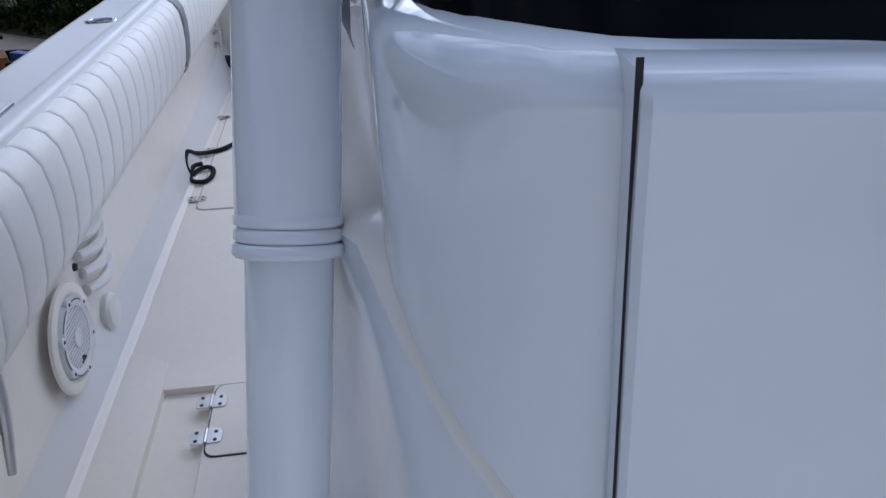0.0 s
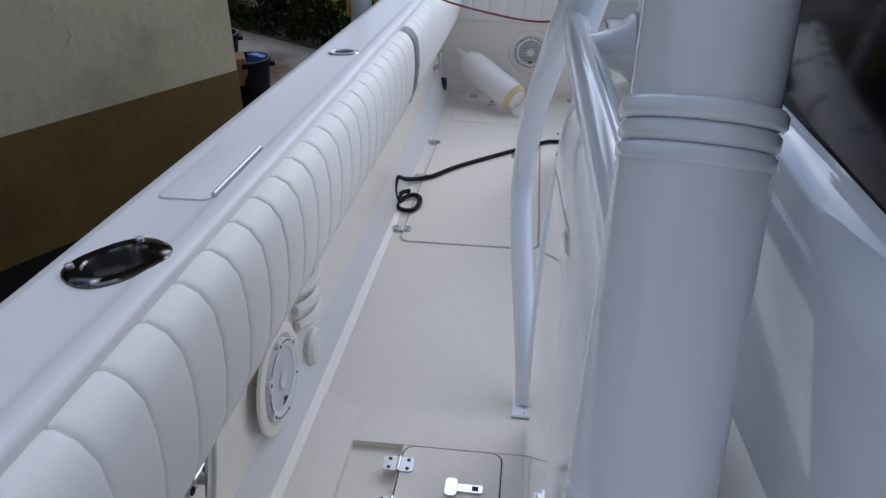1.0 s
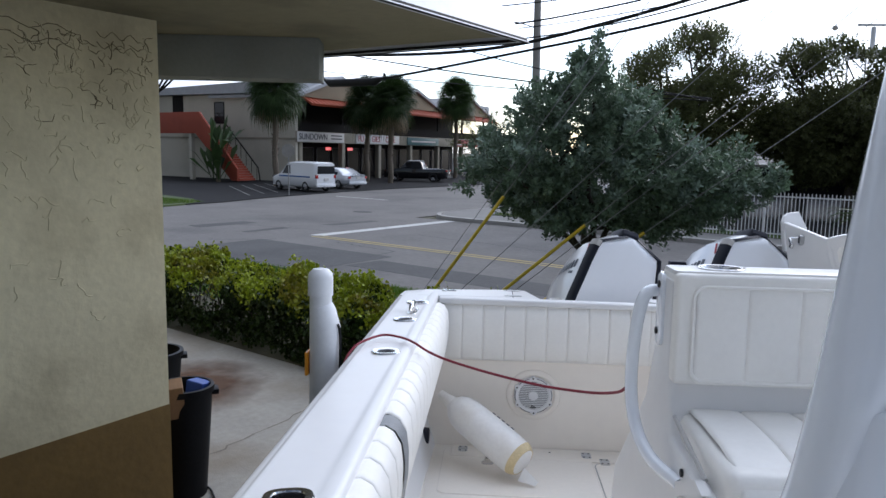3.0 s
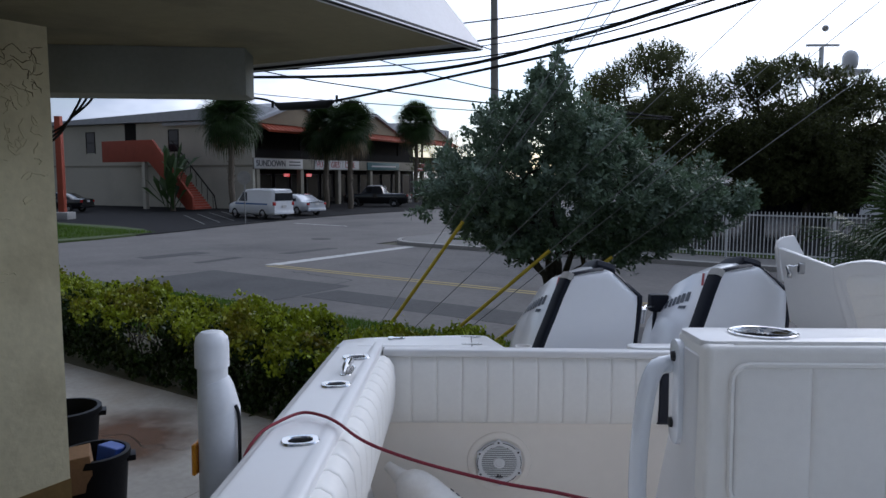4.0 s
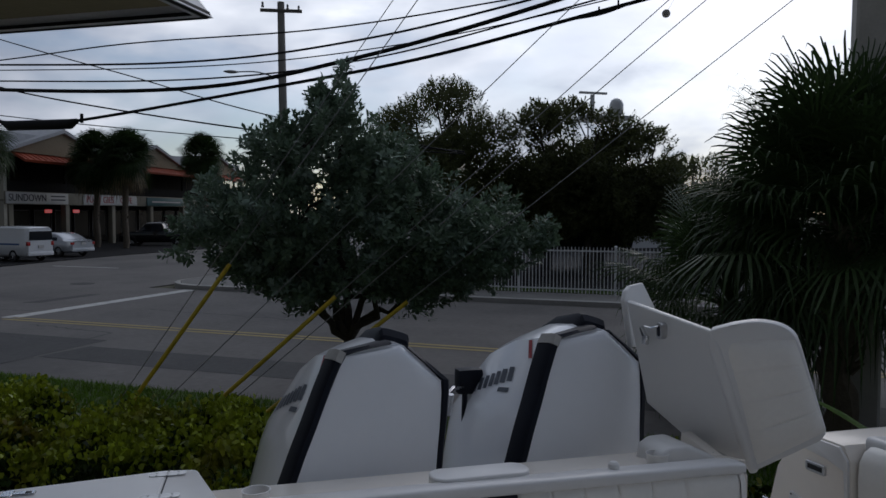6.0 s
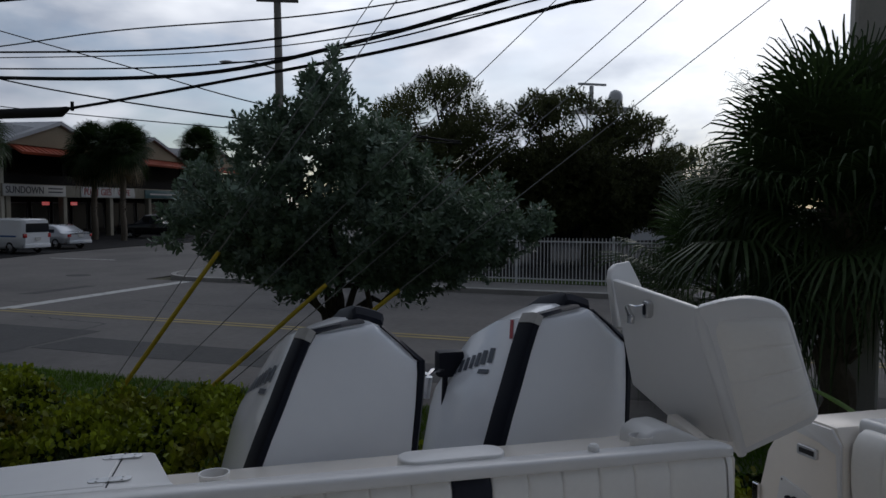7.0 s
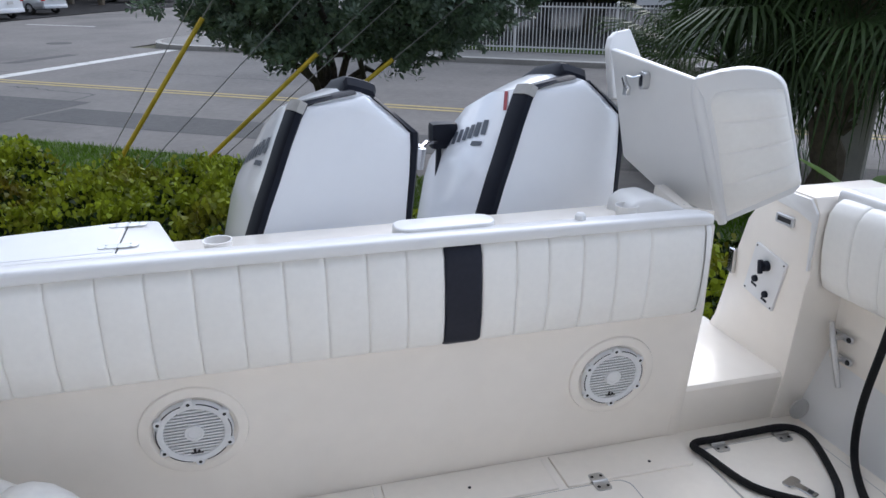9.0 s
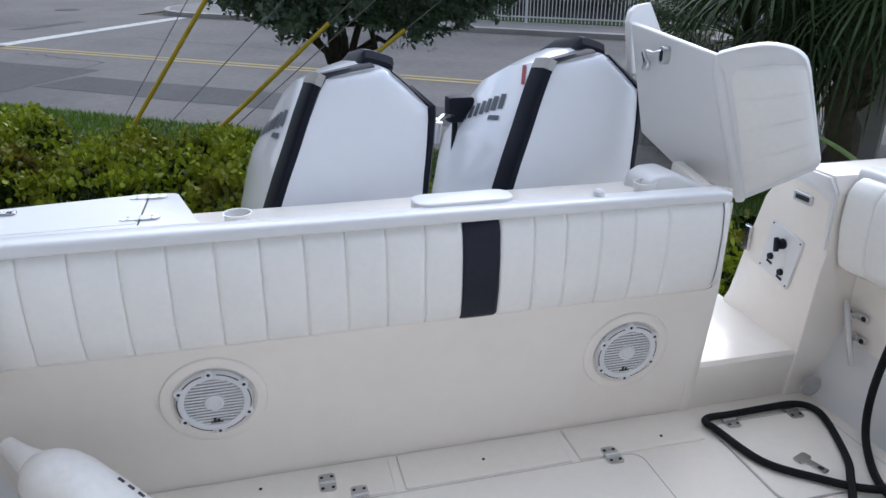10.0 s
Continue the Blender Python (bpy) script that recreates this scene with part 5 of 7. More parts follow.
# ---- boat yard behind the fence ----
yb = thing("stored_boat", (12, 27.5, .1), "white boat under a cover behind the fence, hull coloured as in shade", "boat")
rings = []
for k in range(9):
    x = 9.0 + 1.0 * k
    w = 1.25 * (1 - max(0, (k - 5) / 3.4) ** 2)
    rings.append([Vector((x, 28.2 + s1 * w * a, z)) for s1, a, z in ((-1, 1, 2.35 + .03 * k), (-1, .85, 1.5), (-1, .1, .95), (1, .1, .95), (1, .85, 1.5), (1, 1, 2.35 + .03 * k))])
# hull coloured near black for the shadow it stands in; its sheer stays white
part("hull", Shape().loft(rings), NAVY, yb, "white hull with its shade put into the colour")
for s1 in (-1, 1):
    part("rub_rail", Shape().tube([r[0 if s1 < 0 else 5] + Vector((0, s1 * .02, -.06)) for r in rings], .07, 8), CARWHITE, yb, "white upper edge of the hull, left out of the painted shade")
part("cover", Shape().loft([[Vector((9.2 + 1.0 * k, 28.2 + a, 2.36 + .5 * math.sin(math.pi * (k + .6) / 8) * (1 - abs(a) / 1.5))) for a in (-1.25, -.6, 0, .6, 1.25)] for k in range(8)], closed=False), TRAILER, yb, "dark canvas cover")
for x in (10, 12.5, 15):
    part("stand", Shape().box(x, x + .15, 27.2, 29.2, .1, 1.0, .01), TRAILER, yb)
tw = thing("yacht", (24, 46, 0), "white yacht with radar mast and satellite dome on the mast top", "boat")
part("hull", Shape().loft([[Vector((15 + 3 * k, 46 + s1 * 2.6 * (1 - (k / 7.0) ** 3), z)) for s1, z in ((-1, 3.6), (-1, .2), (1, .2), (1, 3.6))] for k in range(7)]), CARWHITE, tw)
part("superstructure", Shape().box(21.0, 27, 44.4, 47.6, 3.6, 5.0, .3, 3), CARWHITE, tw)
for x in (22.8, 25.8):
    for y in (44.7, 47.1):
        part("tower_leg", Shape().tube([(x, y, 5.0), (x, y, 9.3)], .06, 8), CARWHITE, tw)
part("hardtop", Shape().box(22.6, 26.2, 44.4, 47.4, 9.25, 9.5, .1, 3), CARWHITE, tw)
part("mast", Shape().tube([(23.2, 44.9, 9.5), (23.2, 44.9, 10.9)], .16, 8), CARWHITE, tw)
part("radar_bar", Shape().box(22.2, 24.3, 44.8, 45.0, 10.95, 11.1, .02), CARWHITE, tw)
part("dome", Shape().lathe([(.42, 0), (.5, .25), (.5, .7), (.38, .98), (.18, 1.12), (0, 1.15)], 16, Matrix.Translation((24.9, 44.6, 9.55))), CARWHITE, tw)
ball = thing("float_ball", (1.84, .92, 3.50), "small grey ball strung on a thin line above the boat", "float")
part("ball", Shape().lathe([(0.0001, -.018), (.0105, -.0148), (.016, -.0075), (.018, 0), (.016, .0075), (.0105, .0148), (.0001, .018)], 16, Matrix.Translation((1.84, .92, 3.50))), POLE, ball)
part("line", Shape().tube([(1.84, .92, 3.50), (4.3, 2.9, 6.2), (7.22, 5.25, 9.6)], .0006, 4), GALV, ball)

# ---- the boat, in its own axes: x across, y aft, z up from the cockpit sole ----
solo("pavement_drive", Shape().box(0.0, 9.0, -14, -0.1, -0.2, 0.006), DRIVE, "dark drive beside the building wall", "pavement", kind="structure", at=WALL)
XC = 0.77  # centre line


def mir(x):
    return 2 * XC - x


boat = thing("boat", (XC, -2.0, -1.0), "white centre console fishing boat on a trailer", "boat", at=BOAT)
# outer hull
rings = []
for y, k in ((-9.75, .01), (-9.6, .16), (-9.2, .36), (-8.6, .58), (-8.0, .74), (-7.4, .86), (-6.4, .93), (-5.2, .98), (-4.0, 1.0), (-2.5, 1.0), (-1.0, .99), (0.10, .975)):
    half = 1.50 * k
    sec = [(-half, .80), (-half - .01, .70), (-half * .96, .30), (-half * .86, -.22), (-half * .80, -.27), (0, -.62)]
    rings.append([Vector((XC + a, y, z)) for a, z in sec] + [Vector((XC - a, y, z)) for a, z in sec[-2::-1]])
part("hull", Shape().loft(rings, closed=False), GEL, boat)
# plain foredeck that closes the bow
fore = [(XC - 1.545 * k, y) for y, k in ((-7.38, .985), (-8.0, .80), (-8.6, .62), (-9.2, .39), (-9.6, .18), (-9.78, .02))]
part("foredeck", Shape().prism(fore + [(2 * XC - x, y) for x, y in fore[::-1]], "z", .76, .868, .02, 2), GEL, boat, "plain white foredeck")
part("bulkhead", Shape().box(-.66, mir(-.66), -7.42, -7.36, -.10, .80, .01, 1), LINER, boat)
# sole in pieces with recessed seams
part("sole", Shape().box(-.66, mir(-.66), -3.55, 0.10, -.10, -.004), DECK, boat, "off-white moulded cockpit sole")
part("sole", Shape().box(-.285, mir(-.285), -7.4, -3.55, -.10, -.004, .003, 1), DECK, boat, "off-white forward sole")
part("gutter", Shape().box(-.50, -.28, -7.4, -3.545, -.16, -.026), DECK, boat, "shallow drain gutter")
part("gutter", Shape().box(mir(-.28), mir(-.50), -7.4, -3.545, -.16, -.026), DECK, boat)
part("ledge", Shape().prism([(-.66, -7.4), (-.43, -7.4), (-.43, -3.55), (-.44, -3.42), (-.55, -3.36), (-.66, -3.36)], "z", -.1, .003, .004), DECK, boat)


GUNWALE = []


def rail_section(side, y0, y1):
    """Side deck, liner wall and toe cove of one side."""
    sx = (lambda x: x) if side < 0 else mir
    sec = [(-.775, .76), (-.778, .82), (-.778, .835), (-.775, .847), (-.768, .856), (-.758, .861), (-.750, .8625), (-.746, .8645), (-.742, .868), (-.736, .8695), (-.728, .8695), (-.606, .8705), (-.598, .8705), (-.592, .8712), (-.586, .8730), (-.580, .8742), (-.572, .8746), (-.558, .8742), (-.550, .8725), (-.544, .8675), (-.541, .860), (-.540, .845), (-.540, .79), (-.56, .76)]
    g = part("gunwale", Shape().loft([[Vector((sx(a), y, z)) for a, z in sec] for y in np.linspace(y0, y1, 9)]), GEL, boat, smooth=50)
    GUNWALE.append(g)
    wall_sec = [(-.622, .80), (-.622, .50), (-.622, .09), (-.6205, .065), (-.616, .044), (-.607, .027), (-.594, .014), (-.578, .007), (-.562, .004), (-.558, .0015), (-.558, -.05), (-.68, -.05), (-.68, .80)]
    part("liner_wall", Shape().loft([[Vector((sx(a), y, z)) for a, z in wall_sec] for y in (y0, y1)]), LINER, boat)
    part("rub_rail", Shape().tube([(sx(-.782), y0, .74), (sx(-.782), y1, .74)], .022, 10), GEL, boat)


rail_section(-1, -7.4, 0.10)
rail_section(1, -7.4, 0.02)

# pleated coaming pads: each pleat is a soft pillow
PAD = [(-.545, .850), (-.525, .852), (-.500, .838), (-.480, .805), (-.473, .75), (-.474, .68), (-.485, .60), (-.502, .55), (-.525, .533), (-.60, .530)]


STEPS = (0, .025, .07, .16, .5, .84, .93, .975, 1)


def pillow(t, puff):
    return puff * (1 - abs(2 * t - 1) ** 9) ** .5


def pleat_mesh(width, sec, mat, puff=.0075):
    s = Shape()
    rings = []
    way = 1 if sec[4][0] > sec[0][0] else -1
    for t in STEPS:
        d = pillow(t, puff) - puff * .8
        rings.append([Vector((a + (way * d if i not in (0, len(sec) - 1) else 0), (t - .5) * width, z + (d * .8 if i < 3 else 0))) for i, (a, z) in enumerate(sec)])
    s.loft(rings, closed=False)
    return s.mesh("pleat", mat, smooth=75)


def pad_run(name, side, y0, y1, pitch, label):
    pad = part(name, Shape().prism([(-.60, .82), (-.53, .82), (-.49, .70), (-.50, .57), (-.60, .55)] if side < 0 else [(mir(a), z) for a, z in ((-.60, .82), (-.53, .82), (-.49, .70), (-.50, .57), (-.60, .55))], "y", y0, y1), VINYL, boat, label)
    n = round((y1 - y0) / pitch)
    w = (y1 - y0) / n
    me = pleat_mesh(w, PAD if side < 0 else [(-a, z) for a, z in PAD], VINYL)
    if side > 0:
        me.flip_normals()
    for k in range(n):
        ob = new("pleat", me)
        ob.parent = pad
        ob.matrix_local = Matrix.Translation(Vector((0 if side < 0 else 2 * XC, y0 + (k + .5) * w, 0)) - ORIGIN[boat.name])
    return pad


pad_run("coaming_pad", -1, -6.9, -2.075, .114, "white pleated vinyl coaming pad")
pad_run("coaming_pad", -1, -1.965, -0.10, .116, "white pleated vinyl coaming pad of the cockpit")
pad_run("coaming_pad", 1, -6.9, -0.012, .116, "white pleated vinyl coaming pad")
# grey end stripe of the forward pad
s = Shape()
s.loft([[Vector((a + .004, y, z)) for a, z in PAD] for y in (-2.075, -2.03, -1.985)], closed=False)
part("pad_stripe", s, GREYV, boat, "dark grey vinyl stripe on the coaming pad", smooth=60)

# ---- transom ----
part("transom_wall", Shape().prism([(.075, -.03), (.0, .50), (0, .845), (.05, .835), (.30, .80), (.42, .1), (.42, -.03)], "x", -.62, 1.60), LINER, boat)
cap = [(-.05, .838), (-.068, .839), (-.0715, .842), (-.072, .848), (-.072, .860), (-.0715, .864), (-.069, .868), (-.065, .8705), (-.059, .872), (-.050, .8722), (-.010, .8722), (-.001, .868), (.003, .858), (.004, .78)]
part("transom_cap", Shape().loft([[Vector((x, y, z - .0065 * max(0, x))) for y, z in cap] for x in (-.53, 0, .2, .9, 1.49)] + [[Vector((1.53, y * .92 - .004, z - .013)) for y, z in cap], [Vector((1.556, y * .7 - .012, .79 + (z - .79) * .76)) for y, z in cap], [Vector((1.566, y * .35 - .022, .79 + (z - .79) * .5)) for y, z in cap]]), GEL, boat, smooth=50)
part("transom_end", Shape().prism([(.072, -.03), (.002, .50), (-.004, .80), (.30, .86), (.42, .1), (.42, -.03)], "x", 1.565, 1.608, .008, 2), LINER, boat)
# aft corner deck with a hatch
part("corner_deck", Shape().prism([(-.76, .004), (.030, .004), (.018, .03), (-.048, .285), (-.060, .300), (-.14, .313), (-.51, .252), (-.66, .225), (-.75, .16)], "z", .5, .8695, .008, 2), GEL, boat)
part("corner_hatch", Shape().prism([(-.66, .012), (-.135, .030), (-.135, .302), (-.51, .244), (-.64, .215)], "z", .86, .8715, .003, 1), GEL, boat)
part("hatch_seam", Shape().box(-.131, -.127, .02, .312, .86, .8705), DARKGAP, boat)


def hinge(parent, x, y, z, turn=0.0, w=.052, ln=.085, lift=0.0):
    m = Matrix.Translation((x, y, z)) @ pose(0, 0, 0, 0, 0, turn)
    s = Shape().prism(rounded(-ln / 2, ln / 2, -w / 2, w / 2, .012, 3), "z", 0, .004 - lift * .4, 0, 1, m)
    s.tube([m @ Vector((0, -w / 2, .005 - lift)), m @ Vector((0, w / 2, .005 - lift))], .005 - lift * .4, 8)
    h = part("hinge", s, DULLSTEEL, parent, "stainless hinge with screws")
    for a in (-.3, .3):
        for b in (-.3, .3):
            part("screw", Shape().lathe([(.0055 - lift * .4, .0), (.0055 - lift * .4, .0052 - lift * .4), (0, .0056 - lift * .4)], 8, m @ Matrix.Translation((a * ln, b * w, 0))), DULLSTEEL if lift else DARKGAP, h)


def t_latch(parent, x, y, z, turn=0.0, k=1.0):
    m = Matrix.Translation((x, y, z)) @ pose(0, 0, 0, 0, 0, turn) @ Matrix.Diagonal((k, k, 1, 1))
    s = Shape().prism(rounded(-.018, .018, -.032, .032, .012, 3), "z", 0, .007, .002, 1, m)
    s.prism(rounded(.012, .085, -.015, .015, .006, 2), "z", 0, .006, .002, 1, m)
    part("latch", s, STEEL, parent, "polished T-handle latch")
    part("keyhole", Shape().box(.055, .072, -.008, .008, .006, .0066, 0, 1, m), DARKGAP, parent)


for y in (.072, .262):
    hinge(boat, -.129, y, .8715, 0, .034, .10, .0045)
t_latch(boat, -.52, .19, .8715, 0, .8)


def floor_hatch(x0, x1, y0, y1, z, hinges, latches, label, r=.045, line=None, gap=.006):
    part("hatch_seam", Shape().prism(rounded(x0 - gap, x1 + gap, y0 - gap, y1 + gap, r, 4), "z", z - .02, z - .0015), line or SEAM, boat)
    h = part("hatch", Shape().prism(rounded(x0, x1, y0, y1, r, 4), "z", z - .03, z + .001, 0, 1), DECK, boat, label)
    for hx, hy, tr in hinges:
        hinge(h, hx, hy, z + .001, tr)
    for lx, ly, tr in latches:
        t_latch(h, lx, ly, z + .001, tr)
    return h


floor_hatch(-.515, .085, -2.30, -.955, 0, [(-.525, -2.19, 0), (-.53, -1.56, 0), (-.54, -1.01, 0)], [(-.03, -1.99, 0), (-.05, -1.18, 0)], "large off-white deck hatch")
floor_hatch(.095, .62, -2.30, -.955, 0, [], [], "off-white deck hatch beside the seat")
floor_hatch(-.488, .318, -.58, .02, 0, [(-.385, .0, 90), (.30, -.02, 90)], [(-.245, -.19, 90)], "aft deck hatch", .045, LINER, .004)
floor_hatch(.335, 1.305, -.86, -.118, 0, [(.39, -.10, 90), (1.213, -.112, 90)], [], "wide aft deck hatch")
floor_hatch(1.612, 2.04, -.44, -.045, 0, [(1.70, -.035, 90), (1.95, -.04, 90)], [(1.80, -.28, -70)], "small deck hatch by the transom door")
floor_hatch(-.276, -.005, -3.850, -3.560, 0, [(-.282, -3.634, 0), (-.279, -3.779, 0)], [(-.131, -3.701, 0)], "small deck hatch with rounded corners", .03, DARKGAP, .004)
# raised slabs at the foot of the transom with drain grooves between
for x0, x1 in ((-.45, .50), (.53, 1.075), (1.105, 1.56)):
    part("deck_slab", Shape().box(x0, x1, -.105, .06, -.02, .004, .003, 1), DECK, boat)
for x in (.515, 1.09):
    part("drain_groove", Shape().box(x - .013, x + .013, -.11, .06, -.01, -.0025), LINER, boat)
# tiny deck screws
for x, y in ((.10, .0), (.80, -.03), (1.42, -.06), (.2, -.75)):
    part("screw", Shape().lathe([(.006, 0), (.005, .0065), (0, .007)], 8, Matrix.Translation((x, y, 0))), DARKGAP, boat)

# transom pad
TPAD = [(.0, .842), (-.03, .846), (-.055, .838), (-.072, .80), (-.078, .72), (-.074, .62), (-.06, .545), (-.04, .528), (.0, .525)]


def transom_pleat(x0, x1, mat, lift=0.0):
    rings = []
    for t in STEPS:
        d = pillow(t, .0075) - .006 + lift
        rings.append([Vector((x0 + t * (x1 - x0), y - (d if 0 < i < len(TPAD) - 1 else 0), z + (d * .5 if i < 3 else 0))) for i, (y, z) in enumerate(TPAD)])
    return Shape().loft(rings, closed=False), mat


tp = part("transom_pad", Shape().prism([(.0, .83), (-.05, .83), (-.062, .72), (-.055, .56), (.0, .545)], "x", -.50, 1.545), VINYL, boat, "white pleated vinyl transom pad")
edges = [-.515, -.405, -.290, -.175, -.062, .054, .167, .279, .387, .497, .605, .712]
for a, b in zip(edges, edges[1:]):
    part("pleat", transom_pleat(a, b, VINYL)[0], VINYL, tp, smooth=60)
part("stripe", transom_pleat(.712, .82, BLACKV, .003)[0], BLACKV, tp, "black vinyl stripe", smooth=60)
edges = [.82, .923, 1.021, 1.129, 1.236, 1.346, 1.53]
for a, b in zip(edges, edges[1:]):
    part("pleat", transom_pleat(a, b, VINYL)[0], VINYL, tp, smooth=60)
part("pad_end", Shape().loft([[Vector((1.53 + .035 * math.sin(q), y * (1 - .55 * (1 - math.cos(q))), z)) for y, z in TPAD] for q in (0, .5, 1.0, 1.5)], closed=False), VINYL, tp, smooth=60)


def speaker(parent, m, r=.105):
    """A round marine speaker: recess ring, rim with six tabs, slats, dust cap. m: z out of the wall."""
    sp = part("speaker", Shape().lathe([(r + .046, .0), (r + .043, .008), (r + .034, .012), (r + .016, .011), (r + .006, .003)], 40, m), LINER, parent)
    rim = Shape().lathe([(r + .003, .004), (r, .016), (r * .93, .020), (r * .80, .017), (r * .78, .012)], 40, m)
    for k in range(6):
        a = math.pi / 6 + k * math.pi / 3 + .05
        rim.lathe([(.013, 0), (.013, .019), (.010, .021), (0, .021)], 10, m @ Matrix.Translation((math.cos(a) * r * .985, math.sin(a) * r * .985, 0)))
    part("rim", rim, GRILLE, sp)
    part("cone", Shape().lathe([(r * .8, .006), (0, .004)], 32, m), DARKGAP, sp)
    sl = Shape()
    n = 15
    for k in range(n):
        yy = -r * .76 + (k + .5) * r * 1.52 / n
        h = math.sqrt(max(0, (r * .79) ** 2 - yy * yy))
        sl.box(-h, h, yy - r * .026, yy + r * .026, .010, .0155, 0, 1, m)
    part("grille", sl, GRILLE, sp)
    part("dust_cap", Shape().lathe([(r * .27, .010), (r * .25, .019), (r * .17, .020), (r * .15, .0185), (0, .019)], 20, m), GRILLE, sp)
    part("badge", Shape().box(-.017, .017, -r * .70, -r * .66, .016, .0175, 0, 1, m).box(-.009, -.002, -r * .66, -r * .53, .016, .0175, 0, 1, m).box(.002, .009, -r * .66, -r * .58, .016, .0175, 0, 1, m), DARKGAP, sp)
    for k in range(6):
        a = math.pi / 6 + k * math.pi / 3 + .05
        part("screw", Shape().lathe([(.0055, .021), (.004, .0225), (0, .0225)], 8, m @ Matrix.Translation((math.cos(a) * r * .985, math.sin(a) * r * .985, 0))), DARKGAP, sp)
        part("rim_slot", Shape().lathe([(r * .985, .0185), (r * .955, .0192)], 8, m, a + .2, a + math.pi / 3 - .2), DARKGAP, sp)


FACE = pose(0, 0, 0, 98, 0, 0)
speaker(boat, Matrix.Translation((0.0, .026, .325)) @ FACE)
speaker(boat, Matrix.Translation((1.302, .029, .303)) @ FACE)
speaker(boat, Matrix.Translation((-.600, -3.63, .26)) @ pose(0, 0, 0, 90, 0, 90))


def oval_plate(x, y, z, lx, ly, turn, deep, mat=STEEL, label="", r=None):
    """A flush stainless deck fitting with a dark well, such as a rod holder."""
    m = Matrix.Translation((x, y, z)) @ pose(0, 0, 0, 0, 0, turn)
    n = 28

    def ring(k, h):
        e = 2.6
        return [m @ Vector((lx * k * abs(math.cos(a)) ** (2 / e) * (1 if math.cos(a) >= 0 else -1), ly * k * abs(math.sin(a)) ** (2 / e) * (1 if math.sin(a) >= 0 else -1), h)) for a in (2 * math.pi * j / n for j in range(n))]
    cut(GUNWALE[0 if x < XC else 1], Shape().loft([ring(.64, .03), ring(.64, -.16)]))
    h = part("rod_holder", Shape().loft([ring(1, 0), ring(.985, .005), ring(.93, .008), ring(.66, .0075), ring(.62, .004)], caps=False), mat, boat, label)
    part("bowl", Shape().loft([ring(.62, .004), ring(.60, -.005), ring(.58, -.04), ring(.5, -min(deep, .085))], caps=False), BOWL, h, "dark steel bowl")
    part("well", Shape().loft([ring(.5, -min(deep, .085)), ring(.01, -min(deep, .085))], caps=False), DARKGAP, h)
    return h


big = oval_plate(-.640, -4.125, .869, .088, .064, 58, .12, BLACKSTEEL, "large polished oval rod holder with four screws")
for a, b in ((.062, .04), (-.062, .04), (.062, -.04), (-.062, -.04)):
    m = Matrix.Translation((-.640, -4.125, .876)) @ pose(0, 0, 0, 0, 0, 58) @ Matrix.Translation((a, b, 0))
    part("screw", Shape().lathe([(.008, 0), (.007, .004), (0, .005)], 10, m), DULLSTEEL, big)
oval_plate(-.645, -2.585, .869, .054, .042, 15, .10, STEEL, "small polished oval rod holder")
oval_plate(-.635, -1.335, .869, .054, .043, 15, .10, STEEL, "small polished oval rod holder")
oval_plate(-.630, -.245, .869, .060, .046, 12, .10, STEEL, "polished oval rod holder at the aft corner")
oval_plate(-.640, -.71, .869, .055, .042, 12, .08, STEEL, "polished oval deck plate")
oval_plate(-.640, -4.95, .869, .052, .032, 15, .10, STEEL, "small polished oval rod holder")
oval_plate(2.17, -.22, .869, .06, .04, -12, .08, STEEL, "polished oval rod holder")
# pull-up cleat
cl = part("cleat", Shape().prism(rounded(-.652, -.608, -.565, -.395, .02, 4), "z", .868, .873, .002, 1), STEEL, boat, "polished pop-up cleat")
part("horn", Shape().tube(smooth_path([(-.632, -.58, .885), (-.63, -.52, .905), (-.63, -.44, .905), (-.628, -.38, .885)], 4), [.008] * 2 + [.013] * 9 + [.008] * 2, 10), STEEL, cl)
part("horn_leg", Shape().tube([(-.63, -.51, .87), (-.63, -.51, .905)], .01, 8).tube([(-.63, -.45, .87), (-.63, -.45, .905)], .01, 8), STEEL, cl)
# gunwale locker lid with its bar
part("gunwale_lid", Shape().prism(rounded(-.705, -.592, -3.87, -3.55, .02, 3), "z", .86, .8745, .004, 2), GEL, boat)
part("lid_bar", Shape().tube([(-.592, -3.85, .876), (-.594, -3.58, .876)], .006, 8), STEEL, boat, "thin polished bar")


def side_cleat(x, y, z, sx, ln=.2, lean=-.06):
    c = part("cleat", Shape().tube(smooth_path([(x + sx * .034, y - lean * .6, z + ln * .46), (x + sx * .038, y, z), (x + sx * .034, y + lean * .7, z - ln * .62)], 5), [.009, .010, .011, .012, .012, .0125, .012, .0115, .011, .010, .009], 10), DULLSTEEL, boat, "stainless horn cleat on the inner wall")
    for dz in (.045, -.035):
        yy = y + lean * -dz * 2.4
        part("cleat_foot", Shape().prism(rounded(yy - .046, yy + .046, z + dz - .013, z + dz + .013, .012, 3), "x", *sorted((x - sx * .002, x + sx * .009)), .003, 1).tube([(x, yy, z + dz), (x + sx * .036, yy, z + dz)], .011, 8), DULLSTEEL, c)
        for dy in (-.032, .032):
            part("bolt", Shape().lathe([(.010, 0), (.009, .004), (.004, .002), (0, .002)], 10, Matrix.Translation((x + sx * .008, yy + dy, z + dz)) @ pose(0, 0, 0, 0, 90 * sx, 0)), DARKGAP, c)


side_cleat(-.622, -4.06, .37, 1)
side_cleat(2.150, -.045, .315, -1)
side_cleat(-.620, -.35, .32, 1, .12, -.02)
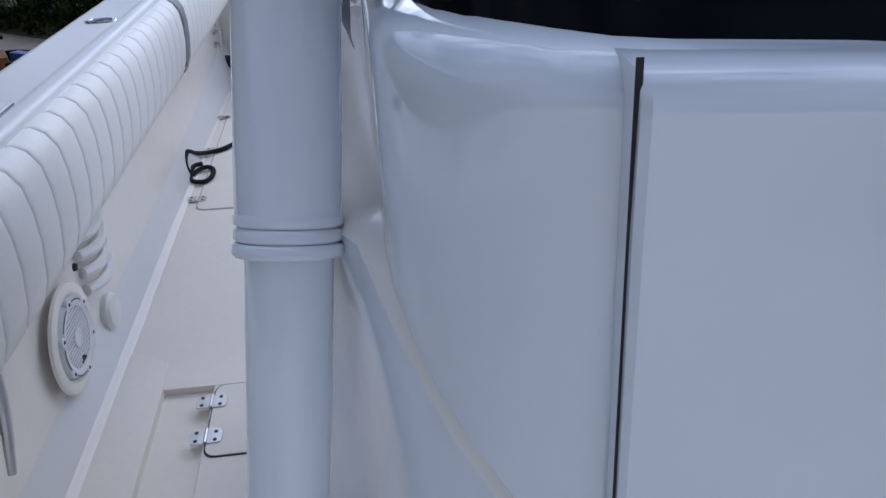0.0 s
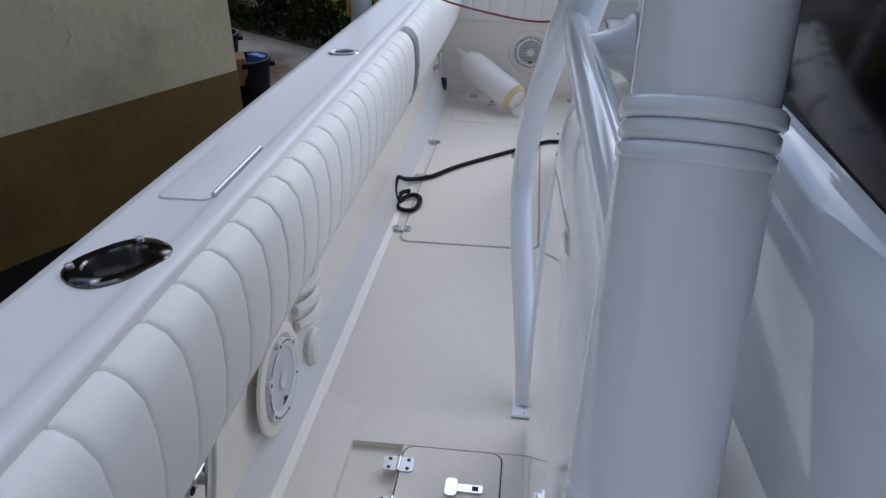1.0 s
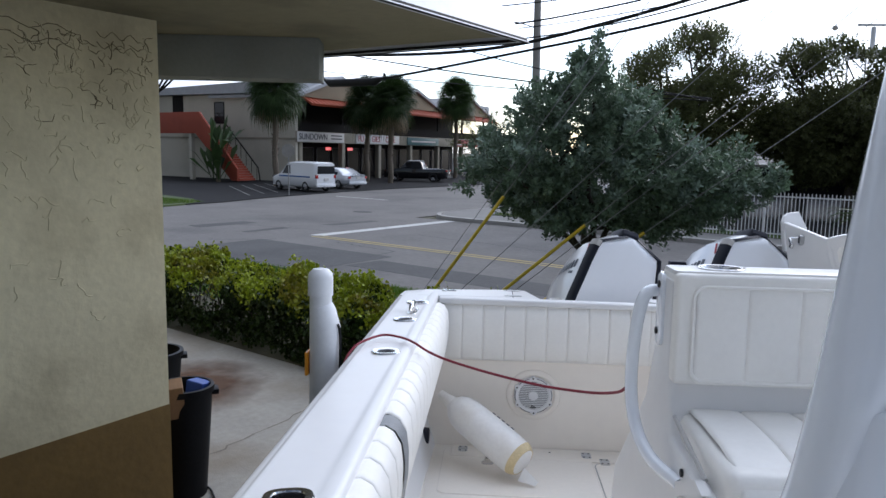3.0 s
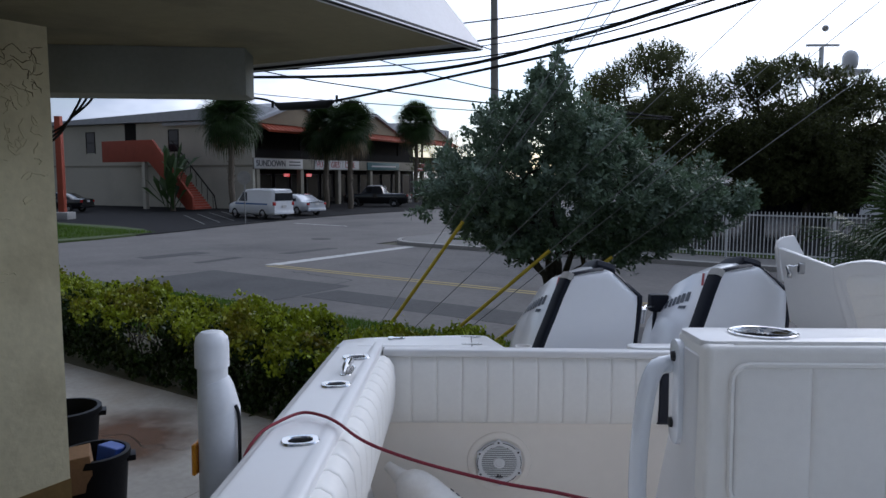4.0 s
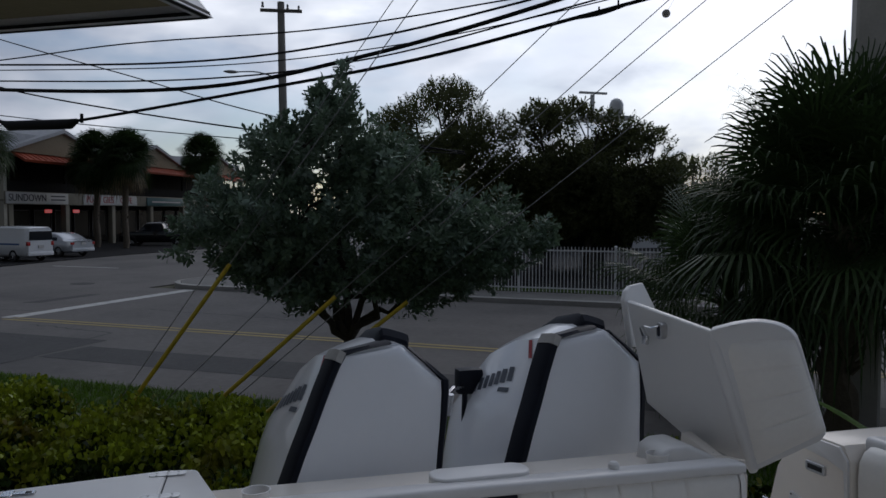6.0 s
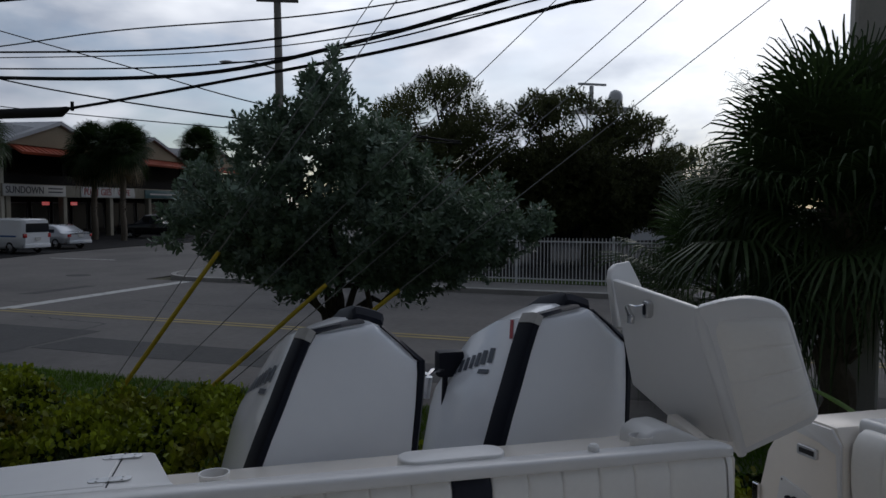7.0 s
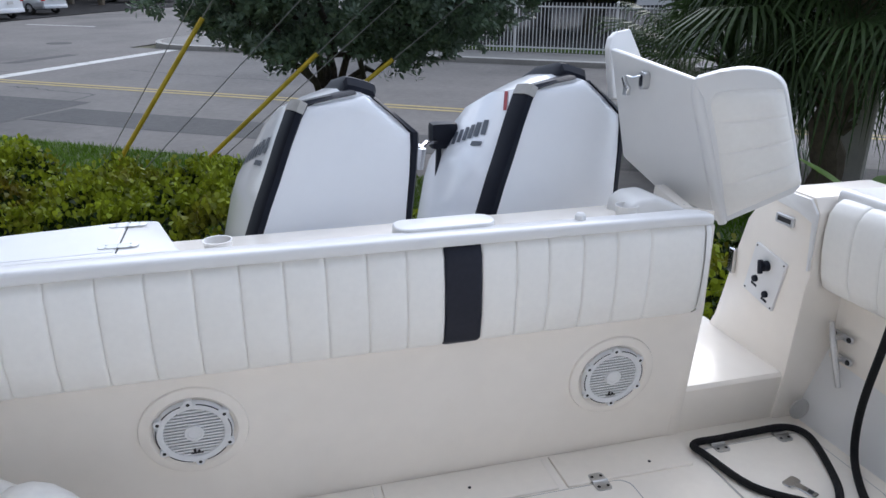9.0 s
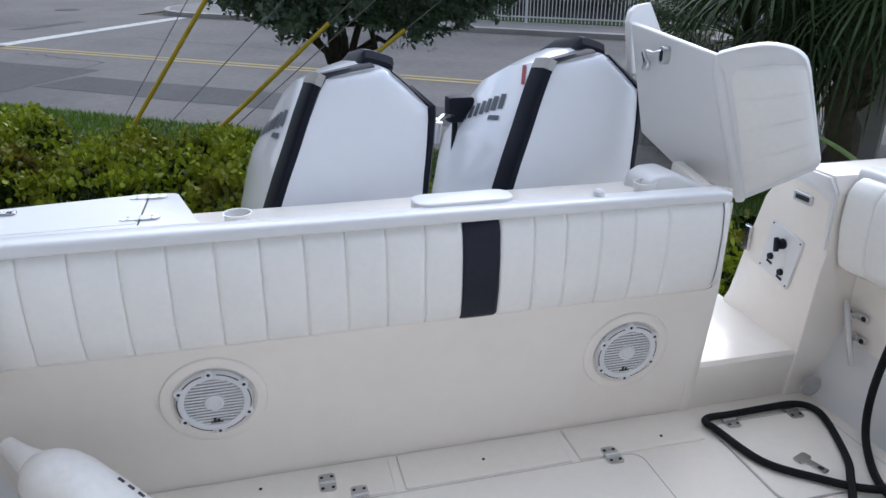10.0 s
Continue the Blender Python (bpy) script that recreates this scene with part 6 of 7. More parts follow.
# scuppers and courtesy lights
for x, y, z, t in ((-.574, -.10, .118, 90),):
    part("scupper", Shape().lathe([(.046, -.03), (.042, .006), (.034, .007), (.03, .002), (0, .001)], 20, Matrix.Translation((x, y - .03, z)) @ pose(0, 0, 0, 0, t, 0)), BLACKV if t > 0 else SEAM, boat)
part("scupper", Shape().lathe([(.040, -.002), (.040, .003), (.034, .004), (.033, .001), (0, .001)], 24, Matrix.Translation((2.052, -.001, .066)) @ pose(0, 0, 0, 90, 0, 0)), SEAM, boat, "round grey drain fitting")
part("toggle_light", Shape().lathe([(.012, 0), (.012, .01), (.006, .012), (0, .012)], 12, Matrix.Translation((-.597, -.42, .42)) @ pose(0, 0, 0, 0, 90, 0)), STEEL, boat)
# soft fabric pocket below the pad
pk = Shape()
for k in range(5):
    z = .50 - .055 * k
    pk.tube(smooth_path([(-.612, -3.42, z), (-.592, -3.36, z - .012), (-.588, -3.29, z - .016), (-.606, -3.21, z - .006)], 4), .017, 8)
part("pocket", pk, FENDER, boat, "gathered white fabric pocket on the liner wall")
part("courtesy_light", Shape().lathe([(.055, -.03), (.06, .0), (.05, .012), (.02, .016), (0, .016)], 16, Matrix.Translation((-.605, -3.30, .13)) @ pose(0, 0, 0, 0, 90, 0)), FENDER, boat, "yellowed round fitting")
part("screw_cap", Shape().lathe([(.012, 0), (.010, .008), (0, .01)], 10, Matrix.Translation((-.597, -3.5, .40)) @ pose(0, 0, 0, 0, 90, 0)), DARKGAP, boat)

# cap fittings
for x, y, k in ((.116, .10, .72), (1.352, .10, .66)):
    part("cup", Shape().lathe([(.045 * k, -.06), (.052 * k, .015), (.056 * k, .02), (.05 * k, .02), (.042 * k, -.05), (0, -.05)], 24, Matrix.Translation((x, y, .838))), GEL, boat, "white round cup holder")
part("cap_pad", Shape().prism(rounded(.590, .885, -.02, .085, .045, 6), "z", .80, .877, .008, 3), GEL, boat, "raised moulded pad on the transom cap")
part("cap_knob", Shape().lathe([(.016, 0), (.016, .02), (.01, .026), (0, .026)], 14, Matrix.Translation((1.135, -.02, .858))), GEL, boat)
part("engine_well", Shape().box(-.05, 1.46, .42, .50, .2, .62, .01, 1), GEL, boat)
part("bracket_deck", Shape().box(-.45, 2.0, .36, 1.0, -.12, .18, .03, 2), GEL, boat)
part("hump", Shape().prism([(1.345, .78), (1.357, .855), (1.395, .876), (1.455, .878), (1.55, .835), (1.60, .785), (1.60, .74)], "y", .08, .24, .018, 3), GEL, boat)
# door sill and starboard quarter
part("door_sill", Shape().prism([(.079, -.03), (.049, .178), (.060, .192), (.56, .192), (.56, -.03)], "x", 1.60, 2.02, .005, 2), LINER, boat, "white step-through sill of the transom door")
part("quarter", Shape().prism([(.065, -.03), (.040, .20), (.012, .52), (.0, .58), (.0, .80), (.03, .85), (.17, .853), (.25, .828), (.345, .69), (.39, .54), (.467, .255), (.50, .19), (.50, -.03)], "x", 2.0, 2.36, .012, 2), LINER, boat, "moulded quarter with switch panel")
part("quarter_rim", Shape().prism([(.238, .800), (.09, .785), (.022, .765), (.012, .60), (.004, .60), (.004, .80), (.04, .842), (.20, .844)], "x", 1.990, 2.002, .004, 2), GEL, boat)
v = part("vent", Shape().prism(rounded(.103, .193, .722, .757, .006, 2), "x", 1.992, 2.002, .002, 1), DULLSTEEL, boat, "small black slotted vent")
part("slot", Shape().box(1.990, 1.993, .116, .180, .732, .748), DARKGAP, v)
PANEL = Matrix.Translation((2.0, .205, .508)) @ pose(0, 0, 0, 90, 0, -90) @ pose(0, 0, 0, 0, 0, -12)
pn = part("switch_panel", Shape().prism(rounded(-.085, .085, -.10, .10, .006, 2), "z", .0, .010, .002, 1, PANEL), GEL, boat, "white battery switch panel with three black switches")
part("switch", Shape().lathe([(.02, .01), (.018, .03), (.0, .032)], 14, PANEL @ Matrix.Translation((0, .045, 0))).box(-.007, .007, -.026, .026, .03, .048, .003, 1, PANEL @ Matrix.Translation((0, .045, 0)) @ pose(0, 0, 0, 0, 0, 20)), NAVY, pn)
for a, b in ((-.035, -.03), (.035, -.055)):
    part("switch", Shape().lathe([(.013, .01), (.012, .02), (0, .021)], 12, PANEL @ Matrix.Translation((a, b, 0))), NAVY, pn)
    part("switch_label", Shape().box(a - .016, a + .016, b - .030, b - .020, .0104, .0108, 0, 1, PANEL), NAVY, pn)
for a in (-.075, .075):
    for b in (-.09, .09):
        part("screw", Shape().lathe([(.004, .01), (.003, .012), (0, .012)], 6, PANEL @ Matrix.Translation((a, b, 0))), DARKGAP, pn)
part("strike", Shape().box(1.985, 2.002, .375, .412, .455, .555, .004, 1), STEEL, boat, "steel door strike")

# transom door, swung up and open, with its cushion
door = thing("transom_door", (1.6, .3, .86), "white moulded transom door swung open with a padded cushion", "boat door", at=BOAT)


def plate(quad, thick, bevel=.012, cuts=0):
    q = [Vector(p) for p in quad]
    n = (q[1] - q[0]).cross(q[-1] - q[0]).normalized() * thick
    bm = bmesh.new()
    a = [bm.verts.new(p) for p in q]
    b = [bm.verts.new(p + n) for p in q]
    bm.faces.new(a)
    bm.faces.new(b[::-1])
    for i in range(len(q)):
        j = (i + 1) % len(q)
        bm.faces.new((a[i], b[i], b[j], a[j]))
    bmesh.ops.recalc_face_normals(bm, faces=bm.faces)
    return Shape().bm(bm, bevel, 3)


D_TL, D_TL2, D_F, D_FB = (1.517, .60, 1.300), (1.64, .68, 1.362), (1.578, .15, 1.232), (1.728, .13, .752)
D_BL, D_H = (1.516, .45, .93), (1.635, .33, .80)
part("panel", plate([D_TL, D_F, D_FB, D_H, D_BL], .035, .012), GEL, door)
part("return_flange", plate([D_TL, (1.535, .625, 1.335), (1.57, .65, 1.354), D_TL2, (1.70, .69, 1.262), (1.69, .68, 1.10), (1.525, .56, 1.12)], .022, .008), GEL, door)
C_TR, C_BR = (1.840, .05, 1.206), (1.955, .05, .873)
part("top_panel", plate(smooth_path([D_F, (1.63, .10, 1.255), (1.70, .075, 1.265), (1.775, .06, 1.252), (1.825, .052, 1.222), (1.85, .05, 1.175)], 3) + [Vector((1.95, .05, .885)), Vector((1.93, .052, .862)), Vector(D_FB)], .045, .008), GEL, door)
s = Shape()
rows = []
for i in range(97):
    t = i / 96
    a = Vector(D_F).lerp(Vector((1.75, .06, 1.25)), .10).lerp(Vector(D_FB).lerp(Vector(C_BR), .08), .04 + .92 * t)
    b = Vector((1.80, .055, 1.235)).lerp(Vector(C_TR), .6).lerp(Vector(C_BR), .04 + .9 * t)
    rows.append([a.lerp(b, k / 8) + Vector((-.25, -.95, .1)) * (.032 * (1 - (2 * k / 8 - 1) ** 6) * (1 - (2 * t - 1) ** 6) * (1 - .13 * math.exp(-((abs((t * 4.2 + .35) % 1 - .5)) / .035) ** 2)) + .002) for k in range(9)])
s.loft(rows, closed=False)
part("fold", Shape().tube([Vector(D_F).lerp(Vector(D_FB), k / 8) + Vector((.010, .010, 0)) for k in range(9)], [.010] + [.022] * 7 + [.014], 14), GEL, door, "rounded fold of the door moulding", smooth=60)
part("cushion", s, VINYL, door, "white padded vinyl cushion", smooth=70)
m = Matrix.Translation((1.533, .377, 1.206)) @ pose(0, 0, 0, 0, -90, 0)
lt = part("latch", Shape().prism(rounded(-.030, .030, -.018, .018, .016, 5), "z", -.02, .008, .002, 1, m), DULLSTEEL, door, "chrome slam latch")
part("keyhole", Shape().prism(rounded(-.020, .020, -.010, .010, .009, 4), "z", .0, .0095, .001, 1, m), NAVY, lt)
part("lever", Shape().tube([(1.525, .377, 1.222), (1.518, .415, 1.212), (1.510, .448, 1.215)], .004, 6), STEEL, lt)
part("catch", Shape().prism([(.43, 1.150), (.46, 1.150), (.455, 1.175), (.475, 1.205), (.465, 1.215), (.445, 1.19), (.425, 1.178)], "x", 1.503, 1.518, .002, 1), STEEL, door, "chrome catch bracket")
part("hinge", Shape().tube([(1.572, .345, .806), (1.585, .14, .820)], .010, 8).box(1.575, 1.64, .145, .34, .808, .814, .001), STEEL, door, "long stainless hinge")

# ---- outboard motors ----


def outboard(at):
    """Axes: x across, y aft, z up; the front of the cowling faces -y."""
    o = thing("outboard_motor", (0, 0, 0), "white outboard motor with black cowling straps, trimmed and steered over", "outboard motor", "outboard motors on the transom", at=at)
    rows, profs = [], []
    # y, half width low, half width at the belly, shoulder half width and height, top half width and height
    for y, wl_, wf, ws, zs, wt, zt in ((-.035, .268, .236, .182, .450, .030, .530), (.06, .274, .262, .198, .455, .050, .552), (.22, .280, .282, .212, .448, .070, .552), (.42, .275, .282, .210, .400, .080, .510), (.58, .25, .258, .185, .33, .075, .435), (.70, .20, .21, .14, .25, .05, .34)):
        pr = [(wl_, -.32), (wf, .10), (wf * .97, .18), (ws, zs), (wt + (ws - wt) * .5, zs + (zt - zs) * .54), (wt, zt), (0, zt + .004)]
        profs.append((y, pr))
        rows.append([Vector((a, y, z)) for a, z in pr] + [Vector((-a, y, z)) for a, z in pr[-2::-1]])

    def skin(y, z, out=.0035):
        """Half width of the cowling at y, z, a little proud."""
        ys = [q for q, _ in profs]
        i = max(k for k in range(len(ys) - 1) if ys[k] <= y)
        t = (y - ys[i]) / (ys[i + 1] - ys[i])
        pr = [(p[0] + (q[0] - p[0]) * t, p[1] + (q[1] - p[1]) * t) for p, q in zip(profs[i][1], profs[i + 1][1])]
        for p, q in zip(pr, pr[1:]):
            if p[1] <= z <= q[1]:
                return p[0] + (q[0] - p[0]) * (z - p[1]) / (q[1] - p[1]) + out
        return pr[-1][0] + out

    part("cowling", Shape().loft(rows), COWL, o, smooth=22)
    edge = [(-.32, .274), (-.11, .257), (.10, .236), (.28, .214), (.40, .196), (.445, .187), (.470, .148), (.492, .104), (.510, .064), (.524, .032), (.530, .004)]
    part("front_panel", Shape().loft([[Vector((w * u, -.052 - (.020 * (1 - u * u) + .012 * max(0, 1 - (z / .52) ** 2)) * min(1, w / .1), z - .010 * u * u * (w < .17))) for u in [k / 8 - 1 for k in range(17)]] for z, w in edge], closed=False), COWL, o, "convex white front panel", smooth=50)
    part("panel_core", Shape().prism([(w * .98, z) for z, w in edge] + [(-w * .98, z) for z, w in edge[::-1]], "y", -.050, -.02), COWL, o)
    for s in (1, -1):
        st = Shape()
        st.loft([[Vector((s * a, -.066, z)), Vector((s * (a + .017), -.063, z + .005)), Vector((s * (a + .027), -.048, z + .008)), Vector((s * (a + .036), .018, z + .010)), Vector((s * (a - .01), .018, z - .01)), Vector((s * (a - .01), -.05, z - .01))] for a, z in ((.273, -.32), (.256, -.11), (.235, .10), (.222, .20), (.209, .32), (.196, .41), (.186, .450))])
        part("strap", st, NAVY, o, "black strap on the cowling edge", smooth=40)
        tp_ = [[Vector((s * a, y1, z)) for a, y1, z in r] for r in ([(.186, -.064, .450), (.206, -.058, .456), (.217, .0, .454), (.178, .0, .440)], [(.103, -.061, .493), (.108, -.050, .503), (.112, .0, .508), (.094, .0, .485)], [(.030, -.060, .527), (.036, -.045, .537), (.038, .03, .546), (.025, .03, .515)])]
        part("strap", Shape().loft(tp_[:2]), NAVY, o)
        if s < 0:
            part("strap_badge", Shape().loft([[Vector((s * a, y1, z)) for a, y1, z in r] for r in ([(.192, -.0690, .418), (.214, -.0665, .423), (.225, -.050, .426), (.234, .014, .428), (.19, .014, .41)], [(.184, -.0685, .455), (.206, -.0625, .461), (.217, -.048, .463), (.223, .014, .463), (.18, .014, .445)])]), SEAM, o, "pale grey plate on the strap")
        part("strap", Shape().loft(tp_[1:]), NAVY, o)
        def sheet(y0, y1, za, zb, slant=0.0):
            q = [(y0, za), (y1, za), (y1 + slant, (za + zb) / 2), (y1 + 2 * slant, zb), (y0 + 2 * slant, zb), (y0 + slant, (za + zb) / 2)]
            q = [(s * skin(y, z), y, z + .002) for y, z in q]
            return Shape().add(q, [(0, 1, 2, 5), (5, 2, 3, 4)] if s > 0 else [(5, 2, 1, 0), (4, 3, 2, 5)])
        for k in range(8):
            y0 = .135 + .042 * k
            part("lettering", sheet(y0, y0 + .033, .276 - .008 * k, .334 - .009 * k, .006), LETTER, o, smooth=0)
        part("lettering", sheet(.135, .205, .232, .250), LETTER, o, smooth=0)
        part("flash", sheet(.060, .082, .37, .445, .020), SIGNRED, o, "red flash on the shoulder", smooth=0)
    part("top_handle", Shape().loft([[Vector((a * w, y, .52 + (z - .52) * k)) for a, z in ((-.066, .53), (-.063, .570), (-.054, .588), (-.03, .592), (.03, .592), (.054, .588), (.063, .570), (.066, .53))] for y, w, k in ((.01, .85, .55), (.025, .95, .92), (.05, 1, 1), (.20, 1, .96), (.30, .95, .5))]), NAVY, o, "black top handle of the cowling", smooth=25)
    part("midsection", Shape().prism([(-.12, -1.3), (.12, -1.3), (.16, -.3), (-.16, -.3)], "y", .1, .5, .03, 2), COWL, o)
    return o


outboard(BOAT @ Matrix.Translation((.452, .47, .668)) @ pose(0, 0, 0, -10, 17.5, 7))
outboard(BOAT @ Matrix.Translation((1.245, .49, .688)) @ pose(0, 0, 0, -10, 17, 7))
solo("engine_bracket", Shape().tube([(.80, .90, .60), (.82, .84, .80), (.838, .78, .95)], .013, 10).tube([(.836, .79, .92), (.89, .86, .94), (.97, .93, .93)], .010, 10).tube([(.84, .77, .86), (.85, .76, .94)], .016, 10), STEEL, "polished bracket and hose fittings between the motors", "engine bracket", at=BOAT)
ln = solo("engine_linkage", Shape().box(.925, 1.035, .90, .98, .90, 1.005, .018, 2).tube([(.93, .86, .68), (.96, .93, .92)], .012, 8), NAVY, "black steering link between the motors", "steering link", at=BOAT)

# ---- helm console ----
con = thing("helm_console", (.8, -4.6, -.06), "glossy white helm console with a side door and tinted windshield", "boat console", at=BOAT)


def console_outline(inset):
    x0, yf, ya = .168 + inset, -4.975 + inset * .6, -3.58 - inset * 1.2
    r = .165
    p = [(x0 + .69, yf - .055), (x0 + .40, yf - .034), (x0 + r + .06, yf - .006)]
    p += [(x0 + r - r * math.sin(q), yf + r - r * math.cos(q)) for q in (math.pi / 2 * k / 8 for k in range(9))]
    p += [(x0 + .008, -4.5), (x0 + .014, -4.2), (x0 + .02, -3.9)]
    p += [(x0 + .025 + .09 * (1 - math.cos(q)), ya - .10 + .10 * math.sin(q)) for q in (math.pi / 2 * k / 6 for k in range(7))]
    p += [(x0 + .60, ya)]
    return p + [(1.72 - a, b) for a, b in p[::-1]]


body = [[Vector((a, b, min(z, 1.283 - .005 * min(1, max(0, (a - .25) / .08)) - .014 * min(1, max(0, (a - .333) / .4))) if b < -4.7 else z)) for a, b in console_outline(i)] for z, i in ((-.055, .10), (.05, .09), (.35, .058), (.70, .025), (1.0, .006), (1.18, .002), (1.245, .0012), (1.250, .0012), (1.262, .004), (1.274, .014), (1.283, .035))]
part("shell", Shape().loft(body), CONSOLE, con, smooth=40)
# flared lower body with a ledge, on both sides
def flare(side):
    sx = (lambda x: x) if side < 0 else (lambda x: 1.72 - x)
    prof = ((0, .056, -3.43), (.2, .050, -3.46), (.4, .046, -3.50), (.6, .048, -3.555), (.75, .056, -3.59), (.88, .068, -3.62), (.97, .082, -3.63), (1, .100, -3.645))
    rings = []
    for f, sd, a in prof:
        i = .055 * (1 - f)
        pts = [(.50, a + .03, 1.05), (sd + .10, a + .03, 1.05), (sd + .04, a + .022, 1.05), (sd + .012, a + .004, 1.05), (sd + .002, a - .03, 1.05), (sd, a - .09, 1.05), (sd, -4.10, 1.05), (sd, -4.35, 1.05), (sd + .002, -4.50, 1.05), (sd + .014, -4.64, 1.055)]
        pts += [(x + i * .5, y + i * .6, z) for x, y, z in ((.126, -4.72, 1.07), (.150, -4.80, 1.09), (.172, -4.865, 1.05), (.208, -4.921, .985), (.268, -4.962, .90), (.33, -4.974, .80), (.40, -4.960, .64))]
        rings.append([Vector((sx(x), y, -.055 + (z + .055) * f)) for x, y, z in pts])
    part("lower_body", Shape().loft(rings, closed=False), CONSOLE, con, "flared lower side of the console", smooth=60)
    top = rings[-1]
    inner = [Vector((sx(max(sx(p.x), .24)), max(p.y, -4.80), p.z + .035)) for p in top[:11]] + [p + Vector((side * -.03, .03, .01)) for p in top[11:]]
    part("side_ledge", Shape().loft([top, [a.lerp(b, .12) + Vector((0, 0, .006)) for a, b in zip(top, inner)], inner], closed=False), LINER, con, "cream ledge along the console side", smooth=60)


flare(-1)
flare(1)
# front door stands slightly proud behind a dark gap
part("door_gap", Shape().add([(.343, -4.93, .30), (.350, -4.93, .30), (.3185, -4.984, .95), (.313, -4.984, .95), (.2938, -4.9886, 1.2815), (.2894, -4.9886, 1.2815)], [(0, 1, 2, 3), (3, 2, 4, 5)]), DARKGAP, con, smooth=0)
part("front_door", Shape().loft([[Vector((x, y, z - (.014 * (x - .3) if z > 1.1 else 0))) for x, y, z in ((.3535 - d, -4.89 - e, z), (.3535 - d, -4.925 - e, z), (.358 - d, -4.930 - e, z), (.60 - d, -4.957 - e, z), (.86, -4.972 - e, z), (1.30, -4.95 - e, z), (1.30, -4.89 - e, z))] for z, d, e in ((.12, .007, 0), (.35, .011, .018), (.70, .026, .050), (.95, .038, .062), (1.18, .055, .066), (1.252, .0592, .0658), (1.258, .0595, .0656), (1.268, .060, .062), (1.274, .060, .054), (1.2765, .060, .03))]), CONSOLE, con, "glossy white console front door", smooth=40)
# tinted windshield
ws = Shape()
rim = console_outline(.028)[:-1]
low = [Vector((a, b, 1.250)) for a, b in rim]
mid_c = Vector((.86, -4.3, 0))
for p in low:
    p.y = min(p.y, -3.60)
ws.loft([[p, p.lerp(Vector((mid_c.x, mid_c.y, p.z)), .05) + lift, p.lerp(Vector((mid_c.x, mid_c.y, p.z)), .065) + lift, p.lerp(Vector((mid_c.x, mid_c.y, p.z)), .02)] for p, lift in ((p, Vector((.06 * min(1, max(0, (p.y + 4.8) / .6)), .18 - .60 * (p.y + 4.97) / 1.37, .55))) for p in low[:20])])
part("windshield", ws, SMOKE, con, "dark tinted acrylic windshield")
for y in (-4.25, -3.80):
    part("windshield_bolt", Shape().lathe([(.016, 0), (.016, .006), (0, .009)], 12, Matrix.Translation((.232, y - .05, 1.34)) @ pose(0, 0, 0, 0, -90, 0)), DARKGAP, con)
part("grab_knob", Shape().lathe([(.05, 0), (.055, .03), (.04, .06), (0, .07)], 18, Matrix.Translation((.285, -3.575, 1.165)) @ pose(0, 0, 0, -75, 0, 0)), NAVY, con, "round black knob")
part("clear_wrap", Shape().loft([[Vector((.165 + .01 * math.sin(k * 1.7 + j), -4.30 + .045 * j, 1.27 - .035 * k - .01 * math.cos(j * 2 + k))) for j in range(5)] for k in range(5)], closed=False), PLASTICW, con, "scrap of protective film")

# ---- T-top frame: painted aluminium tubes ----
tt = thing("t_top_frame", (.1, -4.0, -.06), "white painted aluminium T-top frame of welded tubes", "boat frame", at=BOAT)
LEG = [Vector((.01, -4.87, -.003)), Vector((.058, -4.82, .75)), Vector((.078, -4.79, .93)), Vector((.091, -4.75, 1.062)), Vector((.101, -4.702, 1.185)), Vector((.112, -4.648, 1.311)), Vector((.135, -4.52, 1.9)), Vector((.16, -4.40, 2.45))]
part("leg", Shape().tube(LEG, [.039] * 5 + [.044] * 3, 28), PIPE, tt, "thick white front leg", smooth=60)
a, b = LEG[3].lerp(LEG[4], .22), LEG[4].lerp(LEG[5], .82)
up = (b - a).normalized()
part("sleeve", Shape().tube([a, LEG[4], b], .0465, 28), PIPE, tt, "larger sleeve round the leg", smooth=60)
for o, w in ((a, -1), (b, 1)):
    for k, (d, r) in enumerate(((0, .0478), (.013, .0478), (.026, .0495))):
        c = o + up * d * w
        part("collar_ring", Shape().tube([c - up * .0062, c - up * .0035, c + up * .0035, c + up * .0062], [r - .0026, r, r, r - .0026], 28), PIPE, tt, smooth=60)
leg2 = smooth_path([(.062, -3.335, -.0), (.045, -3.22, .16), (.012, -2.98, .40), (.006, -2.86, .56), (.028, -2.95, .80), (.070, -3.12, 1.02), (.102, -3.19, 1.15), (.127, -3.20, 1.275), (.160, -3.178, 1.425), (.203, -3.148, 1.62), (.33, -3.06, 2.2), (.396, -3.015, 2.5)], 5)
part("leg", Shape().tube(leg2, [.036 + .003 * min(1, max(0, k / (len(leg2) - 1) - .3) / .2) for k in range(len(leg2))], 20), PIPE, tt, "bowed white aft leg", smooth=60)
part("collar", Shape().tube([Vector((.120, -3.235, 1.08)), Vector((.140, -3.222, 1.18)), Vector((.166, -3.206, 1.275)), Vector((.168, -3.205, 1.283)), Vector((.1685, -3.2045, 1.285))], [.040, .0470, .0490, .0475, .042], 24), PIPE, tt, smooth=60)
part("upright", Shape().tube([Vector((.160, -3.210, 1.24)), Vector((.240, -3.156, 1.60)), Vector((.372, -3.066, 2.2)), Vector((.438, -3.02, 2.5))], .0425, 24), PIPE, tt, "white upright tube", smooth=60)
part("brace", Shape().tube([(.110, -3.225, 1.112), (.10, -3.7, 1.145), (.10, -4.2, 1.168), (.100, -4.69, 1.185)], .030, 20), PIPE, tt, "horizontal brace tube", smooth=60)
part("foot_plate", Shape().box(.015, .11, -3.40, -3.30, -.002, .008, .003, 1), PIPE, tt)
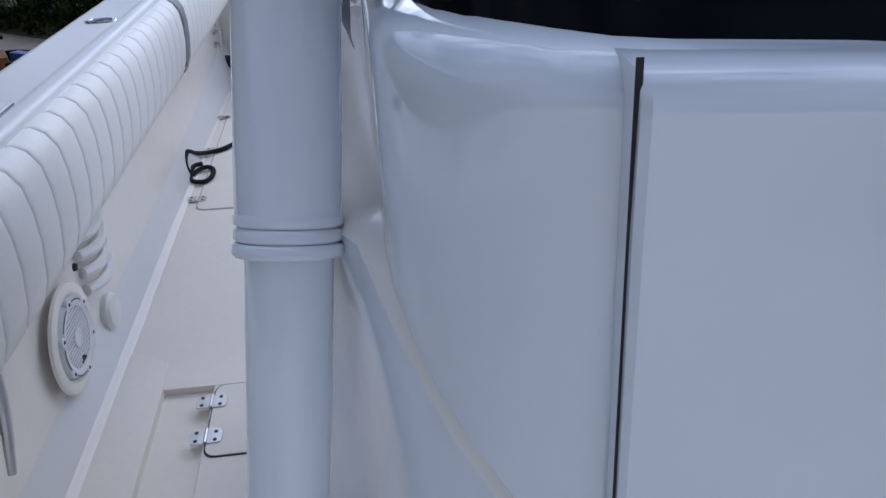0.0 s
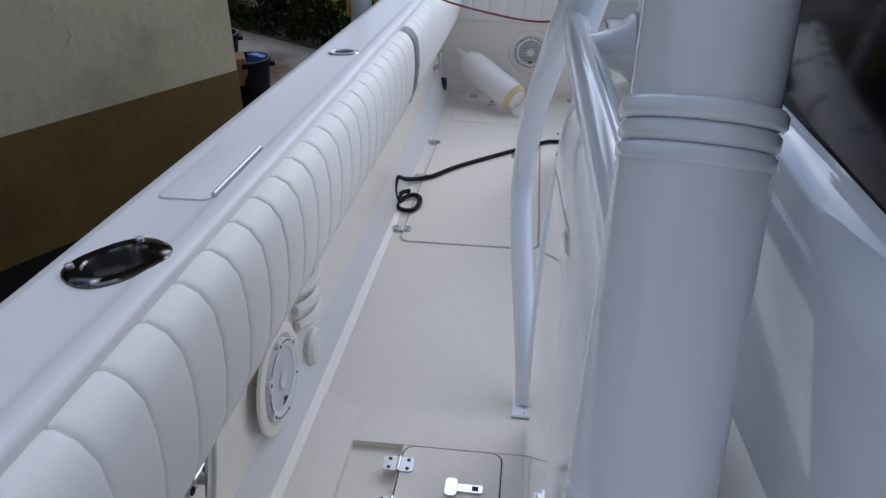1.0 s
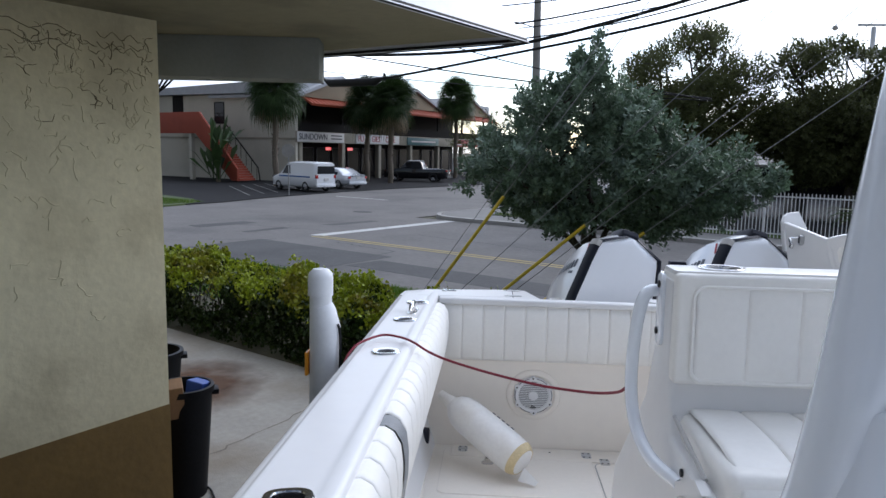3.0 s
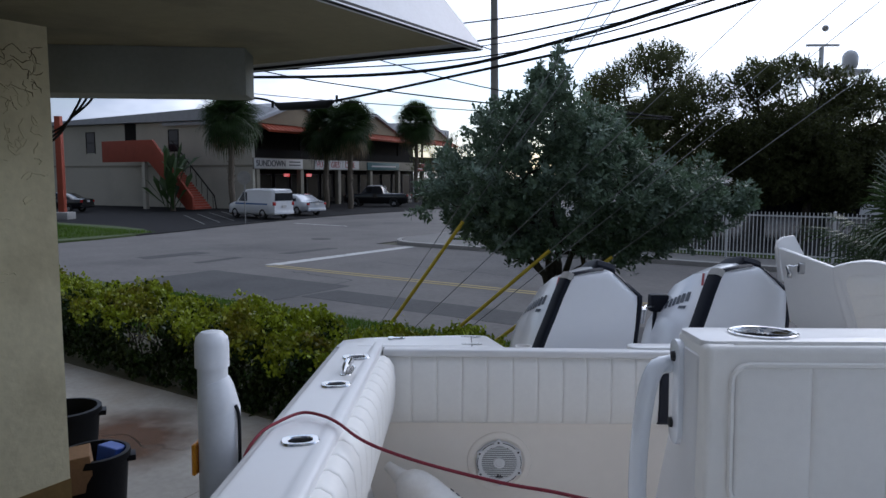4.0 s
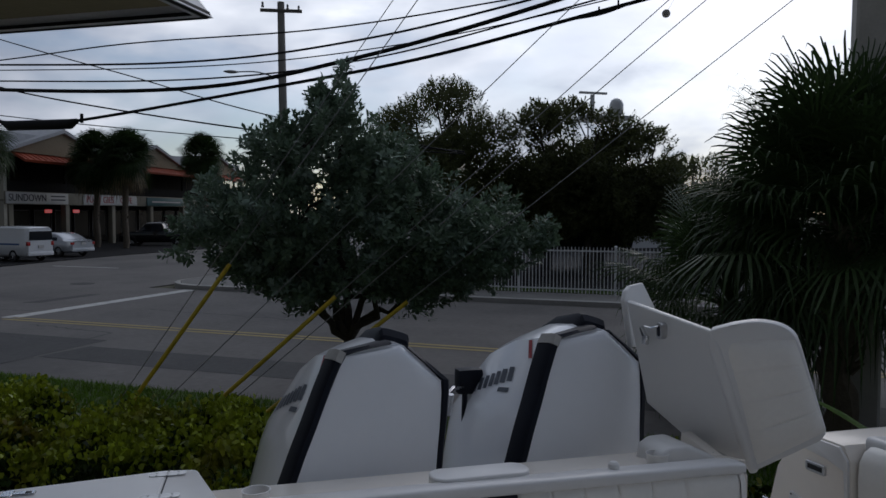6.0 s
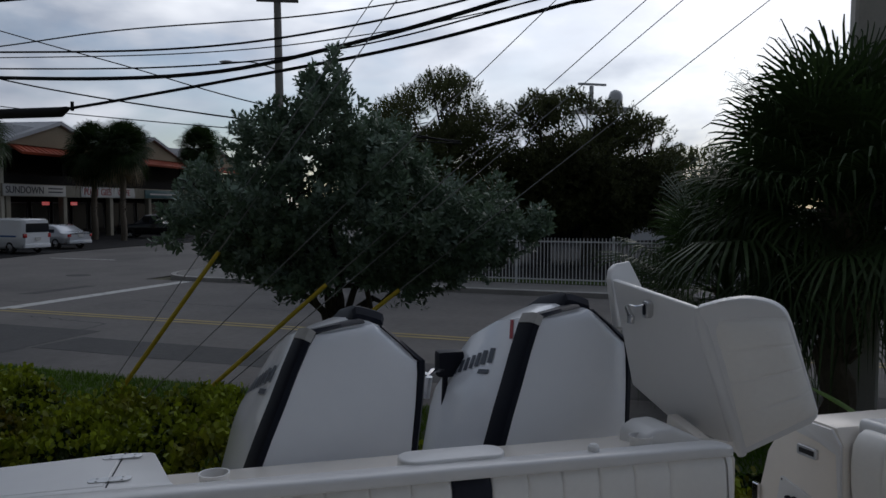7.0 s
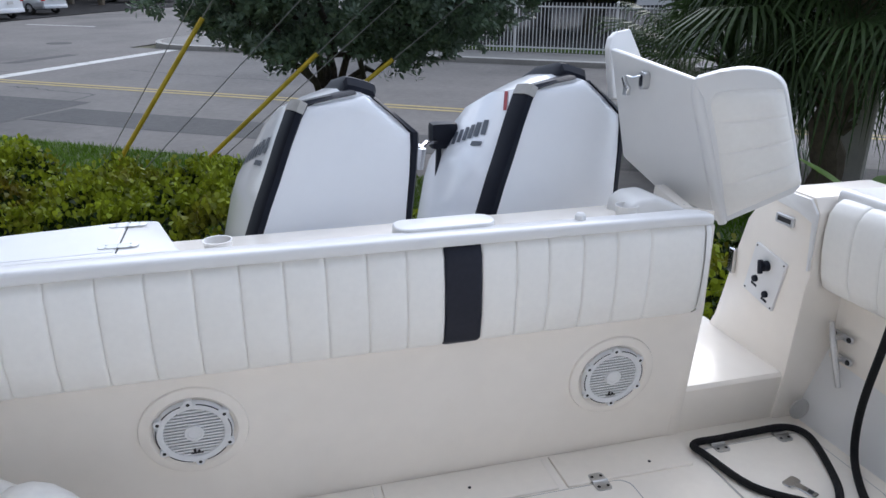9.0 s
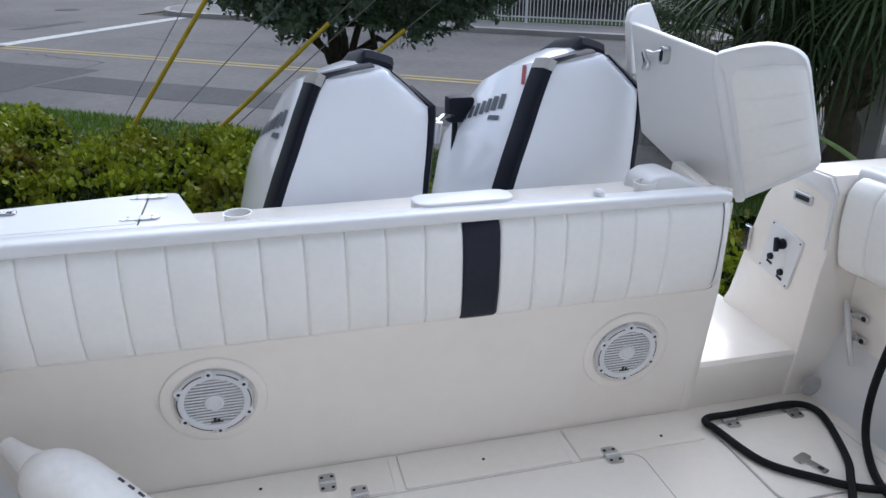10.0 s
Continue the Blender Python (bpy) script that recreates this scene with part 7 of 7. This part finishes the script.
part("screw", Shape().lathe([(.009, 0), (.008, .006), (0, .008)], 10, Matrix.Translation((.06, -3.385, .006))), DULLSTEEL, tt)
part("foot_plate", Shape().box(-.05, .07, -4.94, -4.80, -.006, .006, .003, 1), PIPE, tt)
part("standoff", Shape().lathe([(.030, 0), (.031, .02), (.036, .045), (.047, .068), (.060, .080), (.064, .086), (.064, .094), (0, .10)], 28, Matrix.Translation((.108, -3.665, 1.140)) @ pose(0, 0, 0, 0, 86, 0)), PIPE, tt, "flared standoff to the console", smooth=60)
part("standoff_flange", Shape().lathe([(.066, .088), (.067, .092), (.066, .096), (.06, .098)], 28, Matrix.Translation((.108, -3.665, 1.140)) @ pose(0, 0, 0, 0, 86, 0)), SEAM, tt, "grey sealant line round the flange", smooth=60)
# out of view: a cover added over the frame to darken the cockpit floor
part("canopy", Shape().loft([[Vector((x, y, 2.50 + .05 * math.cos((x - .78) * 1.6) + (.035 if k else 0))) for x in (-.02, .38, .78, 1.18, 1.58)] + [Vector((x, y, 2.53 + .05 * math.cos((x - .78) * 1.6))) for x in (1.58, 1.18, .78, .38, -.02)] for k, y in enumerate((-4.3, -3.7, -3.1, -2.5))]), PLASTICW, tt, "unseen white T-top cover, added to shade the floor", smooth=50)
part("top_tube", Shape().tube([(.16, -4.40, 2.45), (.16, -3.6, 2.5), (.2, -2.6, 2.5)], .035, 14), PIPE, tt)
for x in (.16, .80, 1.40):
    part("cross_tube", Shape().tube([(x - .01, -4.55, 2.47), (x, -3.6, 2.5)], .03, 12), PIPE, tt)
part("cross_tube", Shape().tube([(.16, -4.55, 2.45), (1.40, -4.55, 2.45)], .03, 12), PIPE, tt)
part("cross_tube", Shape().tube([(.16, -3.6, 2.5), (1.40, -3.6, 2.5)], .03, 12), PIPE, tt)
for y in (-4.55, -3.6):
    part("leg", Shape().tube([(1.40, y, 2.48), (1.46, y - .05, 1.2), (1.50, y - .1, 0)], .04, 14), PIPE, tt)

# ---- helm bench ----
seat = thing("helm_bench", (.9, -1.9, 0), "white two-person helm bench with pleated cushions on a moulded base", "boat bench", at=BOAT)
X0, X1 = .237, 1.56
side = [(-2.35, 0), (-1.20, 0), (-1.18, .25), (-1.24, .45), (-1.46, .64), (-1.72, .87), (-1.835, 1.10), (-1.855, 1.265), (-2.00, 1.265), (-1.99, 1.0), (-2.04, .84), (-2.42, .82), (-2.42, .64), (-2.32, .3)]
part("base", Shape().prism(side, "x", X0, X1, .018, 3), GEL, seat, "moulded white bench base")
part("base_plinth", Shape().box(X0 - .03, X1 + .03, -2.37, -1.15, -.002, .05, .02, 2), GEL, seat)
part("side_frame", Shape().loft([[Vector((X0 - .014, y, z)), Vector((X0 - .014, y + .06, z + .01)), Vector((X0 + .01, y + .06, z + .01)), Vector((X0 + .01, y, z))] for y, z in ((-2.40, .84), (-2.22, .76), (-1.97, .56), (-1.74, .28), (-1.66, .02))]), GEL, seat)
for y, z in ((-2.19, .805), (-2.17, .675), (-1.89, 1.235), (-1.88, 1.10)):
    part("screw", Shape().lathe([(.011, 0), (.010, .005), (0, .007)], 10, Matrix.Translation((X0 - (.010 if z > 1 else .001), y, z)) @ pose(0, 0, 0, 0, -90, 0)), DARKGAP, seat)
bk = part("backrest", Shape().box(X0 + .004, X1, -2.032, -1.862, .985, 1.283, .014, 4), VINYL, seat, "white vinyl backrest")
px = [X0 + .055 + (X1 - X0 - .11) * k / 9 for k in range(10)]
for k in range(9):
    a, b = px[k], px[k + 1]
    rows = []
    for t in STEPS:
        d = pillow(t, .006)
        rows.append([Vector((a + t * (b - a), -2.033 - d * (1 - (2 * j / 6 - 1) ** 8) + (.012 if j == 6 else 0), .988 + .297 * j / 6)) for j in range(7)])
    part("pleat", Shape().loft(rows, closed=False), BLACKV if k == 4 else VINYL, bk, "black centre panel" if k == 4 else "", smooth=75)
cor = rounded(X0 + .048, X1 - .048, .997, 1.25, .03, 4)
part("piping", Shape().tube([(a, -2.036, z) for a, z in cor + cor[:1]], .005, 6), VINYL, bk)
top = part("top_panel", Shape().prism(rounded(X0 + .004, X1 - .004, -2.012, -1.868, .02, 4), "z", 1.274, 1.2885, .005, 2), GEL, seat, "smooth white top with a drink holder")
hole = Shape().tube([(.378, -1.937, 1.1), (.378, -1.937, 1.4)], .0535, 32)
cut(top, hole)
cut(bk, hole)
cup = part("drink_holder", Shape().lathe([(.0620, .0), (.0625, .0035), (.0600, .005), (.0560, .004), (.0530, -.002), (.0525, -.010)], 40, Matrix.Translation((.378, -1.937, 1.2885))), STEEL, seat, "stainless drink holder")
part("lining", Shape().lathe([(.0526, -.009), (.0505, -.085), (0, -.086)], 32, Matrix.Translation((.378, -1.937, 1.2895))), DARKGAP, cup)
sc = part("cushion", Shape().box(X0 + .03, X1 - .02, -2.44, -1.99, .79, .905, .04, 4), VINYL, seat, "white vinyl bench cushion")
for k in range(9):
    a, b = px[k], px[k + 1]
    prof = [(-2.0, .906), (-2.12, .914), (-2.28, .913), (-2.38, .900), (-2.44, .862), (-2.455, .80), (-2.445, .70), (-2.42, .60), (-2.39, .59)]
    rows = []
    for t in STEPS:
        d = pillow(t, .009)
        rows.append([Vector((a + t * (b - a), y - (d if j > 3 else 0), z + (d if j < 5 else 0))) for j, (y, z) in enumerate(prof)])
    part("pleat", Shape().loft(rows, closed=False), BLACKV if k == 4 else VINYL, sc, "", smooth=75)
part("front_panel", Shape().box(X0 + .02, X1 - .02, -2.375, -2.30, .02, .66, .02, 3), LINER, seat, "cream lower front panel")
for x, z in ((.30, .455), (.285, .075), (.298, .055), (.31, .072)):
    part("screw", Shape().lathe([(.007, 0), (.006, .004), (0, .005)], 8, Matrix.Translation((x, -2.375, z)) @ pose(0, 0, 0, 90, 0, 0)), DARKGAP, seat)
part("hinge_strip", Shape().tube([(X0 + .012, -2.34, .85), (X0 + .012, -2.04, .90)], .006, 6), SEAM, seat)
part("grab_rail", Shape().tube(smooth_path([(X0, -1.86, 1.215), (.19, -1.878, 1.20), (.166, -1.888, 1.096), (.160, -1.89, .943), (.166, -1.946, .844), (.190, -2.043, .785), (.238, -2.17, .766)], 5), .018, 14), PIPE, seat, "white curved grab rail", smooth=60)
part("rail_plate", Shape().prism(rounded(-1.92, -1.855, 1.06, 1.268, .028, 4), "x", X0 - .010, X0 + .004, .004, 2), PIPE, seat)

# ---- loose things in the boat ----
fen = thing("boat_fender", (-.2, -.25, .1), "long white inflatable boat fender, taped and scuffed, leaning in the corner", "fender", at=BOAT)
fa, fb = Vector((-.405, -.165, .285)), Vector((-.062, -.425, .105))
fw = (fb - fa).normalized()
part("body", Shape().tube([fa - fw * .06, fa - fw * .045, fa - fw * .02, fa + fw * .02, fa + fw * .07, fa.lerp(fb, .4), fa.lerp(fb, .75), fb - fw * .045, fb - fw * .01, fb + fw * .004], [.027, .044, .068, .087, .095, .097, .097, .093, .074, .045], 24), FENDER, fen, smooth=60)
part("eye", Shape().tube([fa - fw * .145, fa - fw * .10, fa - fw * .05], [.022, .028, .04], 14), FENDER, fen)
part("tape", Shape().tube([fb - fw * .045, fb - fw * .030, fb - fw * .008], [.0942, .0895, .076], 24), TAPE, fen, "yellowed tape round the end")
part("tail", plate([fb + Vector((0, 0, -.02)), fb + Vector((.07, -.045, -.075)), fb + Vector((.055, -.06, -.09)), fb + Vector((-.03, -.03, -.08))], .006, .001), FENDER, fen)
for k in range(5):
    c = fa.lerp(fb, .38 + .07 * k)
    n = Vector((.55, .25, .80))
    n = (n - fw * n.dot(fw)).normalized()
    part("lettering", Shape().tube([c + n * .0965 - fw * .009, c + n * .0965 + fw * .009], .005, 4), SIGNDK, fen, "worn dark marking")

rope1 = smooth_path([(.31, -.86, .10), (.27, -.885, .02), (.20, -.92, .012), (.126, -.94, .012), (-.0, -1.06, .012), (-.142, -1.196, .012), (-.357, -1.416, .012), (-.47, -1.575, .014), (-.545, -1.63, .016), (-.59, -1.72, .05), (-.606, -1.83, .10), (-.604, -1.92, .07), (-.585, -1.93, .02), (-.56, -1.86, .014), (-.525, -1.83, .014), (-.492, -1.86, .013), (-.485, -1.94, .012), (-.51, -2.01, .012), (-.565, -2.0, .012), (-.59, -1.94, .016), (-.582, -1.87, .036), (-.55, -1.82, .03)], 5)
solo("dock_line", Shape().tube(rope1, .0115, 10), ROPEB, "black braided dock line lying on the deck in a loop", "rope", at=BOAT, smooth=60)
rope2 = smooth_path([(1.70, -.022, .016), (1.63, -.020, .016), (1.600, -.04, .016), (1.612, -.094, .016), (1.654, -.276, .016), (1.77, -.39, .016), (1.86, -.46, .018), (1.96, -.50, .018), (2.06, -.55, .02)], 5)
solo("dock_line", Shape().tube(rope2, .0125, 10), ROPEB, "black braided dock line lying by the transom door", "rope", at=BOAT, smooth=60)
rope3 = smooth_path([(1.70, -.022, .016), (1.85, -.018, .016), (1.97, -.02, .016), (2.02, -.06, .016), (2.01, -.145, .016), (1.926, -.33, .016), (1.83, -.45, .034), (1.76, -.56, .016), (1.72, -.75, .016)], 5)
solo("dock_line", Shape().tube(rope3, .0125, 10), ROPEB, "black braided dock line looped over a deck hatch", "rope", at=BOAT, smooth=60)
rope4 = smooth_path([(2.17, -.52, .90), (2.08, -.45, .90), (2.02, -.36, .72), (2.05, -.28, .42), (2.07, -.235, .20), (2.06, -.25, .06), (2.0, -.34, .016), (1.93, -.46, .016), (1.90, -.60, .016)], 5)
solo("dock_line", Shape().tube(rope4, .013, 10), ROPEB, "black braided dock line hanging down the cockpit side", "rope", at=BOAT, smooth=60)
red = smooth_path([(-.805, -1.62, .20), (-.80, -1.50, .55), (-.79, -1.38, .80), (-.765, -1.30, .872), (-.725, -1.20, .886), (-.676, -1.11, .886), (-.605, -1.15, .888), (-.545, -1.22, .886), (-.48, -1.29, .868), (-.40, -1.34, .850), (-.26, -1.40, .828), (-.08, -1.45, .803), (.04, -1.50, .802), (.11, -1.62, .832), (.145, -1.78, .885), (.158, -1.86, .925), (.150, -1.90, .90)], 6)
solo("red_rope", Shape().tube(red, .0048, 8), ROPER, "thin red rope slung from the gunwale to the seat rail", "rope", at=BOAT, smooth=60)

# ---- trailer under the boat ----
tr = thing("boat_trailer", (XC, -2, -1.0), "black boat trailer with mudguards under the hull", "trailer", at=BOAT)
for x in (-.25, mir(-.25)):
    part("beam", Shape().box(x - .06, x + .06, -6.5, .3, -.72, -.56, .01, 1), TRAILER, tr)
    part("bunk", Shape().box(x - .05, x + .05, -6.0, .0, -.45, -.36, .01, 1), TRAILER, tr)
    for y in (-5.5, -3.0, -.4):
        part("bunk_post", Shape().box(x - .03, x + .03, y, y + .08, -.58, -.4), TRAILER, tr)
for y in (-6.0, -4.2, -2.2, -.2):
    part("crossbeam", Shape().box(-.3, mir(-.3), y, y + .1, -.70, -.58), TRAILER, tr)
for x in (-.62, mir(-.62)):
    part("mudguard", Shape().loft([[Vector((x + d, -2.6 + a, z)) for d in (-.13, .13)] for a, z in ((-1.35, -.75), (-1.3, -.42), (-1.15, -.32), (1.15, -.32), (1.3, -.42), (1.35, -.75))], closed=False), TRAILER, tr)
    for y in (-3.2, -2.25):
        part("wheel", Shape().lathe([(0, -.1), (.22, -.1), (.33, -.09), (.345, -.05), (.345, .05), (.33, .09), (.22, .1), (0, .1)], 24, Matrix.Translation((x, y, -.76)) @ pose(0, 0, 0, 0, 90, 0)), TYRE, tr)
gp = thing("guide_post", (-.9, -1.29, -1.0), "white padded trailer guide post with an orange reflector", "guide post", at=BOAT)
part("pipe", Shape().tube([(-.89, -1.29, -.98), (-.892, -1.29, .80)], .036, 16), PLASTICW, gp)
part("sleeve", Shape().tube([(-.892, -1.29, .60), (-.892, -1.29, 1.10)], .042, 18), PLASTICW, gp)
part("pad", Shape().tube([(-.876, -1.29, .685), (-.874, -1.29, .70), (-.872, -1.29, .95), (-.882, -1.29, 1.01), (-.888, -1.29, 1.03)], [.05, .056, .056, .048, .043], 18), PLASTICW, gp)
part("cap", Shape().lathe([(.0475, .0), (.0475, .065), (.044, .085), (.03, .10), (0, .106)], 20, Matrix.Translation((-.893, -1.29, 1.07))), PLASTICW, gp, "domed white cap")
part("strap", Shape().tube(smooth_path([(-.835, -1.30, .66), (-.816, -1.31, .68), (-.812, -1.31, .80), (-.813, -1.31, .93), (-.822, -1.31, .965)], 4), .0055, 6), CABLE, gp, "black strap along the pad")
part("reflector", Shape().box(-.945, -.933, -1.325, -1.255, .765, .855, .003, 1), ORANGE, gp)
part("arm", Shape().tube([(-.89, -1.29, -.62), (-.25, -1.29, -.62)], .035, 10), TRAILER, gp)

# ---- bins by the building corner ----


def bin_(x, y, r, h, label):
    b = thing("trash_bin", (x, y, 0), label, "trash bin")
    m = Matrix.Translation((x, y, 0))
    part("body", Shape().lathe([(0, 0), (r * .70, 0), (r * .72, .02), (r, h - .06), (r * 1.0, h), (r * .94, h), (r * .68, .04), (0, .04)], 28, m), BIN, b)
    part("rim", Shape().lathe([(r, h - .05), (r * 1.07, h - .045), (r * 1.07, h), (r * .95, h + .004)], 28, m), BIN, b)
    for a in (25, 205):
        c = Vector((x + r * 1.05 * math.cos(radians(a)), y + r * 1.05 * math.sin(radians(a)), h - .06))
        part("grip", Shape().box(-.035, .035, -.06, .06, -.02, .02, .008, 2, Matrix.Translation(c) @ pose(0, 0, 0, 0, 0, a)), BIN, b)
    return b


bin_(-2.58, 1.32, .205, .88, "black plastic trash bin with cardboard and packaging")
bin_(-3.29, 2.26, .25, .86, "black plastic trash bin by the wall")
solo("cardboard_box", Shape().box(-.12, .08, -.09, .09, .70, .95, .004, 1, Matrix.Translation((-2.58, 1.32, 0)) @ pose(0, 0, 0, 8, -6, 25)), CARD, "torn brown cardboard in the bin", "box")
solo("packaging", Shape().box(-.08, .08, -.06, .06, .82, .93, .006, 1, Matrix.Translation((-2.60, 1.36, -.04)) @ pose(0, 0, 0, -6, 4, -20)), BLUECARD, "blue and white packaging in the bin", "packaging")
solo("hose", Shape().tube(smooth_path([(-2.62, 1.62, .10), (-2.55, 1.50, .012), (-2.42, 1.38, .012), (-2.31, 1.21, .012), (-2.22, 1.16, .012), (-2.08, .95, .012), (-1.9, .86, .012)], 6), .008, 6), CABLE, "thin black cable lying on the slab", "cable")
